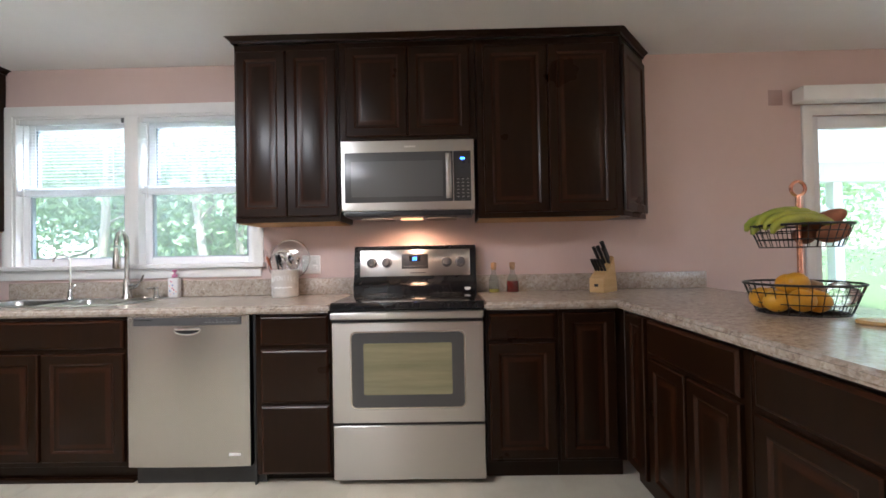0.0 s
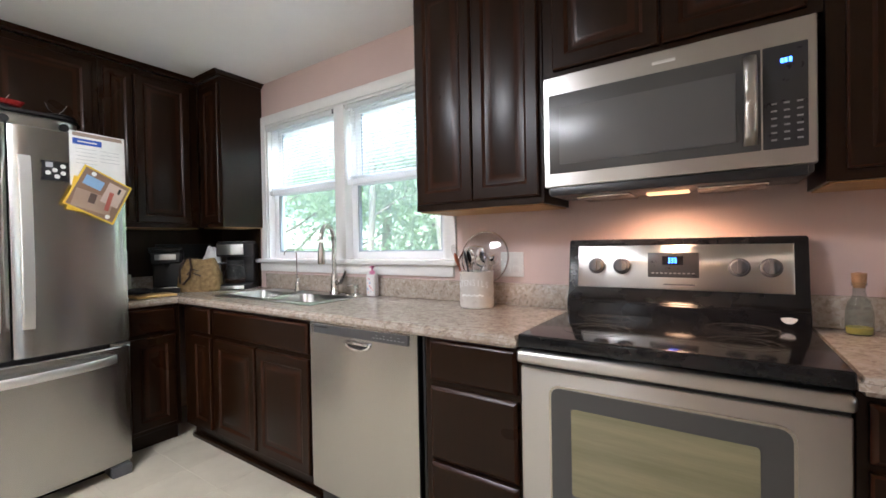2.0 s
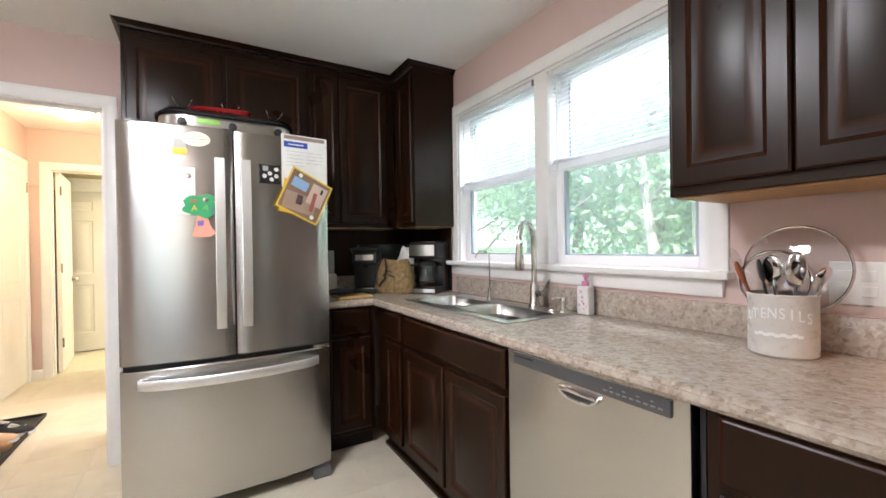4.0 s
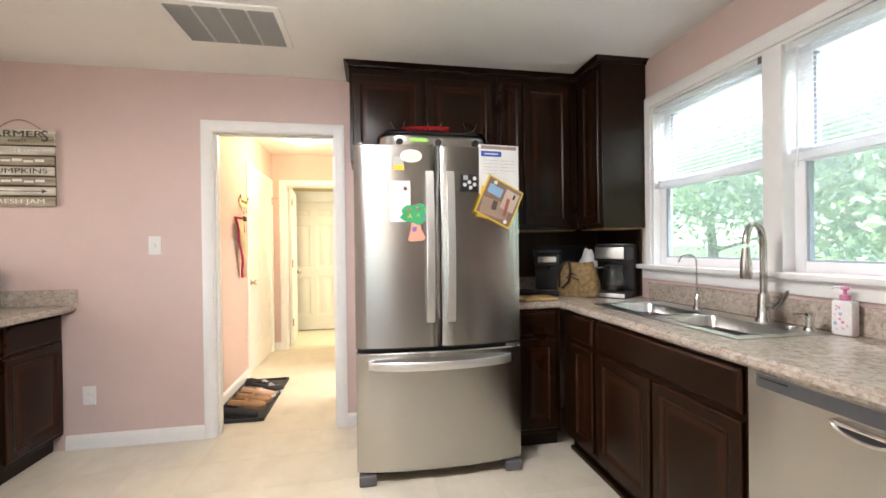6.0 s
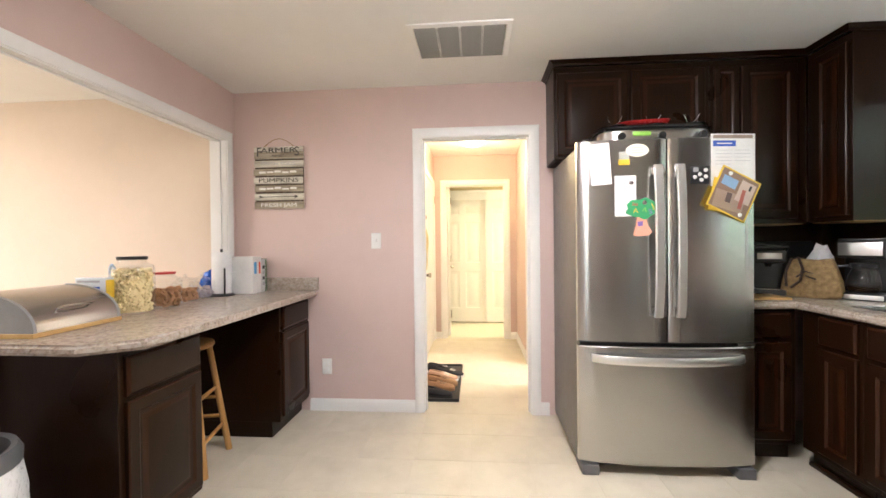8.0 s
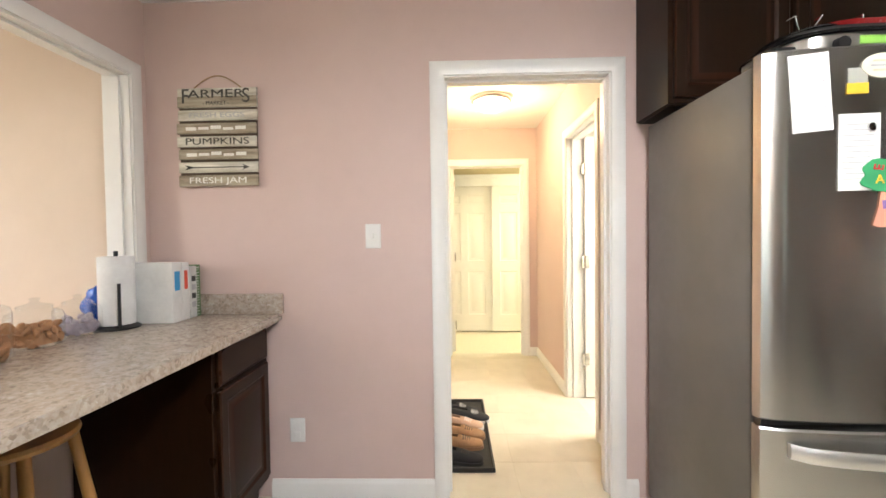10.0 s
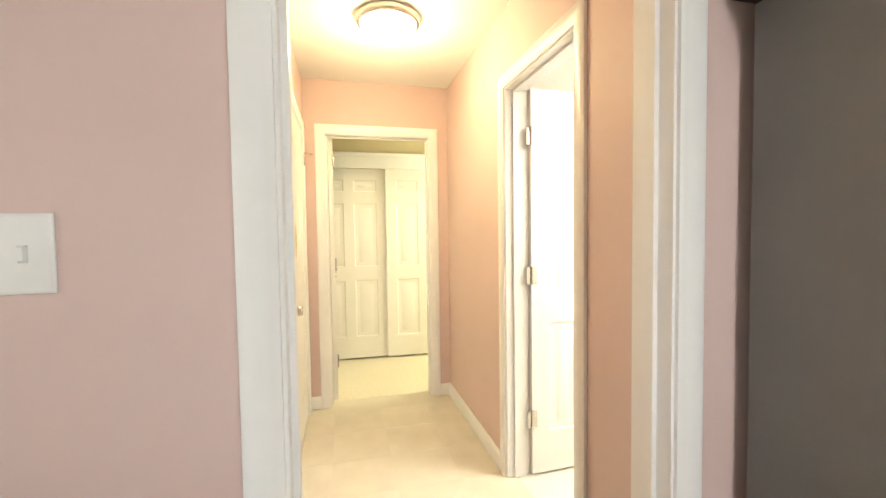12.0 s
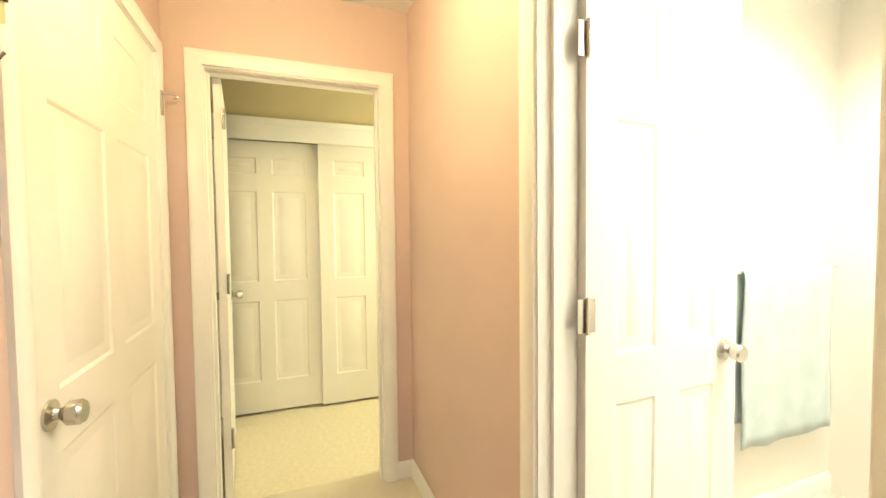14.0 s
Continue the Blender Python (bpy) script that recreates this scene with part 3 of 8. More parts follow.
def kitchen_window():
    w = thing("window_1", "white double-hung twin window with raised mini blinds", "window", kind="structure")
    m = facing("S", 0, YN, 0)
    x0, x1, z0, z1 = -2.6, -1.0, 1.12, 2.11
    bm = casing_profile(bmesh.new(), m, x0 + 0.005, x1 - 0.005, z0, z1 - 0.005, 0.065)
    part("casing", bm, TRIM, w)
    bm = bmesh.new()
    box(bm, (x0, YN + 0.002, z0), (x0 + 0.02, YN + 0.135, z1))
    box(bm, (x1 - 0.02, YN + 0.002, z0), (x1, YN + 0.135, z1))
    box(bm, (x0 + 0.02, YN + 0.002, z1 - 0.02), (x1 - 0.02, YN + 0.135, z1))
    part("jamb", bm, TRIM, w)
    part("mullion", new_box((-1.845, YN - 0.012, z0), (-1.755, YN + 0.135, z1 - 0.02), 0.004), TRIM, w)
    part("window_sill", new_box((-2.70, YN - 0.05, 1.092), (-0.925, YN + 0.13, 1.12), 0.007, 3), TRIM, w)
    part("apron", new_box((-2.67, YN - 0.018, 1.03), (-0.955, YN - 0.0005, 1.091), 0.005), TRIM, w)
    for a, b in ((-2.58, -1.845), (-1.755, -1.02)):
        for lo, hi, y in ((z0, 1.63, YN + 0.05), (1.59, z1 - 0.02, YN + 0.09)):
            bm, s = bmesh.new(), 0.045
            box(bm, (a, y, lo), (a + s, y + 0.035, hi), 0.003)
            box(bm, (b - s, y, lo), (b, y + 0.035, hi), 0.003)
            box(bm, (a + s, y, lo), (b - s, y + 0.035, lo + s), 0.003)
            box(bm, (a + s, y, hi - s), (b - s, y + 0.035, hi), 0.003)
            sash = part("sash", bm, VINYL, w)
            # grey-blue strips paint the shadowed inner edge of the white sash
            bm = bmesh.new()
            for q in ((a + s, y + 0.006, lo + s, a + s + 0.012, hi - s), (b - s - 0.012, y + 0.006, lo + s, b - s, hi - s)):
                box(bm, (q[0], q[1], q[2]), (q[3], q[1] + 0.024, q[4]))
            box(bm, (a + s + 0.012, y + 0.006, lo + s), (b - s - 0.012, y + 0.03, lo + s + 0.008))
            part("sash_shade_strip", bm, SASHSHADE, sash, "grey-blue strip painted as the shaded sash edge")
            pane = part("pane", new_box((a + s, y + 0.014, lo + s), (b - s, y + 0.018, hi - s)), PANE, sash)
            pane.visible_shadow = False
        # net runs over the upper half too, to veil the trees in haze
        net = part("insect_screen", new_box((a + 0.02, YN + 0.127, z0 + 0.02), (b - 0.02, YN + 0.1275, z1 - 0.04)), SCREENNET, w, "fine grey insect screen with added pale haze")
        net.visible_shadow = False
    return w


kitchen_window()


def mini_blind(x0, x1, top, low):
    """A raised vinyl mini blind with open slats."""
    b = thing("mini_blind", "white vinyl mini blind half lowered with open slats", "blind", (0.5 * (x0 + x1), YN + 0.02, top), group="kitchen blinds")
    part("head_rail", new_box((x0, YN + 0.004, top - 0.028), (x1, YN + 0.032, top), 0.003), SLATM, b)
    part("bottom_rail", new_box((x0 + 0.004, YN + 0.004, low), (x1 - 0.004, YN + 0.03, low + 0.034), 0.005), SLATM, b)
    for x in (x0 + 0.012, x1 - 0.012):
        part("end_bracket", new_box((x - 0.012, YN + 0.0, top - 0.03), (x + 0.012, YN + 0.003, top + 0.002), 0.001), GREYPLASTIC if x > x0 + 0.1 else WHITEP, b)
    for x in (x0 + 0.09, x1 - 0.09):
        part("ladder_cord", rod(bmesh.new(), (x, YN + 0.017, low + 0.03), (x, YN + 0.017, top - 0.03), 0.0012, seg=6), SLATM, b)
    part("tilt_wand", rod(bmesh.new(), (x0 + 0.05, YN - 0.002, low - 0.03), (x0 + 0.05, YN + 0.003, top - 0.03), 0.004, seg=8), WHITEP, b)
    bm = bmesh.new()
    half = (x1 - x0) / 2 - 0.004
    pts = [(-0.012, -0.0014), (-0.006, 0.0), (0.0, 0.0005), (0.006, 0.0), (0.012, -0.0014)]
    rows = [[bm.verts.new((s * half, y, z)) for y, z in pts] for s in (-1, 1)]
    for k in range(4):
        bm.faces.new((rows[0][k], rows[0][k + 1], rows[1][k + 1], rows[1][k]))
    slat = finish(bm, "slat", SLATM, 60)
    z, n = top - 0.045, 0
    while z > low + 0.05:
        ob = new("slat", slat)
        ob.parent = b
        ob.matrix_basis = pose(0, -0.002, z - top, 16 + 2 * math.sin(n * 1.7), 0, 0)
        z, n = z - 0.0215, n + 1
    for k in range(5):
        ob = new("slat", slat)
        ob.parent = b
        ob.matrix_basis = pose(0, -0.002, low + 0.037 + 0.004 * k - top, 0, 0, 0)
    return b


mini_blind(-2.575, -1.85, 2.085, 1.585)
mini_blind(-1.75, -1.025, 2.085, 1.585)


def patio_door():
    w = thing("window_2", "white sliding glass patio door with vertical blind valance", "patio door", kind="structure")
    m = facing("S", 0, YN, 0)
    part("casing", casing_profile(bmesh.new(), m, 2.605, 4.395, 0.0, 1.995, 0.065), TRIM, w)
    for a, b, y in ((2.6, 3.55, YN + 0.03), (3.46, 4.4, YN + 0.075)):
        bm, s = bmesh.new(), 0.075
        box(bm, (a, y, 0.03), (a + s, y + 0.04, 2.0), 0.004)
        box(bm, (b - s, y, 0.03), (b, y + 0.04, 2.0), 0.004)
        box(bm, (a + s, y, 0.03), (b - s, y + 0.04, 0.12), 0.004)
        box(bm, (a + s, y, 1.92), (b - s, y + 0.04, 2.0), 0.004)
        leaf = part("sliding_leaf", bm, VINYL, w)
        pane = part("pane", new_box((a + s, y + 0.017, 0.12), (b - s, y + 0.022, 1.92)), PANE, leaf)
        pane.visible_shadow = False
    part("track", new_box((2.6, YN + 0.0, 0.0), (4.4, YN + 0.14, 0.028), 0.003), STEEL_S, w)
    return w


patio_door()
bm = new_box((2.47, YN - 0.11, 2.06), (4.5, YN - 0.02, 2.15), 0.006)
valance = piece("valance", bm, TRIM, "white blind valance mounted over the patio door", "valance")
part("mounting_rail", new_box((2.5, YN - 0.02, 2.08), (4.48, YN - 0.0005, 2.13), 0.002), WHITEP, valance)
piece("wall_patch", new_box((2.335, YN - 0.004, 2.065), (2.425, YN - 0.0005, 2.165), 0.001), surface("unpainted patch", (0.42, 0.3, 0.27), (0.46, 0.33, 0.3), 5, 0.7), "small square mauve blank wall plate", "wall plate")
# Living room and bedroom windows are unseen, added as openings for their lamps
for nm, lab, lo, hi, axis in (("window_3", "white framed dining room window", (XE - 0.01, -1.5, 0.75), (XE + 0.12, 0.0, 2.15), "y"), ("window_4", "white framed living room window, unseen, added for light", (-1.8, -5.72, 0.7), (0.6, -5.6, 2.15), "x"), ("window_5", "white framed bedroom window, unseen, added for light", (-6.65, 2.0, 0.9), (-5.85, 2.1, 2.1), "x")):
    w = thing(nm, lab, "window", kind="structure")
    bm, s = bmesh.new(), 0.05
    if axis == "y":
        mid = (lo[1] + hi[1]) / 2
        for a, b in ((lo[1], lo[1] + s), (mid - s / 2, mid + s / 2), (hi[1] - s, hi[1])):
            box(bm, (lo[0], a, lo[2]), (hi[0], b, hi[2]), 0.003)
        for a, b in ((lo[2], lo[2] + s), (hi[2] - s, hi[2])):
            for c, d_ in ((lo[1] + s, mid - s / 2), (mid + s / 2, hi[1] - s)):
                box(bm, (lo[0] + 0.002, c, a), (hi[0] - 0.002, d_, b))
    else:
        mid = (lo[0] + hi[0]) / 2
        for a, b in ((lo[0], lo[0] + s), (mid - s / 2, mid + s / 2), (hi[0] - s, hi[0])):
            box(bm, (a, lo[1], lo[2]), (b, hi[1], hi[2]), 0.003)
        for a, b in ((lo[2], lo[2] + s), (hi[2] - s, hi[2])):
            for c, d_ in ((lo[0] + s, mid - s / 2), (mid + s / 2, hi[0] - s)):
                box(bm, (c, lo[1] + 0.002, a), (d_, hi[1] - 0.002, b))
    part("window_frame", bm, VINYL, w)


# Cabinets
DOOR_STEPS = lambda t, rail: [(0, 0), (0, t - 0.005), (0.005, t), (rail - 0.012, t), (rail - 0.006, t - 0.003), (rail, t - 0.0085), (rail + 0.012, t - 0.0095), (rail + 0.034, t - 0.0025), (rail + 0.036, t - 0.002)]
SLAB_STEPS = lambda t: [(0, 0), (0, t - 0.008), (0.004, t - 0.004), (0.012, t), (0.014, t)]


def rubbed(ob, steps):
    """The moulded steps of a front, where the stain has rubbed to red-brown."""
    ob.data.materials.append(CHERRY_WORN)
    for p in ob.data.polygons:
        if p.index // 4 in steps:
            p.material_index = 1
    return ob


def cabinet_door(parent, m, u, v, w, h, name="door", t=0.02, rail=0.058):
    rail = min(rail, w * 0.3)
    return rubbed(part(name, rings_panel(bmesh.new(), m, u, v, w, h, DOOR_STEPS(t, rail)), CHERRY, parent, angle=25), (1, 3, 4, 6))


def drawer_front(parent, m, u, v, w, h, t=0.02):
    return rubbed(part("drawer_front", rings_panel(bmesh.new(), m, u, v, w, h, SLAB_STEPS(t)), CHERRY, parent, angle=25), (1, 2))


def carcass(bm, m, w, h, depth, toe=0.0):
    """Body behind the face plane w = 0 of m."""
    def blk(a, b):
        c = [(p + q) / 2 for p, q in zip(a, b)]
        made = bmesh.ops.create_cube(bm, size=1, matrix=m @ Matrix.Translation(c) @ Matrix.Diagonal((*(abs(q - p) for p, q in zip(a, b)), 1)))
        edges = list({e for v in made["verts"] for e in v.link_edges})
        bmesh.ops.bevel(bm, geom=edges, offset=0.0015, segments=1, affect='EDGES')
    blk((0, toe, -depth), (w, h, 0))
    if toe:
        blk((0.0, 0, -depth), (w, toe + 0.001, -0.055))
    return bm


def base_cabinet(label, side, at, w, doors, depth=0.57, height=0.865, toe=0.1, group="base cabinets"):
    """doors: (kind, u, v, w, h) in the face; kind 'd' for a moulded door, 's' for a drawer front."""
    m = facing(side, *at)
    c = thing("base_cabinet", label, "cabinet", at, group=group)
    part("body", carcass(bmesh.new(), m, w, height, depth, toe), CHERRY, c)
    for kind, u, v, dw, dh in doors:
        (cabinet_door if kind == "d" else drawer_front)(c, m, u, v, dw, dh)
    return c


FY = 2.035   # face plane of the north base run
base_cabinet("dark cherry sink base cabinet with two doors and wide false drawer", "S", (-2.27, FY, 0), 0.885, [("s", 0.03, 0.7, 0.84, 0.145), ("d", 0.03, 0.13, 0.4, 0.545), ("d", 0.45, 0.13, 0.42, 0.545)])
base_cabinet("narrow dark cherry corner base cabinet beside the sink cabinet", "S", (-2.63, FY, 0), 0.358, [("s", 0.12, 0.7, 0.22, 0.145), ("d", 0.12, 0.13, 0.22, 0.545)])
base_cabinet("dark cherry drawer base with three slab drawers", "S", (-0.728, FY, 0), 0.388, [("s", 0.03, 0.705, 0.345, 0.15), ("s", 0.03, 0.415, 0.345, 0.268), ("s", 0.03, 0.06, 0.345, 0.34)], toe=0.05)
piece("filler_strip", new_box((-0.742, FY - 0.0, 0.0), (-0.73, FY + 0.5, 0.86), 0.001), BLACK, "black gap strip beside the dishwasher", "filler strip")
base_cabinet("dark cherry base cabinet with drawer beside the range", "S", (0.437, FY, 0), 0.37, [("s", 0.02, 0.715, 0.33, 0.13), ("d", 0.02, 0.12, 0.33, 0.575)])
base_cabinet("dark cherry blind corner base cabinet with one tall door", "S", (0.808, FY, 0), 0.33, [("d", 0.02, 0.12, 0.26, 0.725)])
base_cabinet("dark cherry base cabinet standing beside the refrigerator", "E", (-2.655, 1.715, 0), 0.30, [("s", 0.03, 0.7, 0.24, 0.145), ("d", 0.03, 0.13, 0.24, 0.545)], depth=0.56)
# peninsula, faces west
PX = 1.14
for k, (y0, w_) in enumerate(((2.033, 0.863), (1.165, 0.76), (0.4, 0.76))):
    dl = [("s", 0.03, 0.7, w_ - 0.06, 0.145), ("d", 0.03, 0.12, w_ / 2 - 0.035, 0.56), ("d", w_ / 2 + 0.005, 0.12, w_ / 2 - 0.035, 0.56)]
    if k == 0:
        dl = [("d", 0.06, 0.12, 0.17, 0.725), ("s", 0.27, 0.7, 0.565, 0.145), ("d", 0.27, 0.12, 0.275, 0.56), ("d", 0.56, 0.12, 0.275, 0.56)]
    base_cabinet("dark cherry peninsula base cabinet with raised panel doors", "W", (PX, y0, 0), w_, dl, depth=0.58)
# south run, faces north
base_cabinet("dark cherry end base cabinet with drawer and door at the wall", "N", (-2.775, -1.035, 0), 0.455, [("s", 0.025, 0.7, 0.405, 0.15), ("d", 0.025, 0.13, 0.405, 0.55)], depth=0.55, group="desk cabinets")
base_cabinet("dark cherry end base cabinet with drawer and door beside a stool", "N", (-1.6, -1.062, 0), 0.45, [("s", 0.025, 0.69, 0.405, 0.15), ("d", 0.025, 0.13, 0.405, 0.54)], depth=0.55, group="desk cabinets")


def wall_cabinet(label, side, at, w, h, doors, depth=0.315, under=None):
    m = facing(side, *at)
    c = thing("wall_cabinet", label, "cabinet", at, group="wall cabinets")
    part("body", carcass(bmesh.new(), m, w, h, depth), CHERRY, c)
    bm = bmesh.new()
    bmesh.ops.create_cube(bm, size=1, matrix=m @ Matrix.Translation((w / 2, -0.003, -depth / 2 - 0.006)) @ Matrix.Diagonal((w - 0.02, 0.005, depth - 0.02, 1)))
    part("underside", bm, under or RAWWOOD, c, "dark stained underside" if under else "unfinished golden underside")
    for u, v, dw, dh in doors:
        cabinet_door(c, m, u, v, dw, dh)
    return c


UZ, UT = 1.352, 2.385
UH = UT - UZ
UF = 2.305      # face plane of the north uppers
wall_cabinet("tall dark cherry wall cabinet with two raised panel doors", "S", (-0.962, UF, UZ), 0.607, UH, [(0.015, 0.03, 0.285, UH - 0.075), (0.307, 0.03, 0.285, UH - 0.075)], depth=0.303)
wall_cabinet("dark cherry wall cabinet over the microwave", "S", (-0.352, UF, 1.812), 0.785, UT - 1.812, [(0.04, 0.02, 0.35, UT - 1.87), (0.4, 0.02, 0.35, UT - 1.87)], depth=0.303)
wall_cabinet("tall dark cherry wall cabinet with two doors beside the range", "S", (0.436, UF, UZ), 0.825, UH, [(0.04, 0.03, 0.365, UH - 0.075), (0.412, 0.03, 0.375, UH - 0.075)], depth=0.303)
# angled end cabinet
ang = thing("wall_cabinet", "angled dark cherry end cabinet with a narrow panel", "cabinet", (1.263, UF, UZ), group="wall cabinets")
bm = bmesh.new()
prism(bm, [(1.263, UF), (1.535, YN - 0.001), (1.263, YN - 0.001)], Matrix.Translation((0, 0, UZ)), UH)
part("body", bm, CHERRY, ang)
run = Vector((1.535 - 1.263, YN - UF, 0))
mm = Matrix.Translation((1.263, UF, UZ)) @ Matrix((run.normalized(), (0, 0, 1), Vector((run.y, -run.x, 0)).normalized())).transposed().to_4x4()
cabinet_door(ang, mm, 0.015, 0.03, run.length - 0.03, UH - 0.075, "panel")
# west uppers
WX = -2.945
wall_cabinet("short dark cherry wall cabinet over the refrigerator", "E", (WX, 0.752, 1.79), 0.965, UT - 1.79, [(0.02, 0.02, 0.445, UT - 1.855), (0.49, 0.02, 0.445, UT - 1.855)], depth=0.285, under=CHERRY)
wall_cabinet("tall dark cherry wall cabinet over the coffee corner", "E", (WX, 1.72, UZ), 0.575, UH, [(0.02, 0.03, 0.15, UH - 0.075), (0.182, 0.03, 0.33, UH - 0.075)], depth=0.285)
wall_cabinet("dark cherry corner wall cabinet beside the window", "S", (-2.94, 2.3, UZ), 0.305, UH, [(0.06, 0.03, 0.225, UH - 0.075)], depth=0.305)


def crown(name, path, label):
    """Crown moulding swept along a plan path; the room lies to the right of it."""
    prof = [(0.0, 0.0), (0.006, 0.0), (0.008, 0.012), (0.02, 0.02), (0.03, 0.026), (0.034, 0.03), (0.0, 0.03)]
    bm, rings = bmesh.new(), []
    for i, p in enumerate(path):
        p = Vector(p)
        dirs = []
        if i:
            dirs.append((p - Vector(path[i - 1])).normalized())
        if i < len(path) - 1:
            dirs.append((Vector(path[i + 1]) - p).normalized())
        ns = [Vector((d.y, -d.x)) for d in dirs]
        n = sum(ns, Vector((0, 0))).normalized()
        n = n / max(0.3, n.dot(ns[0]))
        rings.append([bm.verts.new((p.x + n.x * o, p.y + n.y * o, UT - 0.001 + z)) for o, z in prof])
    for p, q in zip(rings, rings[1:]):
        for k in range(len(prof)):
            j = (k + 1) % len(prof)
            bm.faces.new((p[k], p[j], q[j], q[k]))
    bm.faces.new(rings[0]), bm.faces.new(rings[-1][::-1])
    return piece(name, bm, CHERRY, label, "crown moulding")


crown("crown_moulding", [(-0.962, YN - 0.002), (-0.962, UF - 0.02), (1.255, UF - 0.02), (1.54, YN - 0.002)], "dark cherry crown moulding along the range wall cabinets")
crown("crown_moulding", [(XW + 0.002, 0.752), (WX + 0.02, 0.752), (WX + 0.02, 2.28), (-2.635, 2.28), (-2.635, YN - 0.002)], "dark cherry crown moulding along the corner wall cabinets")
piece("toe_moulding", new_box((-2.63, FY + 0.03, 0.0), (-1.385, FY + 0.054, 0.022), 0.004), CHERRY, "thin dark shoe moulding under the sink cabinets", "moulding")


# Worktops
def worktop(name, label, xs, ys, keep, z0=0.867, z1=0.907, bev=0.012):
    """A slab over the kept cells of a grid, with rounded edges."""
    bm = bmesh.new()
    grid = {(i, j): bm.verts.new((x, y, z1)) for i, x in enumerate(xs) for j, y in enumerate(ys)}
    for i in range(len(xs) - 1):
        for j in range(len(ys) - 1):
            if keep(0.5 * (xs[i] + xs[i + 1]), 0.5 * (ys[j] + ys[j + 1])):
                bm.faces.new((grid[i, j], grid[i + 1, j], grid[i + 1, j + 1], grid[i, j + 1]))
    for v in [v for v in bm.verts if not v.link_faces]:
        bm.verts.remove(v)
    faces = list(bm.faces)
    ext = bmesh.ops.extrude_face_region(bm, geom=faces)
    for v in ext["geom"]:
        if isinstance(v, bmesh.types.BMVert):
            v.co.z = z0
    bmesh.ops.recalc_face_normals(bm, faces=bm.faces)
    edges = [e for e in bm.edges if len(e.link_faces) == 2 and e.calc_face_angle() > 1.0 and abs(e.verts[0].co.z - e.verts[1].co.z) < 1e-4]
    bmesh.ops.bevel(bm, geom=edges, offset=bev, segments=3, affect='EDGES', clamp_overlap=True)
    t = thing(name, label, "worktop", (xs[0], ys[0], z0))
    part("top", bm, LAMINATE, t)
    return t


SINK = (-2.43, -1.51, 2.12, 2.53)
t = worktop("worktop", "speckled beige laminate worktop running round the sink corner", [XW + 0.001, -2.606, SINK[0] + 0.03, SINK[1] - 0.03, -0.336], [1.7, 1.985, SINK[2] + 0.03, SINK[3] - 0.03, YN - 0.001],
            lambda x, y: (x < -2.606 or y > 1.985) and not (SINK[0] < x < SINK[1] and SINK[2] < y < SINK[3] and x > SINK[0] + 0.03 and x < SINK[1] - 0.03 and y > SINK[2] + 0.03 and y < SINK[3] - 0.03))
part("backsplash", new_box((-2.606, YN - 0.021, 0.9075), (-0.338, YN - 0.0005, 1.012), 0.004), LAMINATE, t)
part("backsplash", new_box((XW + 0.0005, 1.72, 0.9075), (XW + 0.021, YN - 0.022, 1.012), 0.004), LAMINATE, t)
t = worktop("worktop", "speckled beige laminate worktop with peninsula", [0.433, 1.085, 1.92], [-0.5, 1.985, YN - 0.001], lambda x, y: x > 1.085 or y > 1.985)
part("backsplash", new_box((0.435, YN - 0.021, 0.9075), (1.9, YN - 0.0005, 1.012), 0.004), LAMINATE, t)
# desk worktop with a cut corner
bm = bmesh.new()
out = [(XW + 0.001, -1.76), (-1.52, -1.76), (-1.505, -1.13), (-1.62, -0.965), (-2.2, -0.962), (XW + 0.001, -0.955)]
prism(bm, out, Matrix.Translation((0, 0, 0.867)), 0.04)
bmesh.ops.bevel(bm, geom=[e for e in bm.edges if abs(e.verts[0].co.z - e.verts[1].co.z) < 1e-4], offset=0.012, segments=3, affect='EDGES')
t = thing("worktop", "speckled beige laminate desk worktop under the pass-through", "worktop", (-2.3, -1.3, 0.867))
part("top", bm, LAMINATE, t)
part("backsplash", new_box((XW + 0.0005, -1.59, 0.9075), (XW + 0.021, -0.945, 1.006), 0.004), LAMINATE, t)


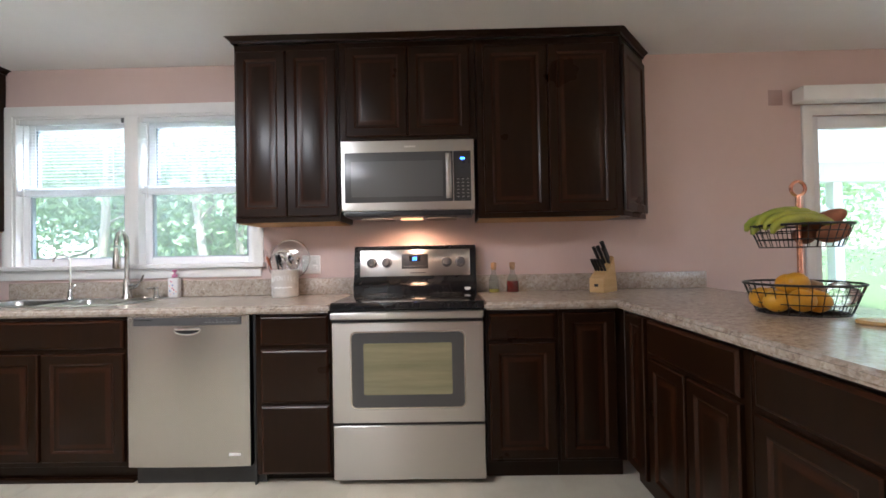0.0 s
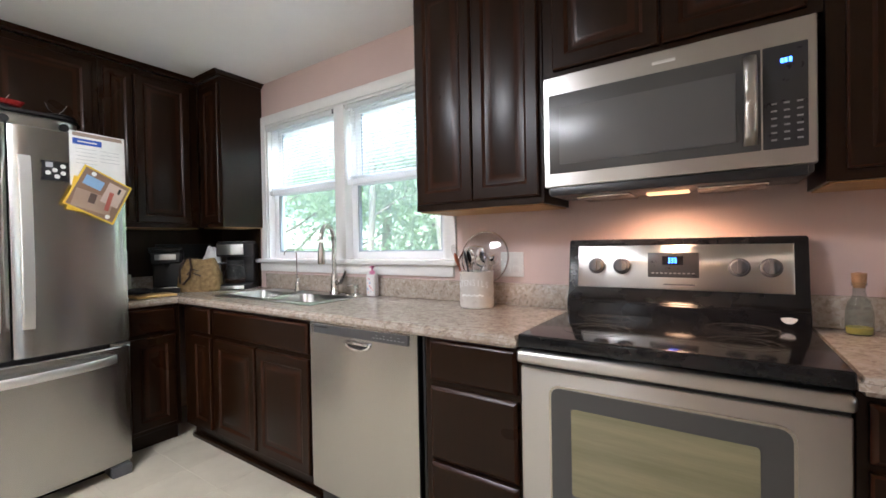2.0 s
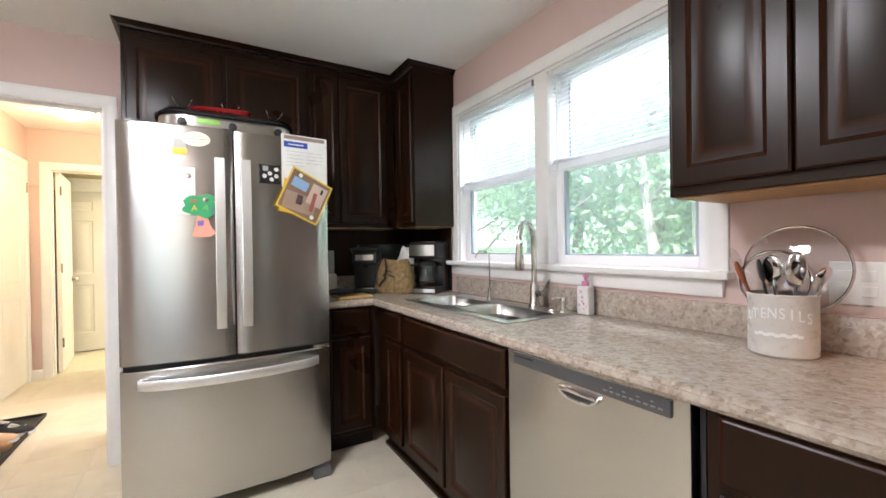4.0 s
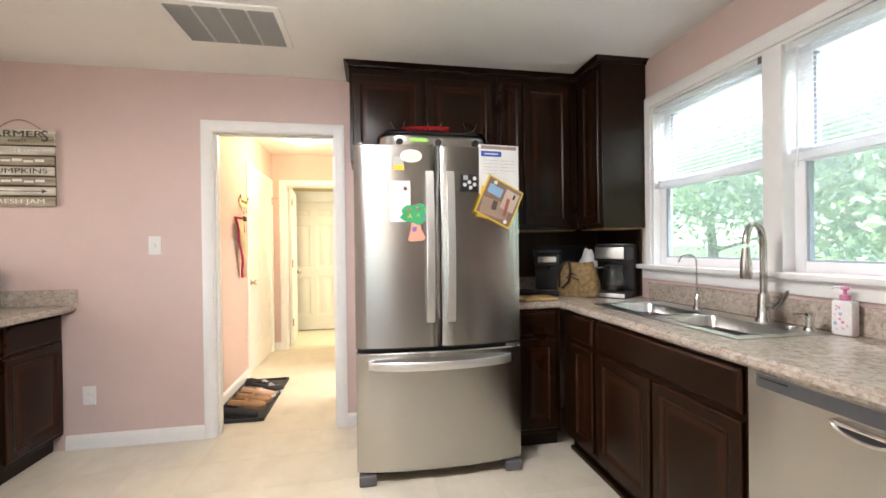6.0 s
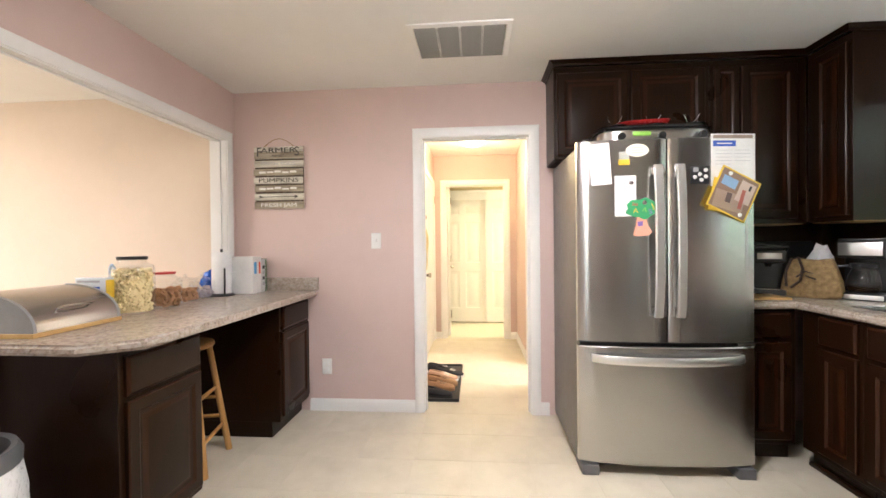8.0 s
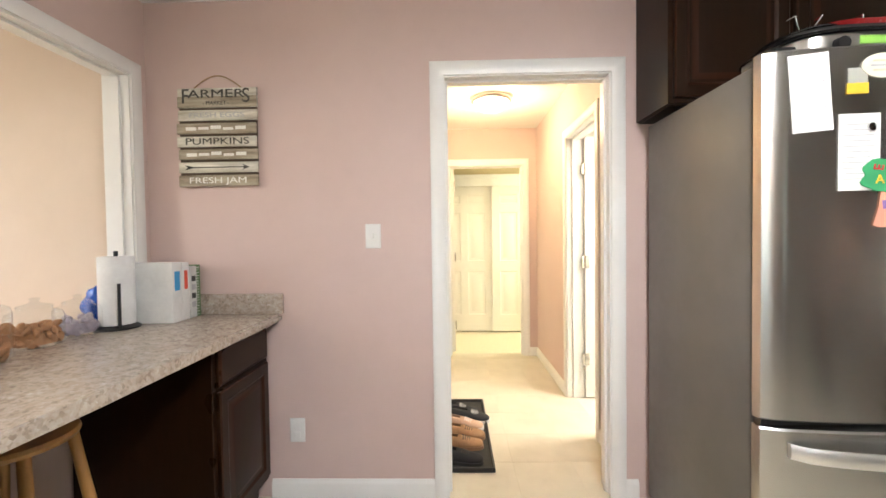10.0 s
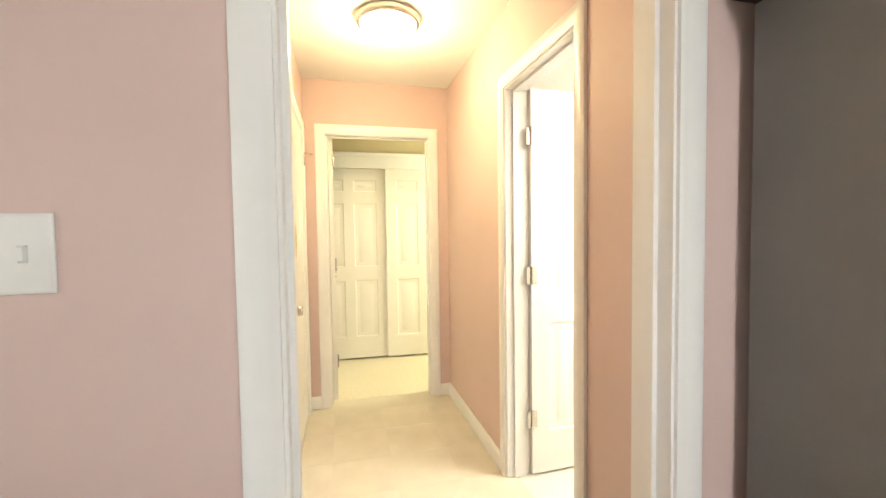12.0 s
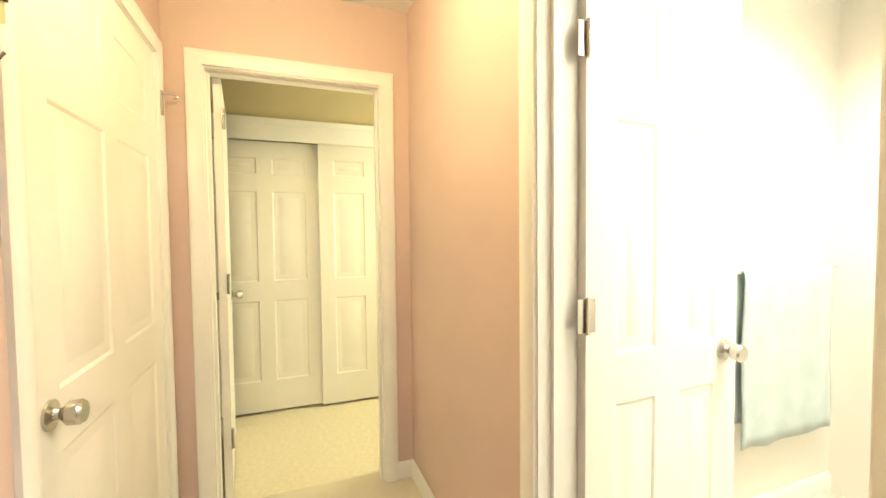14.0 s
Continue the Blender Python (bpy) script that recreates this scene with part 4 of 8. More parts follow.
# Sink and taps
def sink():
    s = thing("kitchen_sink", "stainless steel double bowl sink set in the worktop", "sink", (-1.97, 2.33, 0.907))
    x0, x1, y0, y1 = SINK
    bowls = [(x0 + 0.05, -2.005, y0 + 0.045, y1 - 0.1), (-1.955, x1 - 0.045, y0 + 0.045, y1 - 0.1)]
    bm = bmesh.new()
    z = 0.912
    def quad(a, b, c, d_):
        bm.faces.new([bm.verts.new((px, py, z)) for px, py in ((a, c), (b, c), (b, d_), (a, d_))])
    xs = [x0, bowls[0][0], bowls[0][1], bowls[1][0], bowls[1][1], x1]
    ys = [y0, bowls[0][2], bowls[0][3], y1 + 0.015]
    for i in range(5):
        for j in range(3):
            if not (j == 1 and i in (1, 3)):
                quad(xs[i], xs[i + 1], ys[j], ys[j + 1])
    bmesh.ops.remove_doubles(bm, verts=bm.verts, dist=1e-5)
    ext = bmesh.ops.extrude_face_region(bm, geom=list(bm.faces))
    for v in ext["geom"]:
        if isinstance(v, bmesh.types.BMVert):
            v.co.z = 0.9076
    part("rim", bm, STEEL_H, s)
    for a, b, c, d_ in bowls:
        bm, loops = bmesh.new(), []
        for inset, dz, rad in ((0.0, 0.002, 0.05), (0.004, -0.006, 0.05), (0.012, -0.12, 0.05), (0.02, -0.15, 0.05), (0.05, -0.172, 0.045), (0.12, -0.176, 0.02)):
            ring = []
            for cx, cy, a0 in ((b - inset - rad, d_ - inset - rad, 0), (a + inset + rad, d_ - inset - rad, 90), (a + inset + rad, c + inset + rad, 180), (b - inset - rad, c + inset + rad, 270)):
                for k in range(5):
                    g = radians(a0 + 22.5 * k)
                    ring.append(bm.verts.new((cx + rad * math.cos(g), cy + rad * math.sin(g), z + dz)))
            loops.append(ring)
        for p, q in zip(loops, loops[1:]):
            for k in range(20):
                bm.faces.new((p[k], p[(k + 1) % 20], q[(k + 1) % 20], q[k]))
        bm.faces.new(loops[-1])
        bowl = part("bowl", bm, STEEL_H, s, angle=60)
        bmd = lathe(bmesh.new(), [(0, 0.001), (0.025, 0.0015), (0.04, 0.004), (0.044, 0.002), (0.044, 0)], ((a + b) / 2, (c + d_) / 2, z - 0.176), 20)
        part("drain", bmd, CHROME, bowl)
    return s


sink()


def pull_down_faucet(x, y):
    f = thing("kitchen_faucet", "brushed nickel gooseneck pull-down faucet at the sink", "faucet", (x, y, 0.912))
    part("escutcheon", lathe(bmesh.new(), [(0, 0), (0.032, 0), (0.03, 0.012), (0.024, 0.02), (0.021, 0.1), (0.019, 0.12), (0, 0.12)], (x, y, 0.912)), STEEL_S, f)
    pts = [(x, y, 1.03 + 0.03 * k) for k in range(7)] + [(x + 0.3 * 0.068 * (1 - math.cos(g)), y - 0.95 * 0.068 * (1 - math.cos(g)), 1.24 + 0.085 * math.sin(g)) for g in [radians(15 * k) for k in range(1, 13)]]
    part("spout", tube(bmesh.new(), pts, 0.0135, 14), STEEL_S, f)
    px, py = x + 0.3 * 0.136, y - 0.95 * 0.136
    part("spray_head", lathe(bmesh.new(), [(0, -0.115), (0.019, -0.115), (0.022, -0.1), (0.02, -0.05), (0.0145, -0.005), (0.0135, 0.012), (0, 0.012)], (px, py, 1.215)), STEEL_S, f)
    bm = rod(bmesh.new(), (x + 0.015, y, 0.985), (x + 0.05, y, 0.985), 0.015)
    tube(bm, [(x + 0.05, y, 0.985), (x + 0.075, y - 0.006, 1.0), (x + 0.1, y - 0.012, 1.03), (x + 0.115, y - 0.015, 1.055)], [0.012, 0.009, 0.007, 0.005])
    part("handle", bm, STEEL_S, f)
    return f


pull_down_faucet(-1.755, 2.5)
f = thing("filter_faucet", "slim chrome drinking water faucet at the sink", "faucet", (-2.115, 2.5, 0.912))
part("base", lathe(bmesh.new(), [(0, 0), (0.02, 0), (0.018, 0.008), (0.013, 0.02), (0.012, 0.055), (0.006, 0.065), (0, 0.065)], (-2.115, 2.5, 0.912)), CHROME, f)
pts = [(-2.115, 2.5, 0.97 + 0.025 * k) for k in range(8)] + [(-2.115 - 0.025 * (1 - math.cos(g)), 2.5 - 0.03 * (1 - math.cos(g)), 1.15 + 0.04 * math.sin(g)) for g in [radians(18 * k) for k in range(1, 11)]]
part("spout", tube(bmesh.new(), pts, 0.0045, 10), CHROME, f)
part("lever", tube(bmesh.new(), [(-2.115, 2.5, 0.965), (-2.085, 2.485, 0.985), (-2.07, 2.48, 1.0)], 0.004), CHROME, f)
f = thing("soap_pump", "brushed nickel built-in soap dispenser at the sink", "soap dispenser", (-1.57, 2.5, 0.912))
part("base", lathe(bmesh.new(), [(0, 0), (0.021, 0), (0.02, 0.006), (0.013, 0.015), (0.012, 0.05), (0.016, 0.056), (0.016, 0.068), (0, 0.07)], (-1.57, 2.5, 0.912)), STEEL_S, f)
part("nozzle", tube(bmesh.new(), [(-1.57, 2.5, 0.974), (-1.59, 2.48, 0.976), (-1.606, 2.465, 0.97)], 0.005), STEEL_S, f)
piece("sink_hole_cover", lathe(bmesh.new(), [(0, 0), (0.022, 0), (0.02, 0.006), (0, 0.008)], (-1.64, 2.505, 0.912)), STEEL_S, "round nickel cap on the sink deck", "cap")


# Appliances
LOUVREGREY = surface("grey print", (0.16, 0.16, 0.165), (0.2, 0.2, 0.205), 6, 0.5)


def dishwasher():
    d = thing("dishwasher", "stainless steel built-in dishwasher with pocket handle", "dishwasher", (-1.06, 2.05, 0))
    x0, x1, y = -1.372, -0.752, 2.015
    part("tub", new_box((x0 + 0.005, y + 0.03, 0.1), (x1 - 0.005, 2.58, 0.86)), BLACK, d)
    bm = bmesh.new()
    # slightly bowed front, with the pocket handle left to its own part
    n, rows = 12, []
    for i in range(n + 1):
        u = i / n
        bow = 0.006 * (1 - (2 * u - 1) ** 2)
        rows.append([(x0 + (x1 - x0) * u, y - bow, 0.105), (x0 + (x1 - x0) * u, y - bow, 0.868), (x0 + (x1 - x0) * u, y + 0.03, 0.872), (x0 + (x1 - x0) * u, y + 0.03, 0.1)])
    vs = [[bm.verts.new(p) for p in r] for r in rows]
    for a, b in zip(vs, vs[1:]):
        for k in range(4):
            bm.faces.new((a[k], a[(k + 1) % 4], b[(k + 1) % 4], b[k]))
    bm.faces.new(vs[0]), bm.faces.new(vs[-1][::-1])
    part("door_panel", bm, STEEL_V, d)
    part("control_panel", new_box((x0 + 0.035, y - 0.0085, 0.815), (x1 - 0.04, y + 0.001, 0.855), 0.002), surface("dark grey control strip", (0.06, 0.06, 0.062), (0.08, 0.08, 0.083), 5, 0.3, 0.02), d, "dark grey control strip")
    for k in range(9):
        x = x1 - 0.22 + 0.019 * k
        part("button", new_box((x, y - 0.0105, 0.828), (x + 0.011, y - 0.008, 0.832), 0.0005), LOUVREGREY, d)
        if k % 2:
            part("button", new_box((x, y - 0.0105, 0.84), (x + 0.008, y - 0.008, 0.843), 0.0005), LOUVREGREY, d)
    part("model_mark", new_box((x0 + 0.045, y - 0.0105, 0.842), (x0 + 0.13, y - 0.008, 0.848), 0.0005), BLACK, d)
    # no hollow here: a flat black crescent paints the recess's shade
    bm = bmesh.new()
    pts = [(-0.07, 0.012), (0.07, 0.012)] + [(0.07 * math.cos(radians(-g)), 0.012 + 0.026 * math.sin(radians(-g))) for g in range(15, 180, 15)]
    m = Matrix.Translation((-1.06, y - 0.0065, 0.787)) @ Matrix.Rotation(radians(90), 4, 'X')
    prism(bm, pts, m, 0.004)
    part("pocket_handle", bm, BLACK, d, "black crescent painted for the shaded pocket recess")
    arc = [(-1.06 + 0.07 * math.cos(radians(180 + g)), y - 0.011, 0.799 + 0.03 * math.sin(radians(180 + g))) for g in range(0, 181, 15)]
    part("pocket_rim", tube(bmesh.new(), arc, 0.0055, 8), CHROME, d, "bright chrome pocket rim")
    part("handle_lip", new_box((-1.13, y - 0.022, 0.792), (-0.99, y - 0.004, 0.803), 0.004), CHROME, d)
    part("toe_panel", new_box((x0 + 0.01, y + 0.045, 0.0), (x1 + 0.06, y + 0.07, 0.1), 0.002), BLACK, d)
    part("sticker", new_box((-0.86, y - 0.0045, 0.158), (-0.8, y - 0.0025, 0.172), 0.0004), WHITEP, d)
    return d


dishwasher()


def electric_range():
    r = thing("electric_range", "stainless steel electric range with black ceramic cooktop", "range", (0.05, 2.3, 0))
    x0, x1, y = -0.331, 0.429, 2.012
    part("body", new_box((x0 + 0.004, y + 0.025, 0.02), (x1 - 0.004, 2.6, 0.895), 0.003), BLACKGLOSS, r)
    part("storage_drawer", new_box((x0, y - 0.005, 0.03), (x1, y + 0.024, 0.3), 0.008, 3), STEEL_H, r)
    part("shadow_gap", new_box((x0 + 0.003, y + 0.004, 0.3), (x1 - 0.003, y + 0.024, 0.315)), BLACK, r)
    door = part("oven_door", new_box((x0, y - 0.012, 0.316), (x1, y + 0.024, 0.815), 0.008, 3), STEEL_H, r)
    cx = (x0 + x1) / 2

    def rounded(w, h, rad, cz, yy, d_):
        pts = [(sx * (w / 2 - rad) + rad * math.cos(radians(g + a)), sz * (h / 2 - rad) + rad * math.sin(radians(g + a))) for sx, sz, a in ((1, 1, 0), (-1, 1, 90), (-1, -1, 180), (1, -1, 270)) for g in (0, 22.5, 45, 67.5, 90)]
        return prism(bmesh.new(), pts, Matrix.Translation((cx, yy, cz)) @ Matrix.Rotation(radians(90), 4, 'X'), d_)

    part("window_trim", rounded(0.575, 0.385, 0.03, 0.58, y - 0.0115, 0.004), STEEL_S, door, "bright trim round the oven window")
    part("window_border", rounded(0.56, 0.37, 0.025, 0.58, y - 0.0125, 0.005), OVENGLASS, door)
    part("window_glass", rounded(0.44, 0.255, 0.008, 0.585, y - 0.0165, 0.0025), OVENSTREAKS, door)
    part("vent_gap", new_box((x0 + 0.003, y + 0.0, 0.815), (x1 - 0.003, y + 0.024, 0.834)), BLACK, r)
    part("oven_handle", new_box((x0 + 0.0, y - 0.048, 0.834), (x1 - 0.0, y + 0.02, 0.872), 0.014, 4), STEEL_H, r, "broad steel handle bar")
    top = part("cooktop", new_box((x0 - 0.004, y - 0.022, 0.874), (x1 + 0.004, 2.5, 0.917), 0.01, 3), COOKTOP, r)
    for bx, by, rad in ((-0.14, 2.17, 0.1), (0.245, 2.17, 0.085), (-0.15, 2.39, 0.075), (0.25, 2.39, 0.095)):
        for q in (rad, rad * 0.62):
            part("burner_ring", lathe(bmesh.new(), [(q, 0), (q, 0.0006), (q + 0.004, 0.0006), (q + 0.004, 0)], (bx, by, 0.9168), 40), BURNER, top)
    # control backguard
    bm = bmesh.new()
    prism(bm, [(2.49, 0.9), (2.605, 0.9), (2.605, 1.208), (2.545, 1.208), (2.52, 1.0), (2.49, 0.965)], Matrix(((0, 0, 1, x0 - 0.002), (1, 0, 0, 0), (0, 1, 0, 0), (0, 0, 0, 1))), x1 - x0 + 0.004)
    bmesh.ops.bevel(bm, geom=list(bm.edges), offset=0.004, segments=2, affect='EDGES')
    guard = part("backguard", bm, BLACKGLOSS, r)
    slope = Vector((0, 2.545 - 2.52, 1.208 - 1.0)).normalized()
    m = Matrix.Translation((cx, 2.5215, 1.018)) @ Matrix(((1, 0, 0), slope, Vector((1, 0, 0)).cross(slope))).transposed().to_4x4()
    bm = bmesh.new()
    rings_panel(bm, m, -0.345, 0.0, 0.69, 0.166, [(0, -0.002), (0, 0.001), (0.003, 0.003)])
    face = part("control_panel", bm, STEEL_H, guard, "brushed steel control panel")
    bm = bmesh.new()
    rings_panel(bm, m, -0.083, 0.045, 0.166, 0.092, [(0, 0.002), (0, 0.0045), (0.004, 0.006)])
    part("clock_panel", bm, SMOKED, guard, "smoked clock panel")
    bm = bmesh.new()
    rings_panel(bm, m, -0.034, 0.092, 0.068, 0.032, [(0, 0.005), (0, 0.0068)])
    part("clock_window", bm, BLACKGLOSS, guard)
    for k, (a, b) in enumerate(((-0.014, 0.006), (-0.004, 0.006), (0.006, 0.006))):
        bm = bmesh.new()
        for q in range(3):
            rings_panel(bm, m, a, 0.098 + 0.008 * q, b, 0.003, [(0, 0.0066), (0, 0.0076)])
        rings_panel(bm, m, a + b - 0.002, 0.1, 0.002, 0.016, [(0, 0.0066), (0, 0.0076)])
        part("clock_digit", bm, BLUELED, guard, "blue lit clock digit")
    for k in range(10):
        bm = bmesh.new()
        rings_panel(bm, m, -0.07 + 0.0145 * k, 0.058, 0.009, 0.005, [(0, 0.0055), (0, 0.0068)])
        part("touch_key", bm, KEYPRINT, guard)
    for u in (-0.27, -0.175, 0.2, 0.285):
        mk = m @ Matrix.Translation((u, 0.085, 0.003))
        bm = lathe(bmesh.new(), [(0, 0), (0.032, 0), (0.032, 0.003), (0.026, 0.005), (0.024, 0.026), (0.021, 0.029), (0, 0.029)], None, 24, mk)
        bmesh.ops.create_cube(bm, size=1, matrix=mk @ Matrix.Translation((0, 0, 0.033)) @ Matrix.Diagonal((0.012, 0.044, 0.012, 1)))
        part("knob", bm, GREYPLASTIC, guard, "dark grey control knob")
    bm = bmesh.new()
    rings_panel(bm, m, 0.02 - 0.05, 0.016, 0.1, 0.006, [(0, 0.0025), (0, 0.0036)])
    part("maker_mark", bm, GREYPLASTIC, guard)
    part("badge", lathe(bmesh.new(), [(0, 0), (0.022, 0), (0.022, 0.003), (0, 0.004)], None, 20, Matrix.Translation((0.375, 2.494, 0.948)) @ Matrix.Rotation(radians(75), 4, 'X')), WHITEP, guard, "small white round badge")
    return r


electric_range()


def microwave():
    o = thing("microwave_oven", "stainless steel over-the-range microwave with lit cooktop lamp", "microwave", (0.04, 2.4, 1.39))
    x0, x1, y, z0, z1 = -0.343, 0.417, 2.278, 1.382, 1.803
    part("body", new_box((x0 + 0.004, y + 0.03, z0), (x1 - 0.004, 2.605, z1 - 0.003), 0.004), GREYPLASTIC, o)
    part("front_frame", new_box((x0, y - 0.004, z0 + 0.02), (x1, y + 0.03, z1), 0.007, 3), STEEL_H, o)
    part("window_border", new_box((x0 + 0.022, y - 0.0075, z0 + 0.068), (x1 - 0.122, y - 0.003, z1 - 0.068), 0.003), OVENGLASS, o)
    part("window_glass", new_box((x0 + 0.06, y - 0.0095, z0 + 0.1), (x1 - 0.18, y - 0.007, z1 - 0.12), 0.001), surface("microwave door screen", (0.105, 0.105, 0.105), (0.11, 0.11, 0.11), 3, 0.28, 0.003), o)
    part("control_panel", new_box((x1 - 0.118, y - 0.0075, z0 + 0.068), (x1 - 0.02, y - 0.003, z1 - 0.068), 0.003), SMOKED, o)
    for k, a in enumerate((0.078, 0.07, 0.06)):
        part("clock_digit", new_box((x1 - a, y - 0.0092, z1 - 0.118), (x1 - a + 0.006, y - 0.007, z1 - 0.106), 0.0005), BLUELED, o, "blue lit clock digit")
    for i in range(3):
        for j in range(6):
            part("touch_key", new_box((x1 - 0.1 + 0.028 * i, y - 0.0085, z0 + 0.09 + 0.02 * j), (x1 - 0.087 + 0.028 * i, y - 0.007, z0 + 0.095 + 0.02 * j), 0.0004), surface("key print", (0.2, 0.2, 0.2), (0.26, 0.26, 0.26), 9, 0.5), o)
    bm = bmesh.new()
    hx = x1 - 0.147
    prof = [(hx, y - 0.006 - 0.042 * math.sin(math.pi * k / 12) ** 0.6, z0 + 0.085 + (z1 - z0 - 0.165) * k / 12) for k in range(13)]
    rows = [[bm.verts.new((px + dx, py + dy, pz)) for dx, dy in ((-0.016, 0), (-0.011, -0.006), (0.011, -0.006), (0.016, 0), (0.011, 0.006), (-0.011, 0.006))] for px, py, pz in prof]
    for a, b in zip(rows, rows[1:]):
        for k in range(6):
            bm.faces.new((a[k], a[(k + 1) % 6], b[(k + 1) % 6], b[k]))
    bm.faces.new(rows[0]), bm.faces.new(rows[-1])
    part("handle", bm, STEEL_H, o, "curved steel handle", 50)
    part("bottom_vent", new_box((x0 + 0.02, y + 0.0, z0 - 0.012), (x1 - 0.02, y + 0.2, z0 + 0.02), 0.006), BLACK, o)
    part("grease_filter", new_box((x0 + 0.1, y + 0.06, z0 - 0.02), (x0 + 0.28, y + 0.25, z0 - 0.011), 0.002), STEEL_S, o)
    part("grease_filter", new_box((x1 - 0.28, y + 0.06, z0 - 0.02), (x1 - 0.1, y + 0.25, z0 - 0.011), 0.002), STEEL_S, o)
    part("lamp_lens", new_box((-0.02, y + 0.13, z0 - 0.02), (0.11, y + 0.18, z0 - 0.011), 0.003), HOBGLOW, o, "lit warm lamp lens")
    part("maker_mark", new_box((0.02, y - 0.0055, z1 - 0.042), (0.085, y - 0.0035, z1 - 0.032), 0.0005), WHITEP, o)
    return o


microwave()


# Refrigerator with bowed doors, facing east
FR_Y0, FR_Y1, FR_X, FR_TOP = 0.786, 1.69, -2.447, 1.786


def fridge_bow(y):
    """How far the door front stands out at y."""
    u = (y - FR_Y0) / (FR_Y1 - FR_Y0)
    return FR_X - 0.028 + 0.034 * (1 - (2 * u - 1) ** 2)


def bowed_front(y0, y1, z0, z1, back, n=14, edge=0.012):
    bm, cols = bmesh.new(), []
    for i in range(n + 1):
        y = y0 + (y1 - y0) * i / n
        x = fridge_bow(y) - (edge if i in (0, n) else 0)
        cols.append([bm.verts.new((back, y, z0)), bm.verts.new((x - 0.006, y, z0)), bm.verts.new((x, y, z0 + 0.006)), bm.verts.new((x, y, z1 - 0.006)), bm.verts.new((x - 0.006, y, z1)), bm.verts.new((back, y, z1))])
    for a, b in zip(cols, cols[1:]):
        for k in range(6):
            bm.faces.new((a[k], a[(k + 1) % 6], b[(k + 1) % 6], b[k]))
    bm.faces.new(cols[0]), bm.faces.new(cols[-1][::-1])
    return bm


HANDLE = steel_material("pale satin steel", (2, 2, 2), (0.8, 0.79, 0.77), 0.4)


def refrigerator():
    f = thing("refrigerator", "stainless steel french door refrigerator covered in magnets and papers", "refrigerator", (-2.85, 1.22, 0))
    body_x = -2.535
    part("body", new_box((-3.2, FR_Y0 + 0.006, 0.04), (body_x, FR_Y1 - 0.006, FR_TOP - 0.02), 0.008), GREYSIDE, f, "textured grey cabinet sides")
    part("gasket", new_box((body_x, FR_Y0 + 0.02, 0.08), (body_x + 0.014, FR_Y1 - 0.02, FR_TOP - 0.03)), BLACK, f)
    mid = (FR_Y0 + FR_Y1) / 2
    left = part("door", bowed_front(FR_Y0, mid - 0.004, 0.712, FR_TOP, body_x + 0.014), STEEL_V, f)
    right = part("door", bowed_front(mid + 0.004, FR_Y1, 0.712, FR_TOP, body_x + 0.014), STEEL_V, f)
    drawer = part("freezer_drawer", bowed_front(FR_Y0, FR_Y1, 0.062, 0.69, body_x + 0.014, 20), STEEL_V, f)
    part("divider", new_box((body_x + 0.01, FR_Y0 + 0.01, 0.69), (FR_X - 0.05, FR_Y1 - 0.01, 0.712)), BLACK, f)
    for leaf, y in ((left, mid - 0.062), (right, mid + 0.048)):
        bm, rows = bmesh.new(), []
        for k in range(17):
            s = k / 16
            z = 0.852 + 0.79 * s
            x = fridge_bow(y) + 0.03 + 0.022 * math.sin(math.pi * s) ** 0.5
            rows.append([bm.verts.new((x + dx, y + dy, z)) for dx, dy in ((-0.009, -0.02), (0.006, -0.021), (0.009, -0.018), (0.009, 0.018), (0.006, 0.021), (-0.009, 0.02))])
        for a, b in zip(rows, rows[1:]):
            for k in range(6):
                bm.faces.new((a[k], a[(k + 1) % 6], b[(k + 1) % 6], b[k]))
        bm.faces.new(rows[0]), bm.faces.new(rows[-1])
        grip = part("handle", bm, HANDLE, leaf, "long flat satin handle", 40)
        for z in (0.88, 1.614):
            part("mount", new_box((fridge_bow(y) - 0.002, y - 0.014, z - 0.02), (fridge_bow(y) + 0.034, y + 0.014, z + 0.02), 0.004), STEEL_S, leaf)
    bm, rows = bmesh.new(), []
    for k in range(21):
        s = k / 20
        y = FR_Y0 + 0.065 + (FR_Y1 - FR_Y0 - 0.13) * s
        x = fridge_bow(y) + 0.004 + 0.045 * math.sin(math.pi * s) ** 0.35
        z = 0.63 - 0.004 * math.sin(math.pi * s)
        rows.append([bm.verts.new((x + dx, y, z + dz)) for dx, dz in ((-0.008, -0.02), (0.004, -0.022), (0.009, -0.014), (0.009, 0.014), (0.004, 0.022), (-0.008, 0.02))])
    for a, b in zip(rows, rows[1:]):
        for k in range(6):
            bm.faces.new((a[k], a[(k + 1) % 6], b[(k + 1) % 6], b[k]))
    bm.faces.new(rows[0]), bm.faces.new(rows[-1])
    part("handle", bm, HANDLE, drawer, "broad bowed satin handle", 50)
    for y in (FR_Y0 + 0.01, FR_Y1 - 0.1):
        part("foot", new_box((-2.6, y, 0.0), (-2.452, y + 0.09, 0.055), 0.008), GREYPLASTIC, f, "grey plastic foot cover")
    part("toe_grille", new_box((-2.62, FR_Y0 + 0.1, 0.005), (-2.56, FR_Y1 - 0.1, 0.055), 0.004), BLACK, f)
    for y in (FR_Y0 + 0.03, mid - 0.05, FR_Y1 - 0.09):
        part("hinge_cover", new_box((-2.62, y, FR_TOP - 0.021), (-2.475, y + 0.06, FR_TOP + 0.012), 0.008), BLACK, f)
    part("hinge", new_box((-2.54, FR_Y1 - 0.09, 0.694), (-2.47, FR_Y1 - 0.004, 0.708), 0.003), STEEL_S, f)
    return f


refrigerator()

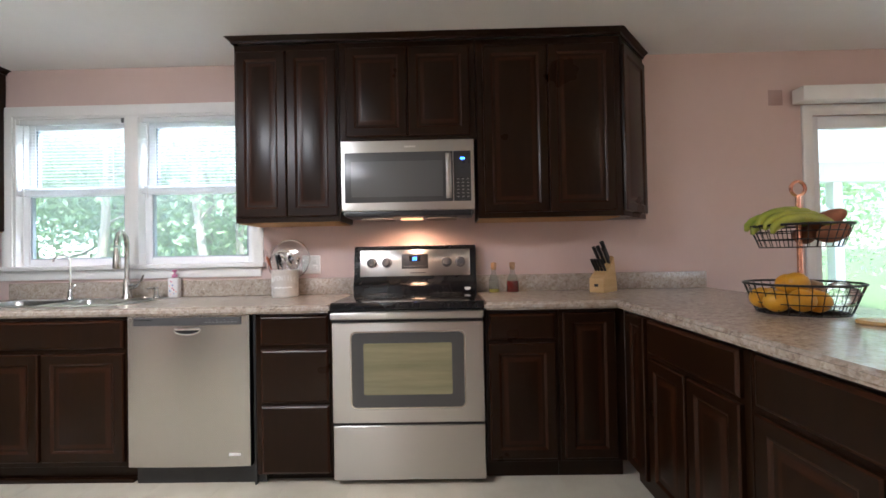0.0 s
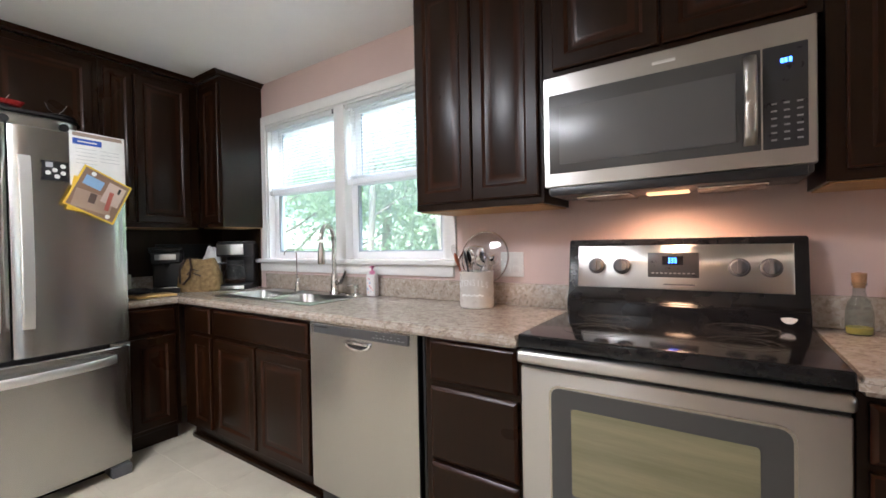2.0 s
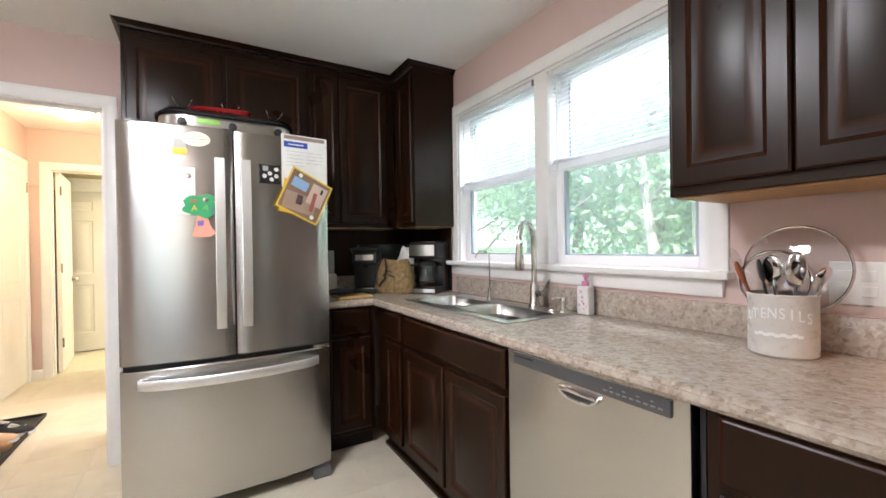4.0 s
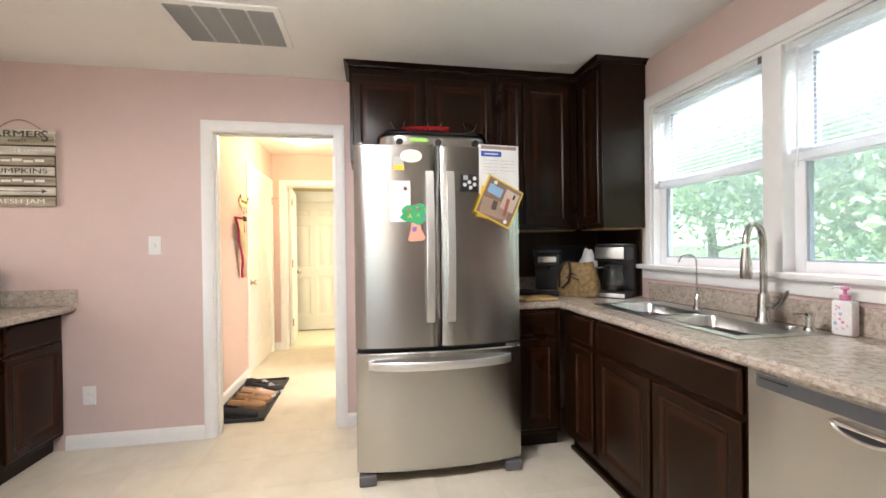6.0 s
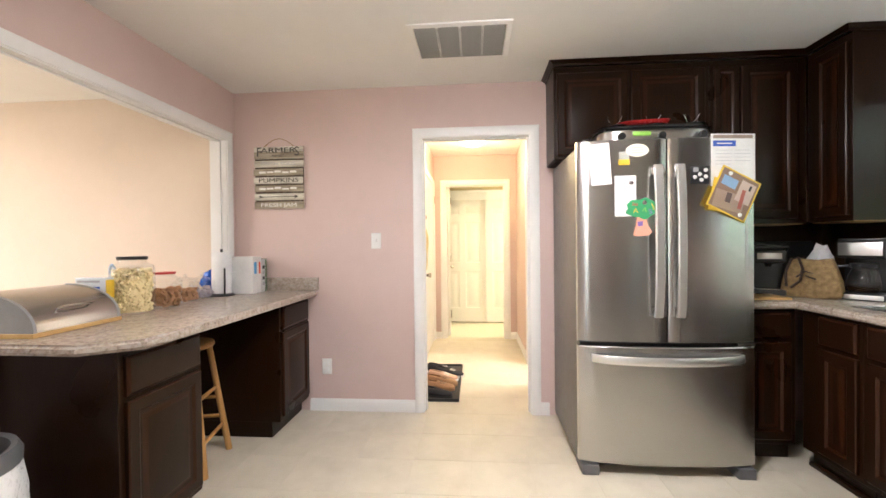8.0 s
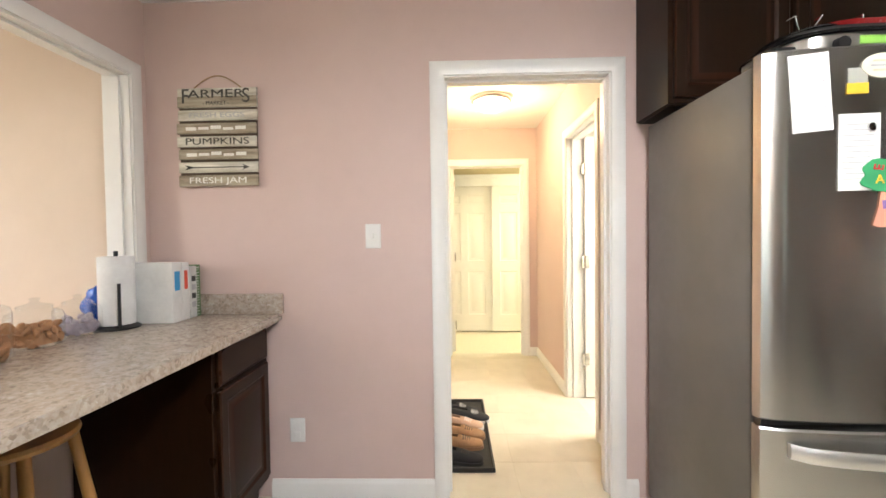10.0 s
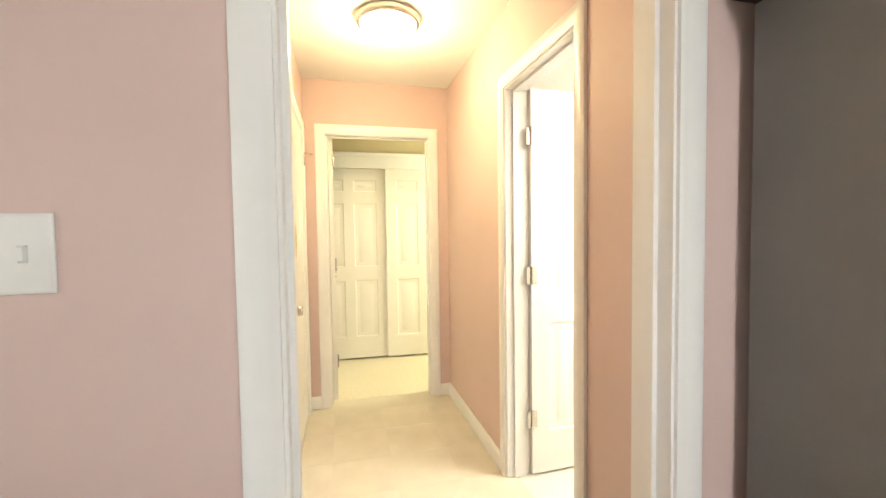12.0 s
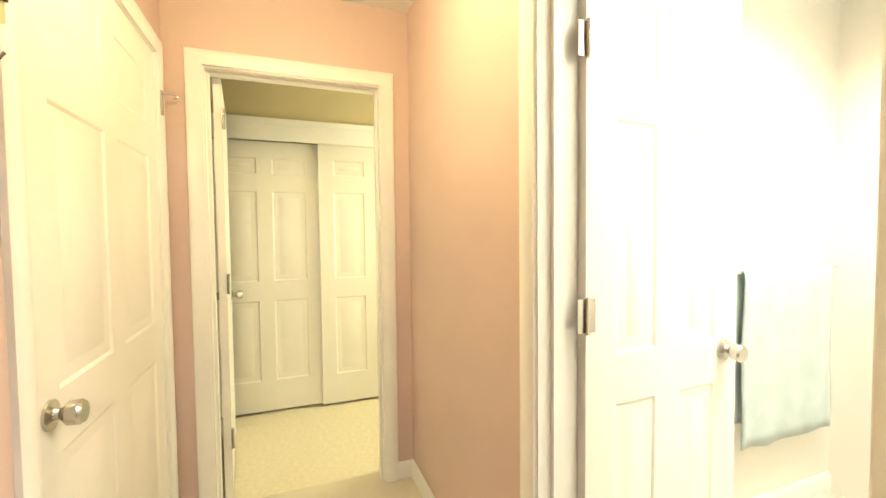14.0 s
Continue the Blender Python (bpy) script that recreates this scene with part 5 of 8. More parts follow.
# Ceiling return grille
v = thing("ceiling_vent", "white framed return air grille with dark louvres", "vent", (-2.58, 0.16, CEILING))
x0, x1, y0, y1 = -2.8, -2.385, -0.12, 0.445
bm = bmesh.new()
rings = [(0, -0.0005), (0.002, -0.008), (0.03, -0.012), (0.034, -0.004), (0.034, -0.0005)]
loops = [[bm.verts.new((x, y, CEILING + z)) for x, y in ((x0 + i, y0 + i), (x1 - i, y0 + i), (x1 - i, y1 - i), (x0 + i, y1 - i))] for i, z in rings]
for p, q in zip(loops, loops[1:]):
    for k in range(4):
        bm.faces.new((p[k], p[(k + 1) % 4], q[(k + 1) % 4], q[k]))
part("frame", bm, TRIM, v)
part("backing", new_box((x0 + 0.03, y0 + 0.03, CEILING - 0.002), (x1 - 0.03, y1 - 0.03, CEILING - 0.0008)), surface("duct shadow grey", (0.05, 0.048, 0.045), (0.07, 0.068, 0.065), 5, 0.8), v)
for k in range(1, 4):
    y = y0 + 0.034 + (y1 - y0 - 0.068) * k / 4
    part("bar", new_box((x0 + 0.034, y - 0.007, CEILING - 0.012), (x1 - 0.034, y + 0.007, CEILING - 0.002), 0.001), TRIM, v)
LOUVRE = surface("grey louvre paint", (0.3, 0.29, 0.27), (0.36, 0.35, 0.33), 6, 0.5)
lou = finish(new_box((-0.0012, -(y1 - y0 - 0.07) / 2, -0.007), (0.0012, (y1 - y0 - 0.07) / 2, 0.007)), "slat", LOUVRE)
for k in range(28):
    ob = new("slat", lou)
    ob.parent = v
    ob.matrix_basis = pose(x0 + 0.04 + (x1 - x0 - 0.08) * k / 27 + 2.58, 0.1625 - 0.16, -0.0085, 0, 38, 0)

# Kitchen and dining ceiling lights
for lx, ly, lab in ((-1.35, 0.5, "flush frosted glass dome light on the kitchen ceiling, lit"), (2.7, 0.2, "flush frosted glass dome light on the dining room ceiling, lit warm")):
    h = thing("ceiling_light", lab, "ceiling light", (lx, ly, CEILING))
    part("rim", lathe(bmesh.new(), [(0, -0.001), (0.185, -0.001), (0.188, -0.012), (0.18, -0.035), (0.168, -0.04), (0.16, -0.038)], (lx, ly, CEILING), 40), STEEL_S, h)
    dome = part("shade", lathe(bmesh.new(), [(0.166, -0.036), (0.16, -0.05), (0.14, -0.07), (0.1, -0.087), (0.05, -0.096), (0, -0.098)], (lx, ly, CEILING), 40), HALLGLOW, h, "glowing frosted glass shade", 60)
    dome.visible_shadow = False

# Hall ceiling light
h = thing("ceiling_light", "flush frosted glass dome light with nickel rim, lit", "ceiling light", (-4.69, 0.21, CEILING))
part("rim", lathe(bmesh.new(), [(0, -0.001), (0.165, -0.001), (0.168, -0.012), (0.16, -0.035), (0.15, -0.04), (0.14, -0.038)], (-4.69, 0.21, CEILING), 40), STEEL_S, h)
dome = part("shade", lathe(bmesh.new(), [(0.146, -0.036), (0.14, -0.055), (0.12, -0.078), (0.085, -0.097), (0.04, -0.108), (0, -0.11)], (-4.69, 0.21, CEILING), 40), HALLGLOW, h, "glowing frosted glass shade", 60)
dome.visible_shadow = False
part("finial", lathe(bmesh.new(), [(0, -0.128), (0.007, -0.125), (0.009, -0.118), (0.006, -0.11), (0, -0.108)], (-4.69, 0.21, CEILING), 14), STEEL_S, h)


def wall_plate(name, label, category, side, at, kind_of):
    p = thing(name, label, category, at)
    m = facing(side, *at)
    bm = bmesh.new()
    w, hh = (0.117 if kind_of == "double" else 0.074), 0.118
    rings_panel(bm, m, -w / 2, -hh / 2, w, hh, [(0, 0), (0.0, 0.003), (0.004, 0.006), (0.006, 0.0065)])
    part("plate", bm, WHITEP, p)
    if kind_of in ("outlet", "double"):
        for u in ((0,) if kind_of == "outlet" else (-0.023, 0.023)):
            for vv in (-0.021, 0.021):
                bm = bmesh.new()
                rings_panel(bm, m, u - 0.017, vv - 0.015, 0.034, 0.03, [(0, 0.006), (0.002, 0.0085), (0.004, 0.009)])
                for du in (-0.008, 0.006):
                    rings_panel(bm, m, u + du, vv - 0.003, 0.002, 0.009, [(0, 0.0088), (0, 0.0092)])
                part("socket", bm, WHITEP, p)
    elif kind_of == "switch":
        bm = bmesh.new()
        rings_panel(bm, m, -0.006, -0.013, 0.012, 0.026, [(0, 0.006), (0, 0.008), (0.003, 0.013)])
        part("toggle", bm, WHITEP, p)
    else:
        mk = m @ Matrix.Translation((0, 0, 0.006))
        part("dimmer_knob", lathe(bmesh.new(), [(0, 0), (0.017, 0), (0.015, 0.018), (0, 0.019)], None, 20, mk), WHITEP, p)
    return p


wall_plate("light_switch", "white light switch plate on the pink wall", "light switch", "E", (XW + 0.0005, -0.502, 1.277), "switch")
wall_plate("wall_outlet", "white wall outlet low on the pink wall", "outlet", "E", (XW + 0.0005, -0.89, 0.333), "outlet")
wall_plate("wall_outlet", "white double wall outlet over the worktop", "outlet", "S", (-0.63, YN - 0.0005, 1.1), "double")
wall_plate("dimmer_switch", "white dimmer switch plate on the hall wall", "light switch", "S", (-3.48, HALL_N - 0.0005, 1.291), "dimmer")

# Sliding closet doors
for name, y0, x, lab in (("closet_door", -0.355, -6.775, "white six-panel sliding closet door behind the other"), ("closet_door", 0.395, -6.738, "white six-panel sliding closet door in front")):
    d = six_panel_door(name, lab, 0.765, 1.93, 0.03, 0.7, category="closet door", knob=False, hinges=())
    d.matrix_basis = pose(x - 0.015, y0, 0.018, 0, 0, 90)
fx = thing("closet_header", "white painted header board over the closet doors", "trim", (-6.72, 0.36, 1.94), kind="structure")
part("header", new_box((-6.729, -0.47, 1.945), (-6.708, 1.2, 2.095), 0.004), TRIM, fx)
part("cap", new_box((-6.729, -0.48, 2.06), (-6.7, 1.21, 2.1), 0.005), TRIM, fx)

# Towel on its bar in the bathroom
bar = thing("towel_bar", "chrome towel bar on the bathroom wall", "towel bar", (-4.76, 2.2, 1.115))
part("bar", rod(bmesh.new(), (-4.715, 1.84, 1.115), (-4.715, 2.56, 1.115), 0.008), CHROME, bar)
for y in (1.85, 2.55):
    part("post", rod(bmesh.new(), (-4.7795, y, 1.115), (-4.705, y, 1.115), 0.012, 0.009), CHROME, bar)
TOWEL = surface("pale aqua towel", (0.4, 0.48, 0.48), (0.5, 0.58, 0.58), 9, 0.95, 0.03, bump=0.8, bump_scale=420, sheen=0.4)
bm, rows = bmesh.new(), []
prof = [(-4.735, 0.485 + 0.05 * k) for k in range(13)] + [(-4.728, 1.123), (-4.715, 1.1265), (-4.702, 1.123)] + [(-4.696, 1.085 - 0.05 * k) for k in range(15)]
for k in range(25):
    y = 1.885 + 0.6 * k / 24
    rows.append([bm.verts.new((x + 0.004 * math.sin(k * 0.9 + i * 0.11) * (1.1 - min(1, max(0, z - 0.4)) / 1.0), y + 0.006 * math.sin(i * 0.5), z + 0.006 * math.sin(k * 0.7) * (i == 30))) for i, (x, z) in enumerate(prof)])
for a, b in zip(rows, rows[1:]):
    for k in range(len(prof) - 1):
        bm.faces.new((a[k], a[k + 1], b[k + 1], b[k]))
tw = piece("towel", bm, TOWEL, "pale aqua terry towel hanging on the bathroom bar", "towel", angle=80)
so = tw.modifiers.new("thick", 'SOLIDIFY')
so.thickness = 0.006

# Outdoors
LEAF = [leaf_material("leaf green %d" % k, c, d_) for k, (c, d_) in enumerate((((0.3, 0.42, 0.28), (0.49, 0.61, 0.46)), ((0.36, 0.47, 0.36), (0.54, 0.64, 0.54)), ((0.26, 0.38, 0.24), (0.43, 0.55, 0.38))))]
BARK = surface("pale bark", (0.26, 0.22, 0.18), (0.42, 0.37, 0.31), 8, 0.85, 0.05, stretch=(1, 1, 0.2), bump=0.6, bump_scale=30)
GRASS = surface("lawn", (0.06, 0.1, 0.03), (0.12, 0.17, 0.06), 2.0, 0.9, 0.05, bump=0.8, bump_scale=90)
gr = bmesh.new()
bmesh.ops.create_grid(gr, x_segments=2, y_segments=2, size=400, matrix=Matrix.Translation((0, 0, -0.45)))
piece("ground", gr, GRASS, "green lawn reaching the woods", "lawn", kind="structure")
piece("foundation", new_box((-7.5, -5.8, -0.46), (4.75, 2.74, -0.105)), GROUT, "grey house foundation", "foundation", kind="structure")


def tree(x, y, h, r, material, seed, n=8000):
    rng = random.Random(seed)
    t = thing("tree", "leafy green tree behind the house", "tree", (x, y, -0.45), group="garden trees")
    bm = tube(bmesh.new(), [(x + 0.12 * math.sin(k * 1.3 + seed), y + 0.1 * math.cos(k * 1.1 + seed), -0.5 + h * 0.9 * k / 6) for k in range(7)], [0.16 - 0.02 * k for k in range(7)], 9)
    ends = []
    for k in range(9):
        z = h * (0.14 + 0.095 * k)
        g = rng.uniform(0, 6.28)
        e = Vector((x + r * 0.8 * math.cos(g), y + r * 0.8 * math.sin(g), z + r * rng.uniform(0.1, 0.5)))
        tube(bm, [(x, y, z - 0.4), (x + 0.3 * r * math.cos(g), y + 0.3 * r * math.sin(g), z), e], [0.06, 0.04, 0.012], 6)
        ends.append(e)
    part("trunk", bm, BARK, t)
    verts, faces = [], []
    hubs = [e + Vector((rng.uniform(-1, 1), rng.uniform(-1, 1), rng.uniform(-0.6, 0.9))) * r * 0.35 for e in ends for _ in range(3)]
    for k in range(n):
        c = rng.choice(hubs) + Vector((rng.gauss(0, 1), rng.gauss(0, 1), rng.gauss(0, 0.8))) * r * 0.24
        a = Vector((rng.gauss(0, 1), rng.gauss(0, 1), rng.gauss(0, 1))).normalized()
        b = a.cross(Vector((rng.gauss(0, 1), rng.gauss(0, 1), 1.0))).normalized()
        s = rng.uniform(0.04, 0.1)
        q = len(verts)
        verts += [c - a * s, c + b * s * 0.45, c + a * s, c - b * s * 0.45]
        faces.append((q, q + 1, q + 2, q + 3))
    me = bpy.data.meshes.new("crown")
    me.from_pydata([v[:] for v in verts], [], faces)
    me.materials.append(material)
    ob = new("crown", me)
    ob.parent = t
    ob.matrix_parent_inverse = t.matrix_basis.inverted()
    tagged(ob, kind="stuff")
    return t


PLACES = [(-7.5, 9.5, 6.5, 2.6), (-4.6, 8.0, 5.5, 2.2), (-2.4, 9.5, 7.0, 2.6), (-0.4, 8.2, 6.0, 2.3), (1.6, 10.5, 7.0, 2.7), (-9.5, 7.0, 6.0, 2.5), (-6.0, 13.0, 8.5, 3.2), (-1.5, 14.0, 8.5, 3.2), (3.6, 11.0, 7, 2.8), (6.0, 9.0, 6.5, 2.6), (4.4, 15.0, 9, 3.4), (-11.5, 11.5, 8, 3.2), (8.5, 12.0, 8, 3.2), (-3.4, 17.5, 9.5, 3.6)]
for k, (x, y, hh, r) in enumerate(PLACES):
    tree(x, y, hh * 1.25, r * 1.1, LEAF[k % 3], k + 3, 30000)


def slim_tree(x, y, lean, seed):
    """A tall bare trunk with its crown high up."""
    t = thing("tree", "tall slim tree with a pale bare trunk", "tree", (x, y, -0.45), group="garden trees")
    rng = random.Random(seed)
    trunk = [(x + lean * (k / 8) + 0.03 * math.sin(k * 1.9 + seed), y, -0.5 + 0.75 * k) for k in range(9)]
    bm = tube(bmesh.new(), trunk, [0.085 - 0.007 * k for k in range(9)], 9)
    verts, faces = [], []
    for k in range(7):
        g = rng.uniform(0, 6.28)
        a = Vector(trunk[3 + k % 5])
        e = a + Vector((math.cos(g), math.sin(g), 0.5)) * rng.uniform(0.6, 1.2)
        tube(bm, [a, (a + e) / 2 + Vector((0, 0, 0.08)), e], [0.025, 0.016, 0.006], 6)
        for _ in range(160):
            c = e + Vector((rng.gauss(0, 0.3), rng.gauss(0, 0.3), rng.gauss(0.1, 0.25)))
            u = Vector((rng.gauss(0, 1), rng.gauss(0, 1), rng.gauss(0, 1))).normalized()
            v = u.cross(Vector((rng.gauss(0, 1), 1.0, rng.gauss(0, 1)))).normalized()
            s = rng.uniform(0.03, 0.07)
            q = len(verts)
            verts += [c - u * s, c + v * s * 0.45, c + u * s, c - v * s * 0.45]
            faces.append((q, q + 1, q + 2, q + 3))
    part("trunk", bm, BARK, t)
    me = bpy.data.meshes.new("crown")
    me.from_pydata([p[:] for p in verts], [], faces)
    me.materials.append(LEAF[0])
    ob = new("crown", me)
    ob.parent = t
    ob.matrix_parent_inverse = t.matrix_basis.inverted()
    tagged(ob, kind="stuff")


slim_tree(-3.55, 6.5, -0.5, 4)
slim_tree(-3.2, 6.9, -0.3, 9)
slim_tree(-5.5, 6.6, 0.35, 14)
rng = random.Random(77)
verts, faces = [], []
for k in range(30000):
    x = rng.uniform(-30, 28)
    c = Vector((x, 24 + rng.uniform(0, 5) + 0.02 * x * x, rng.uniform(-0.4, 8.0 + 1.6 * math.sin(x * 0.7) + math.sin(x * 2.1))))
    a = Vector((rng.gauss(0, 1), rng.gauss(0, 1), rng.gauss(0, 1))).normalized()
    b = a.cross(Vector((rng.gauss(0, 1), 1.0, rng.gauss(0, 1)))).normalized()
    s = rng.uniform(0.14, 0.32)
    q = len(verts)
    verts += [c - a * s, c + b * s * 0.5, c + a * s, c - b * s * 0.5]
    faces.append((q, q + 1, q + 2, q + 3))
me = bpy.data.meshes.new("far_woods")
me.from_pydata([v[:] for v in verts], [], faces)
me.materials.append(LEAF[1])
tagged(new("far_woods", me), "distant green woods beyond the lawn", "woods", kind="stuff")
# covered patio outside the sliding door
p = thing("patio_cover", "white patio roof on braced posts outside the sliding door", "patio cover", (3.6, 4.2, -0.45))
SIDING = surface("white outdoor paint", (0.74, 0.76, 0.77), (0.8, 0.82, 0.83), 3, 0.5, 0.05)
ROOFING = leaf_material("white translucent roofing", (0.7, 0.72, 0.73), (0.78, 0.8, 0.8), 1.0)
part("roof", new_box((2.3, 2.77, 2.25), (6.5, 5.6, 2.27)), ROOFING, p, "white translucent roof sheet")
part("beam", new_box((2.3, 5.35, 2.0), (6.5, 5.5, 2.25), 0.01), SIDING, p)
for x in (5.35,):
    part("post", new_box((x - 0.06, 5.37, -0.45), (x + 0.06, 5.49, 2.0), 0.006), SIDING, p)
    part("brace", tube(bmesh.new(), [(x - 0.9, 5.43, 1.98), (x - 0.6, 5.43, 1.83), (x - 0.25, 5.43, 1.7), (x - 0.05, 5.43, 1.6)], 0.05, 8), SIDING, p)
piece("patio_slab", new_box((2.3, 2.77, -0.46), (6.5, 5.7, -0.06), 0.01), surface("pale concrete", (0.4, 0.39, 0.37), (0.5, 0.49, 0.47), 4, 0.8, 0.05, bump=0.3, bump_scale=60), "pale concrete patio slab", "patio", kind="structure")


# Loose things. Plain colours first
def paint(name, c, rough=0.5, span=0.06, scale=8, **more):
    return surface(name, tuple(0.88 * v for v in c), tuple(min(1, 1.08 * v) for v in c), scale, rough, span, **more)


PAPER = paint("white paper", (0.75, 0.74, 0.72), 0.7)
INKGREY = paint("faint print", (0.42, 0.42, 0.44), 0.7)
RED, YELLOW, GREEN, BLUE, PURPLE = paint("red plastic", (0.5, 0.03, 0.03), 0.35), paint("yellow plastic", (0.75, 0.5, 0.04), 0.4), paint("green felt", (0.05, 0.33, 0.13), 0.8), paint("blue plastic", (0.03, 0.09, 0.45), 0.35), paint("purple plastic", (0.2, 0.12, 0.4), 0.4)
SKINPAPER = paint("salmon paper", (0.7, 0.33, 0.23), 0.7)
PINE = surface("honey pine", (0.37, 0.185, 0.05), (0.54, 0.3, 0.1), 3, 0.35, 0.06, stretch=(6, 6, 0.6), coat=0.3)
BAMBOO = surface("bamboo", (0.5, 0.3, 0.1), (0.62, 0.4, 0.16), 3, 0.4, 0.06, stretch=(0.8, 8, 8))
BLACKMETAL = paint("black wire", (0.015, 0.014, 0.014), 0.4)
COPPER = steel_material("rose copper", (5, 5, 5), (0.8, 0.42, 0.3), 0.25)
CERAMIC = surface("grey glazed crock", (0.5, 0.47, 0.43), (0.62, 0.59, 0.55), 5, 0.3, 0.06)


def flat_on_fridge(y, z, out=0.0015):
    """A frame on the bowed fridge front at y, z: u to the north, v up, w out."""
    e = 0.01
    slope = (fridge_bow(y + e) - fridge_bow(y - e)) / (2 * e)
    u = Vector((slope, 1, 0)).normalized()
    m = Matrix((u, (0, 0, 1), u.cross(Vector((0, 0, 1))))).transposed().to_4x4()
    return Matrix.Translation((fridge_bow(y) + out, y, z)) @ m


def sheet(m, w, h, material, thick=0.0012, name="sheet", parent=None, u=0.0, v=0.0, turn=0.0):
    bm = bmesh.new()
    mm = m @ Matrix.Translation((u, v, 0)) @ Matrix.Rotation(radians(turn), 4, 'Z')
    rings_panel(bm, mm, -w / 2, -h / 2, w, h, [(0, 0), (0, thick)])
    return part(name, bm, material, parent)


def note(name, label, category, y, z, w, h, lines, turn=0.0, material=PAPER, out=0.0015, ink=None):
    m = flat_on_fridge(y, z, out) @ Matrix.Rotation(radians(turn), 4, 'Z')
    t = tagged(sheet(m, w, h, material, name=name), label, category)
    for k in range(lines):
        sheet(m @ Matrix.Translation((0, 0, 0.0012)), w * (0.78 if k % 3 else 0.6), 0.0022, ink or INKGREY, 0.0003, "print_line", t, -0.02 * w, h * 0.36 - k * h * 0.78 / max(1, lines))
    return t


note("paper_list", "white printed sheet hanging on the refrigerator door", "paper", 0.9, 1.658, 0.105, 0.22, 7, turn=4)
note("paper_note", "white lined note held by a magnet on the refrigerator", "paper", 1.025, 1.487, 0.108, 0.215, 11)
note("photo_magnet", "small yellow and grey photo magnet on the refrigerator", "magnet", 1.02, 1.665, 0.056, 0.03, 0, material=YELLOW)
t = note("photo_print", "small grey snapshot on the refrigerator", "photo", 1.02, 1.7, 0.05, 0.042, 0, material=paint("grey snapshot", (0.4, 0.4, 0.36)))
m = flat_on_fridge(1.085, 1.725)
t = piece("oval_magnet", prism(bmesh.new(), [(0.057 * math.cos(radians(12 * k)), 0.034 * math.sin(radians(12 * k))) for k in range(30)], m, 0.003), paint("cream magnet", (0.72, 0.68, 0.55)), "cream oval magnet with pale print on the refrigerator", "magnet")
for k in range(3):
    sheet(m @ Matrix.Translation((0, 0, 0.003)), 0.07 - 0.012 * abs(k - 1), 0.005, paint("pale print", (0.55, 0.5, 0.36)) if k != 1 else INKGREY, 0.0004, "print_line", t, 0, 0.013 - 0.013 * k)
# felt tree craft
m = flat_on_fridge(1.107, 1.42, 0.004)
rng = random.Random(4)
cloud = []
for k in range(40):
    g = 2 * math.pi * k / 40
    wob = 1 + 0.09 * math.cos(5 * g + 0.5) + 0.05 * math.cos(9 * g)
    cloud.append((0.08 * wob * math.cos(g), 0.052 * wob * math.sin(g)))
t = thing("felt_tree", "green felt tree craft with letter magnets on the refrigerator", "craft", (fridge_bow(1.107), 1.107, 1.42))
part("crown", prism(bmesh.new(), cloud, m, 0.003), GREEN, t)
part("trunk", prism(bmesh.new(), [(-0.025, -0.04), (0.02, -0.04), (0.028, -0.085), (0.05, -0.125), (0.03, -0.142), (-0.03, -0.145), (-0.045, -0.138), (-0.03, -0.085)], m @ Matrix.Translation((0, 0, -0.002)), 0.0018), SKINPAPER, t, "salmon paper trunk")
for ch, u, v, mat_, tr in (("E", -0.035, 0.022, RED, 80), ("A", -0.033, -0.012, YELLOW, 0), ("J", 0.052, 0.012, YELLOW, 25), ("A", 0.012, -0.008, paint("lime plastic", (0.2, 0.5, 0.08)), -15), ("S", 0.04, -0.018, PURPLE, 10)):
    letters(ch, 0.036, m @ Matrix.Translation((u, v, 0.0035)) @ Matrix.Rotation(radians(tr), 4, 'Z'), mat_, t, "letter_magnet", 0.002)
part("purple_mark", prism(bmesh.new(), [(-0.015, -0.07), (0.012, -0.066), (0.01, -0.09), (-0.012, -0.094)], m @ Matrix.Translation((-0.008, 0, 0.0)), 0.002), PURPLE, t)
for u, v in ((0.012, 0.03), (-0.055, 0.135)):
    part("button_magnet", lathe(bmesh.new(), [(0, 0), (0.012, 0), (0.011, 0.004), (0, 0.005)], None, 16, m @ Matrix.Translation((u, v, 0.003))), CHROME, t)
# black dice-like magnet
m = flat_on_fridge(1.397, 1.588)
t = thing("magnet_holder", "black magnet board with white round buttons on the refrigerator", "magnet", (fridge_bow(1.397), 1.397, 1.588))
part("board", prism(bmesh.new(), [(0.052 * math.cos(2 * math.pi * k / 48) ** 1 * (1 + 0.06 * math.cos(8 * math.pi * k / 24)) / max(abs(math.cos(2 * math.pi * k / 48)), abs(math.sin(2 * math.pi * k / 48))) * 0.9, 0.046 / max(abs(math.cos(2 * math.pi * k / 48)), abs(math.sin(2 * math.pi * k / 48))) * math.sin(2 * math.pi * k / 48)) for k in range(48)], m, 0.003), BLACK, t)
for u, v in ((0.03, 0.025), (0.0, 0.004), (-0.025, -0.01), (0.03, -0.008), (0.008, -0.025)):
    part("button_magnet", lathe(bmesh.new(), [(0, 0), (0.0105, 0), (0.0095, 0.004), (0, 0.0045)], None, 16, m @ Matrix.Translation((u, v, 0.003))), WHITEP, t)
sheet(m @ Matrix.Translation((0, 0, 0.003)), 0.026, 0.024, INKGREY, 0.001, "photo", t, -0.02, 0.028)
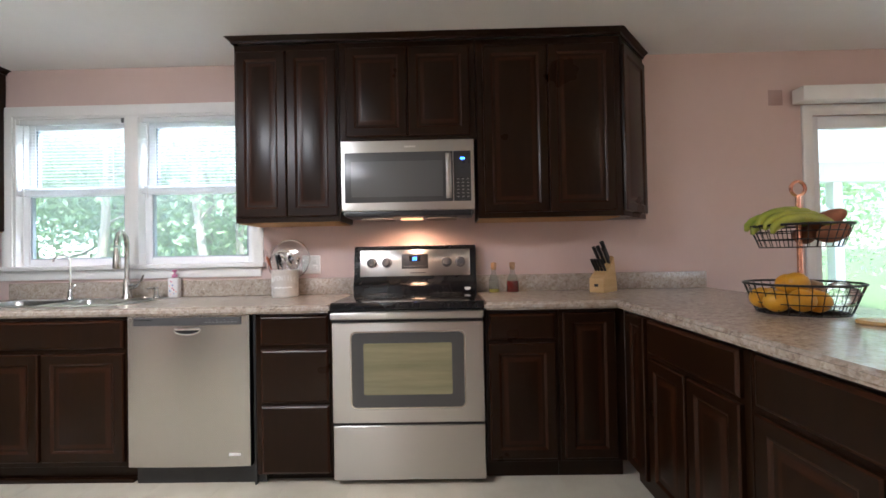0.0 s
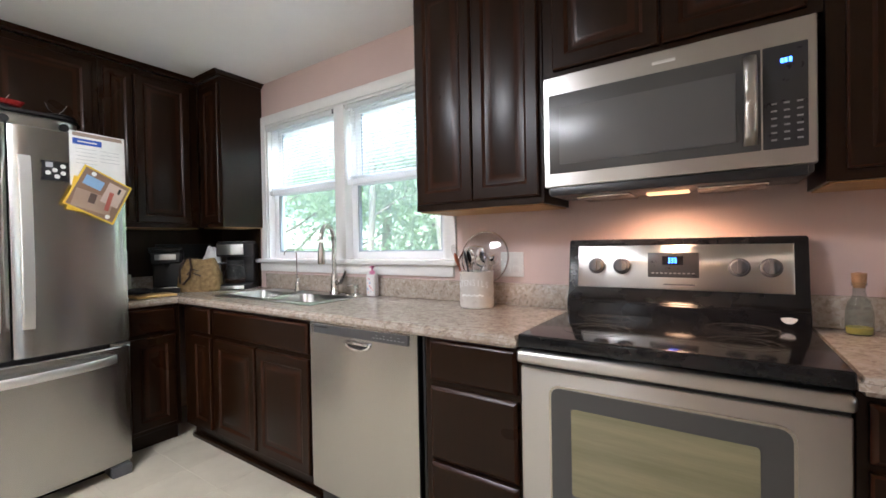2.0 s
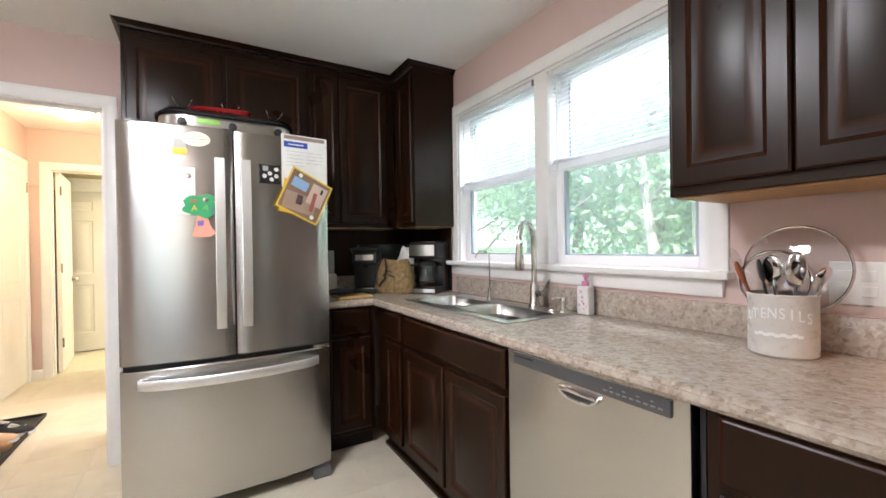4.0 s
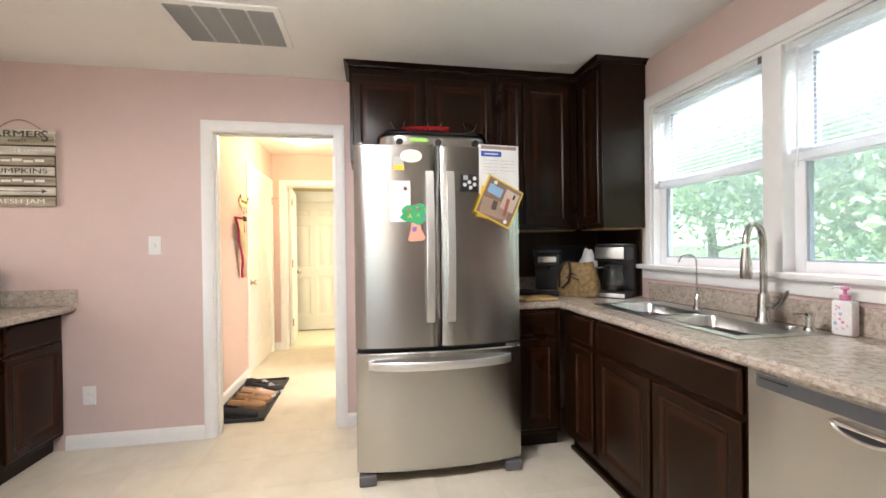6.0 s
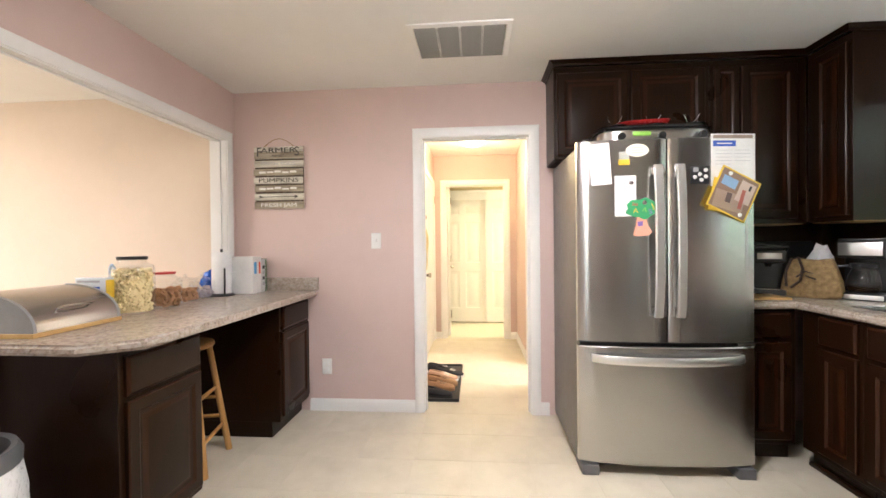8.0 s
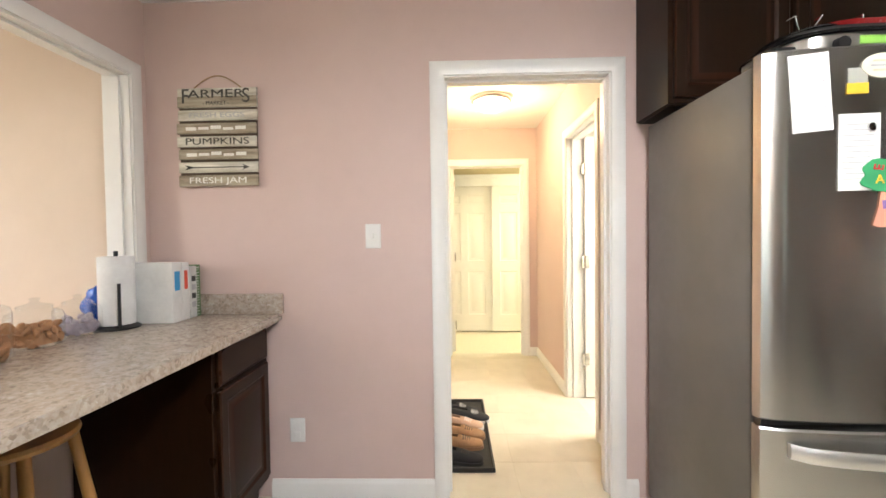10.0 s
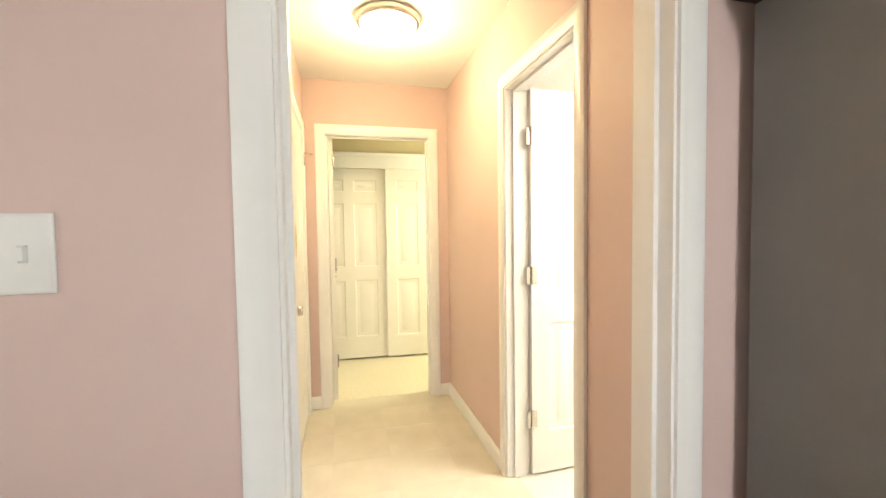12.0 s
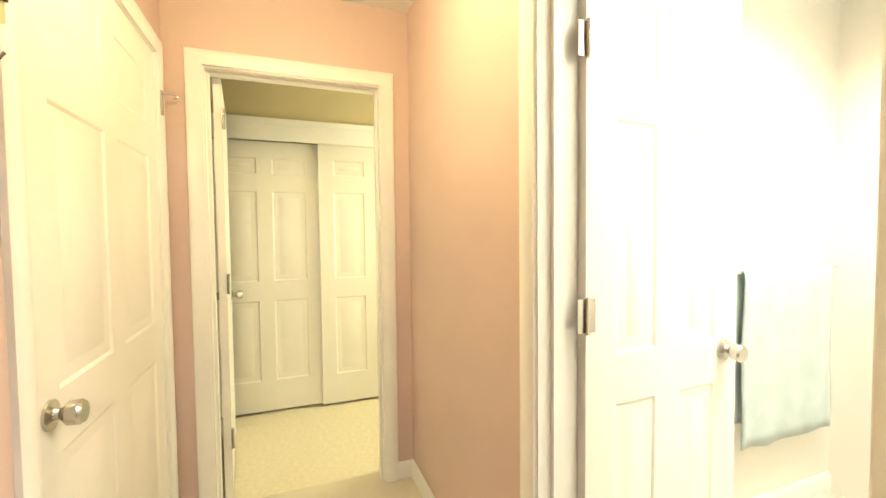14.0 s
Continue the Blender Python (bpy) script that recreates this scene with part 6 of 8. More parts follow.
# calendar page and photo
t = note("calendar_page", "white printed flyer with blue heading on the refrigerator", "paper", 1.57, 1.665, 0.235, 0.27, 0)
m = flat_on_fridge(1.57, 1.665, 0.0028)
sheet(m, 0.21, 0.018, paint("brown photos strip", (0.3, 0.22, 0.17)), 0.0003, "photo_strip", t, 0, 0.12)
sheet(m, 0.12, 0.03, BLUE, 0.0003, "heading", t, -0.045, 0.085)
sheet(m @ Matrix.Translation((0, 0, 0.0004)), 0.08, 0.006, PAPER, 0.0003, "heading_line", t, -0.045, 0.085)
for k in range(9):
    sheet(m, 0.085, 0.002, INKGREY, 0.0003, "print_line", t, -0.05 + 0.1 * (k % 2), 0.05 - 0.018 * (k // 2))
m = flat_on_fridge(1.565, 1.487, 0.012) @ Matrix.Rotation(radians(-25), 4, 'Z') @ Matrix.Rotation(radians(4), 4, 'Y')
t = thing("framed_picture", "tilted room photo in a yellow magnetic frame", "photo", (fridge_bow(1.565), 1.565, 1.487))
sheet(m @ Matrix.Translation((0, 0, -0.008)), 0.12, 0.17, YELLOW, 0.003, "backing_card", t, -0.05, -0.03, 14)
sheet(m, 0.232, 0.222, YELLOW, 0.004, "frame", t)
mp = m @ Matrix.Translation((0, 0, 0.004))
for u, v, w, h_, c, lift in ((0, 0, 0.216, 0.206, (0.24, 0.145, 0.1), 0), (-0.01, -0.045, 0.17, 0.09, (0.36, 0.25, 0.19), 1), (0.055, 0.03, 0.085, 0.11, (0.55, 0.42, 0.36), 2), (-0.048, 0.045, 0.085, 0.05, (0.25, 0.4, 0.62), 3), (0.05, -0.01, 0.02, 0.1, (0.4, 0.1, 0.07), 4), (-0.02, -0.03, 0.03, 0.05, (0.1, 0.06, 0.05), 4), (0.07, 0.06, 0.012, 0.028, (0.02, 0.02, 0.02), 5)):
    sheet(mp @ Matrix.Translation((0, 0, 0.0004 * lift)), w, h_, paint("photo tone", c, 0.35), 0.0004, "photo_area", t, u, v, 8 if lift in (1, 4) else 0)
for u, v in ((0.075, -0.085), (-0.065, 0.085)):
    part("button_magnet", lathe(bmesh.new(), [(0, 0), (0.011, 0), (0.01, 0.004), (0, 0.005)], None, 16, mp @ Matrix.Translation((u, v, 0.0025))), WHITEP, t)


# Buffet warmer on the refrigerator
def buffet_warmer():
    t = thing("slow_cooker", "triple slow cooker with black lids and red dish on the refrigerator", "slow cooker", (-2.68, 1.23, FR_TOP))
    z = FR_TOP - 0.02

    def oval(half_x, half_y, z0, z1, inset=0.0):
        """A long rounded tub in plan."""
        bm, rings = bmesh.new(), []
        for zz, off in ((z0, 0.004), (z0 + 0.006, 0.0), (z1 - 0.006, inset), (z1, inset + 0.005)):
            ring = []
            for k in range(48):
                g = 2 * math.pi * k / 48
                px, py = math.copysign(abs(math.cos(g)) ** 0.6, math.cos(g)), math.copysign(abs(math.sin(g)) ** 0.45, math.sin(g))
                ring.append(bm.verts.new((-2.68 + px * (half_x - off), 1.23 + py * (half_y - off), zz)))
            rings.append(ring)
        for a, b in zip(rings, rings[1:]):
            for k in range(48):
                bm.faces.new((a[k], a[(k + 1) % 48], b[(k + 1) % 48], b[k]))
        bm.faces.new(rings[0][::-1]), bm.faces.new(rings[-1])
        return bm

    for yy in (0.99, 1.47):
        part("foot", new_box((-2.8, yy - 0.02, z), (-2.58, yy + 0.02, z + 0.014), 0.004), BLACK, t)
    part("housing", oval(0.165, 0.3, z + 0.012, z + 0.092), STEEL_H, t, "brushed steel housing", 40)
    part("top_rim", oval(0.18, 0.318, z + 0.09, z + 0.112, 0.012), BLACKGLOSS, t, "black rim", 40)
    for yy, c in ((1.03, BLACKGLOSS), (1.24, BLACKGLOSS), (1.45, BLACKGLOSS)):
        dish = part("dish", lathe(bmesh.new(), [(0, 0.0), (0.086, 0.0), (0.096, 0.01), (0.088, 0.02), (0.05, 0.032), (0, 0.035)], None, 26, Matrix.Translation((-2.68, yy, z + 0.11)) @ Matrix.Diagonal((1.5, 1.0, 1.0, 1))), c, t, "black glass lid", 50)
        for sy in (-1, 1):
            part("wire_handle", tube(bmesh.new(), [(-2.64, yy + sy * 0.008, z + 0.143), (-2.63, yy + sy * 0.03, z + 0.165), (-2.62, yy + sy * 0.042, z + 0.19), (-2.65, yy + sy * 0.044, z + 0.192)], 0.0028, 8), CHROME, dish)
    bm, rings = bmesh.new(), []
    for q, (r_, zz) in enumerate(((0.6, 0.135), (0.9, 0.142), (1.0, 0.158), (0.97, 0.158), (0.86, 0.147), (0.5, 0.142))):
        rings.append([bm.verts.new((-2.66 + 0.085 * r_ * math.copysign(abs(math.cos(g)) ** 0.6, math.cos(g)), 1.19 + 0.15 * r_ * math.copysign(abs(math.sin(g)) ** 0.6, math.sin(g)), z + zz + (0.008 if q > 1 else 0.0) * math.sin(g))) for g in [2 * math.pi * k / 36 for k in range(36)]])
    for a, b in zip(rings, rings[1:]):
        for k in range(36):
            bm.faces.new((a[k], a[(k + 1) % 36], b[(k + 1) % 36], b[k]))
    bm.faces.new(rings[0][::-1]), bm.faces.new(rings[-1])
    part("red_dish", bm, paint("dark red enamel", (0.3, 0.02, 0.02), 0.25), t, "shallow red serving dish", 40)
    for yy in (1.03, 1.24, 1.45):
        part("knob", lathe(bmesh.new(), [(0, 0), (0.02, 0), (0.018, 0.02), (0, 0.021)], None, 18, Matrix.Translation((-2.516, yy, z + 0.05)) @ Matrix.Rotation(radians(90), 4, 'Y')), BLACK, t, "black control knob")
    part("label", new_box((-2.5165, 1.09, z + 0.052), (-2.5135, 1.185, z + 0.076), 0.0005), paint("lime label", (0.3, 0.6, 0.1)), t, "lime green sticker")
    return t


buffet_warmer()


# Coffee corner
def coffee_maker(x, y, turn):
    t = thing("coffee_maker", "black drip coffee maker with steel top and glass carafe", "coffee maker")
    part("base", new_box((-0.1, -0.13, 0), (0.1, 0.11, 0.04), 0.01, 3), BLACK, t)
    part("base_trim", new_box((-0.096, -0.133, 0.006), (0.096, -0.128, 0.032), 0.002), STEEL_H, t)
    part("tower", new_box((-0.1, 0.02, 0.035), (0.1, 0.11, 0.33), 0.012, 3), BLACK, t)
    part("brew_head", new_box((-0.1, -0.12, 0.235), (0.1, 0.03, 0.33), 0.014, 3), BLACK, t)
    part("steel_band", new_box((-0.09, -0.124, 0.25), (0.09, -0.118, 0.322), 0.002), STEEL_H, t, "brushed steel front band")
    part("lid", new_box((-0.095, -0.11, 0.33), (0.095, 0.1, 0.344), 0.006), BLACK, t)
    carafe = part("carafe", lathe(bmesh.new(), [(0, 0.042), (0.062, 0.042), (0.072, 0.06), (0.074, 0.1), (0.064, 0.145), (0.05, 0.17), (0.052, 0.185)], (0, -0.05, 0), 28), CLEARGLASS, t, "clear glass carafe", 60)
    part("coffee", lathe(bmesh.new(), [(0, 0.045), (0.058, 0.045), (0.067, 0.062), (0.068, 0.075), (0, 0.075)], (0, -0.05, 0), 24), paint("coffee", (0.02, 0.009, 0.004), 0.1), carafe)
    part("collar", lathe(bmesh.new(), [(0.05, 0.178), (0.057, 0.18), (0.057, 0.205), (0, 0.21)], (0, -0.05, 0), 24), BLACK, carafe)
    part("handle", tube(bmesh.new(), [(-0.055, -0.07, 0.19), (-0.1, -0.09, 0.185), (-0.11, -0.095, 0.14), (-0.095, -0.085, 0.09), (-0.072, -0.07, 0.075)], 0.009, 8), BLACK, carafe)
    t.matrix_basis = pose(x, y, 0.9075, 0, 0, turn)
    return t


coffee_maker(-2.735, 2.455, 36)


def pod_machine(x, y, turn):
    t = thing("pod_coffee_machine", "black single-serve coffee machine with silver front band", "coffee machine")
    part("body", new_box((-0.09, 0.0, 0), (0.09, 0.14, 0.29), 0.018, 3), BLACK, t)
    part("drip_base", new_box((-0.08, -0.13, 0), (0.08, 0.01, 0.035), 0.01, 3), BLACK, t)
    part("drip_tray", new_box((-0.065, -0.12, 0.035), (0.065, -0.005, 0.04), 0.002), STEEL_S, t)
    part("brew_head", new_box((-0.085, -0.12, 0.2), (0.085, 0.02, 0.28), 0.016, 3), BLACK, t)
    part("steel_band", new_box((-0.06, -0.123, 0.225), (0.06, -0.118, 0.262), 0.002), STEEL_H, t, "silver front band")
    part("lid", new_box((-0.08, -0.115, 0.278), (0.08, 0.12, 0.31), 0.014, 3), BLACK, t)
    part("lever", tube(bmesh.new(), [(-0.09, -0.02, 0.27), (-0.09, -0.12, 0.3), (0.09, -0.12, 0.3), (0.09, -0.02, 0.27)], 0.009, 8), BLACK, t)
    part("spout", rod(bmesh.new(), (0, -0.06, 0.2), (0, -0.06, 0.175), 0.02, 0.014), BLACK, t)
    t.matrix_basis = pose(x, y, 0.9075, 0, 0, turn)
    return t


pod_machine(-3.005, 2.1, 62)
# woven bag
RATTAN = surface("woven straw", (0.17, 0.105, 0.04), (0.36, 0.245, 0.11), 45, 0.8, 0.06, bump=1.0, bump_scale=140)
LEATHER = paint("dark leather strap", (0.035, 0.017, 0.01), 0.45)
t = thing("woven_bag", "tan woven straw bag with dark leather straps on the worktop", "bag")
bm, rings = bmesh.new(), []
for z, w, d_ in ((0, 0.13, 0.06), (0.02, 0.145, 0.07), (0.1, 0.135, 0.065), (0.17, 0.115, 0.05), (0.215, 0.1, 0.03), (0.225, 0.095, 0.024)):
    rings.append([bm.verts.new((math.copysign(abs(math.cos(g)) ** 0.5, math.cos(g)) * w, math.copysign(abs(math.sin(g)) ** 0.5, math.sin(g)) * d_, z + 0.008 * math.cos(2 * g) * z * 4)) for g in [2 * math.pi * k / 28 for k in range(28)]])
for a, b in zip(rings, rings[1:]):
    for k in range(28):
        bm.faces.new((a[k], a[(k + 1) % 28], b[(k + 1) % 28], b[k]))
bm.faces.new(rings[0][::-1]), bm.faces.new(rings[-1])
part("body", bm, RATTAN, t, angle=60)
for yy in (-0.055, 0.055):
    part("strap", tube(bmesh.new(), [(-0.1, yy * 1.35, 0.06), (-0.108, yy * 1.1, 0.15), (-0.085, yy * 0.7, 0.225), (-0.05, yy * 0.75, 0.235), (-0.02, yy * 1.5, 0.17), (-0.03, yy * 1.6, 0.1), (-0.075, yy * 1.55, 0.055)], 0.0075, 8), LEATHER, t)
part("bow", tube(bmesh.new(), [(-0.05, -0.078, 0.12), (-0.01, -0.085, 0.155), (0.03, -0.085, 0.145), (-0.01, -0.083, 0.13), (0.04, -0.08, 0.11)], 0.005, 8), LEATHER, t)
t.matrix_basis = pose(-2.83, 2.235, 0.9075, 0, 0, 38)
# crumpled plastic bag behind
bm = bmesh.new()
bmesh.ops.create_icosphere(bm, subdivisions=3, radius=0.1)
for v_ in bm.verts:
    n = noise.noise(v_.co * 18)
    v_.co = Vector((v_.co.x * 0.8, v_.co.y * 0.55, v_.co.z * 1.6)) * (1 + 0.28 * n)
    v_.co.z = max(v_.co.z, -0.15)
bmesh.ops.translate(bm, verts=bm.verts, vec=(-2.94, 2.37, 1.058))
piece("plastic_bag", bm, paint("white plastic film", (0.82, 0.82, 0.82), 0.3, 0.08), "crumpled white plastic bag behind the straw bag", "bag", angle=20)
t = piece("cutting_board", new_box((-2.86, 1.8, 0.9075), (-2.68, 2.02, 0.922), 0.005), BAMBOO, "small bamboo cutting board on the worktop", "cutting board")
t = thing("oven_mitt", "dark folded cloth lying on the cutting board", "cloth", (-2.82, 1.88, 0.922))
bm = bmesh.new()
bmesh.ops.create_icosphere(bm, subdivisions=3, radius=0.06, matrix=Matrix.Translation((-2.84, 1.86, 0.943)) @ Matrix.Diagonal((0.9, 1.3, 0.34, 1)))
part("fold", bm, paint("charcoal cloth", (0.03, 0.03, 0.032), 0.9), t)
t = thing("tile_sample", "cream boxes stacked against the wall beside the refrigerator", "box", (-3.1, 1.83, 0.9075))
part("lower_box", new_box((-3.18, 1.74, 0.9075), (-3.05, 1.9, 1.04), 0.003), paint("cream card", (0.55, 0.5, 0.4), 0.7), t)
part("upper_box", new_box((-3.18, 1.745, 1.041), (-3.07, 1.89, 1.2), 0.003), paint("grey card", (0.42, 0.42, 0.38), 0.7), t)
# Dark brown sheets stand in for the shade under the corner cabinets
CORNERSHADE = surface("dark brown corner shade", (0.018, 0.009, 0.004), (0.04, 0.021, 0.009), 5, 0.5, 0.06, stretch=(4, 4, 0.5), spec=0.25)
piece("corner_shade_sheet", new_box((XW + 0.001, 1.72, 0.9085), (XW + 0.007, YN - 0.001, 1.375), 0.001), CORNERSHADE, "dark sheet painted as shade behind the coffee corner", "wall panel", kind="structure")
piece("corner_shade_sheet", new_box((XW + 0.0075, YN - 0.007, 0.9085), (-2.69, YN - 0.001, 1.375), 0.001), CORNERSHADE, "dark sheet painted as shade behind the coffee corner", "wall panel", kind="structure")
t = piece("dark_tray", new_box((-3.2, 2.1, 0.9075), (-3.16, 2.5, 1.24), 0.006), BLACK, "black tray leaning on the wall behind the coffee maker", "tray")

# Soap bottle
t = thing("soap_bottle", "floral hand soap bottle with a pink pump", "soap bottle", (-1.488, 2.55, 0.9075))
sx, sy = -1.488, 2.55
bm = new_box((sx - 0.033, sy - 0.022, 0.9075), (sx + 0.033, sy + 0.022, 1.035), 0.012, 3)
part("bottle", bm, paint("pearl plastic", (0.75, 0.72, 0.72), 0.25), t)
rng = random.Random(8)
for k in range(12):
    u, v_ = rng.uniform(-0.022, 0.022), rng.uniform(0.02, 0.11)
    part("flower_print", lathe(bmesh.new(), [(0, 0), (rng.uniform(0.003, 0.007), 0), (0, 0.0008)], None, 9, Matrix.Translation((sx + u, sy - 0.0222, 0.9075 + v_)) @ Matrix.Rotation(radians(90), 4, 'X')), (paint("rose print", (0.62, 0.2, 0.26)), paint("blue print", (0.35, 0.4, 0.58)), paint("peach print", (0.75, 0.45, 0.4)))[k % 3], t)
part("pump", lathe(bmesh.new(), [(0, 0), (0.016, 0), (0.016, 0.018), (0.006, 0.022), (0.006, 0.036), (0.013, 0.04), (0.013, 0.048), (0, 0.05)], (sx, sy, 1.035), 18), paint("pink plastic", (0.68, 0.25, 0.42), 0.3), t, "pink pump top")
part("nozzle", tube(bmesh.new(), [(sx, sy, 1.08), (sx - 0.025, sy - 0.012, 1.081), (sx - 0.034, sy - 0.016, 1.076)], 0.004, 8), paint("white pump", (0.75, 0.72, 0.73), 0.3), t)

# Utensil crock
cx, cy = -0.748, 2.47
t = thing("utensil_crock", "grey ceramic utensil crock lettered UTENSILS on the worktop", "crock", (cx, cy, 0.9075))
part("crock", lathe(bmesh.new(), [(0, 0), (0.072, 0), (0.078, 0.006), (0.078, 0.155), (0.08, 0.165), (0.074, 0.168), (0.07, 0.16), (0.068, 0.02), (0, 0.015)], (cx, cy, 0.9075), 36), CERAMIC, t)
WHITEINK = paint("white glaze lettering", (0.82, 0.82, 0.8), 0.4)
for k, ch in enumerate("UTENSILS"):
    g = radians(-78 + (k - 3.5) * 15 + 0)
    d_ = Vector((math.cos(g), math.sin(g), 0))
    tang = Vector((-d_.y, d_.x, 0))
    m = Matrix.Translation(Vector((cx, cy, 0.9075 + 0.118 - 0.012 * ((k - 3.5) / 3.5) ** 2)) + d_ * 0.0785) @ Matrix((tang, (0, 0, 1), d_)).transposed().to_4x4()
    letters(ch, 0.04, m, WHITEINK, t, "glazed_letter", 0.001, squeeze=0.75)
bm = bmesh.new()
for k in range(9):
    g = radians(-78 + (k - 4) * 9)
    d_ = Vector((math.cos(g), math.sin(g), 0))
    tang = Vector((-d_.y, d_.x, 0))
    m = Matrix.Translation(Vector((cx, cy, 0.9075 + 0.06)) + d_ * 0.0785) @ Matrix((tang, (0, 0, 1), d_)).transposed().to_4x4()
    rings_panel(bm, m, -0.006, -0.004 + 0.003 * (k % 2), 0.012, 0.008, [(0, -0.001), (0, 0.0008)])
part("script_line", bm, WHITEINK, t)


def spoon(name, label, base, tip, width, material, length_bowl=0.07, group="crock utensils"):
    u = thing(name, label, "utensil", base, group=group)
    a, b = Vector(base), Vector(tip)
    d_ = (b - a).normalized()
    part("handle", rod(bmesh.new(), a, b - d_ * length_bowl * 0.6, 0.005, 0.004, 10), material, u)
    m = Matrix.Translation(b - d_ * length_bowl * 0.5) @ d_.to_track_quat('Z', 'Y').to_matrix().to_4x4() @ Matrix.Diagonal((width / 2, 0.008, length_bowl / 2, 1))
    bm = bmesh.new()
    bmesh.ops.create_uvsphere(bm, u_segments=16, v_segments=10, radius=1, matrix=m)
    part("head", bm, material, u)
    return u


spoon("ladle", "clear plastic serving spoon in the crock", (cx - 0.03, cy, 0.93), (cx - 0.12, cy - 0.01, 1.2), 0.07, CLEARGLASS)
spoon("wooden_spoon", "red-brown wooden spoon in the crock", (cx - 0.02, cy - 0.02, 0.93), (cx - 0.1, cy - 0.03, 1.16), 0.03, paint("reddish wood", (0.35, 0.1, 0.04)))
spoon("slotted_spoon", "dark nylon spoon in the crock", (cx, cy - 0.02, 0.93), (cx - 0.04, cy - 0.04, 1.17), 0.06, BLACK)
spoon("serving_spoon", "steel serving spoon in the crock", (cx, cy, 0.93), (cx - 0.01, cy - 0.04, 1.18), 0.05, CHROME)
spoon("whisk", "steel whisk in the crock", (cx + 0.02, cy, 0.93), (cx + 0.045, cy - 0.03, 1.19), 0.05, CHROME, 0.1)
spoon("masher", "steel masher in the crock", (cx + 0.03, cy + 0.01, 0.93), (cx + 0.1, cy - 0.01, 1.15), 0.06, CHROME, 0.05)
# glass pan lids behind the crock
for k, (px, pz, rr) in enumerate(((cx + 0.0, 1.135, 0.125), (cx - 0.03, 1.105, 0.085))):
    t = thing("pan_lid", "round glass pan lid with steel rim standing behind the crock", "pan lid", (px, 2.55, pz - rr), group="pan lids")
    m = Matrix.Translation((px, 2.552 - 0.05 * k, pz)) @ Matrix.Rotation(radians(82), 4, 'X')
    part("glass", lathe(bmesh.new(), [(0, 0.018), (rr * 0.5, 0.014), (rr * 0.95, 0.002), (rr * 0.95, 0.0), (rr * 0.5, 0.011), (0, 0.015)], None, 36, m), CLEARGLASS, t, "", 60)
    part("rim", tube(bmesh.new(), [m @ Vector((rr * math.cos(2 * math.pi * q / 40), rr * math.sin(2 * math.pi * q / 40), 0)) for q in range(40)], 0.004, 8, True), CHROME, t)
    part("knob", lathe(bmesh.new(), [(0, 0.014), (0.012, 0.014), (0.02, 0.036), (0, 0.04)], None, 16, m), STEEL_S, t)


# Two cork bottles
BOTTLEGLASS = thin_glass("bottle glass", (0.8, 0.83, 0.82))


def cork_bottle(x, y, label, liquid, level, wide):
    t = thing("cork_bottle", label, "bottle", (x, y, 0.9075), group="oil bottles")
    part("glass", lathe(bmesh.new(), [(0, 0), (wide - 0.003, 0), (wide, 0.004), (wide * 0.95, 0.07), (wide * 0.75, 0.098), (0.016, 0.116), (0.014, 0.143), (0.018, 0.148), (0.018, 0.156), (0.013, 0.158)], (x, y, 0.9075), 26), BOTTLEGLASS, t, "clear glass body", 60)
    part("liquid", lathe(bmesh.new(), [(0, 0.003), (wide - 0.005, 0.003), (wide - 0.003, 0.008), (wide * 0.92, level), (0, level)], (x, y, 0.9075), 24), liquid, t, "", 60)
    part("cork", lathe(bmesh.new(), [(0, 0.14), (0.0125, 0.14), (0.0165, 0.158), (0.018, 0.184), (0, 0.187)], (x, y, 0.9075), 16), surface("cork", (0.3, 0.16, 0.08), (0.45, 0.27, 0.15), 90, 0.8), t, "tan cork stopper")
    return t


cork_bottle(0.54, 2.515, "clear corked glass bottle with a little oil", paint("pale oil", (0.45, 0.4, 0.1), 0.1), 0.022, 0.033)
cork_bottle(0.655, 2.51, "corked glass bottle of dark red vinegar", paint("red vinegar", (0.15, 0.011, 0.009), 0.08), 0.07, 0.039)

# Knife block
t = thing("knife_block", "light wooden knife block with black-handled knives", "knife block", (1.19, 2.44, 0.9075))
bm = bmesh.new()
mk = Matrix.Translation((1.19, 2.44, 0.9075)) @ Matrix.Rotation(radians(-48), 4, 'Z')
prism(bm, [(-0.085, 0), (0.085, 0), (0.085, 0.03), (0.05, 0.215), (-0.03, 0.11), (-0.085, 0.085)], mk @ Matrix(((0, 0, 1, -0.045), (-1, 0, 0, 0), (0, 1, 0, 0), (0, 0, 0, 1))) @ Matrix.Diagonal((-1, 1, 1, 1)), 0.09)
bmesh.ops.bevel(bm, geom=list(bm.edges), offset=0.004, segments=2, affect='EDGES')
bmesh.ops.recalc_face_normals(bm, faces=bm.faces)
part("block", bm, surface("pale maple", (0.55, 0.36, 0.15), (0.68, 0.48, 0.25), 4, 0.45, 0.05, stretch=(1, 1, 8)), t)
lean = (mk.to_3x3() @ Vector((0, -0.62, 0.78))).normalized()
for i, (a, b, ln, th) in enumerate(((-0.028, 0.02, 0.12, 0.011), (0.0, 0.02, 0.125, 0.012), (0.028, 0.02, 0.11, 0.011), (-0.03, -0.03, 0.085, 0.009), (-0.012, -0.03, 0.085, 0.009), (0.008, -0.03, 0.085, 0.009), (0.028, -0.03, 0.085, 0.009), (0.015, 0.045, 0.13, 0.013))):
    root = mk @ Vector((a, b * 0.9 - 0.0, 0.155 + b * 0.9))
    part("knife", rod(bmesh.new(), root, root + lean * ln, th * 0.85, th, 10), BLACK, t, "black knife handle")
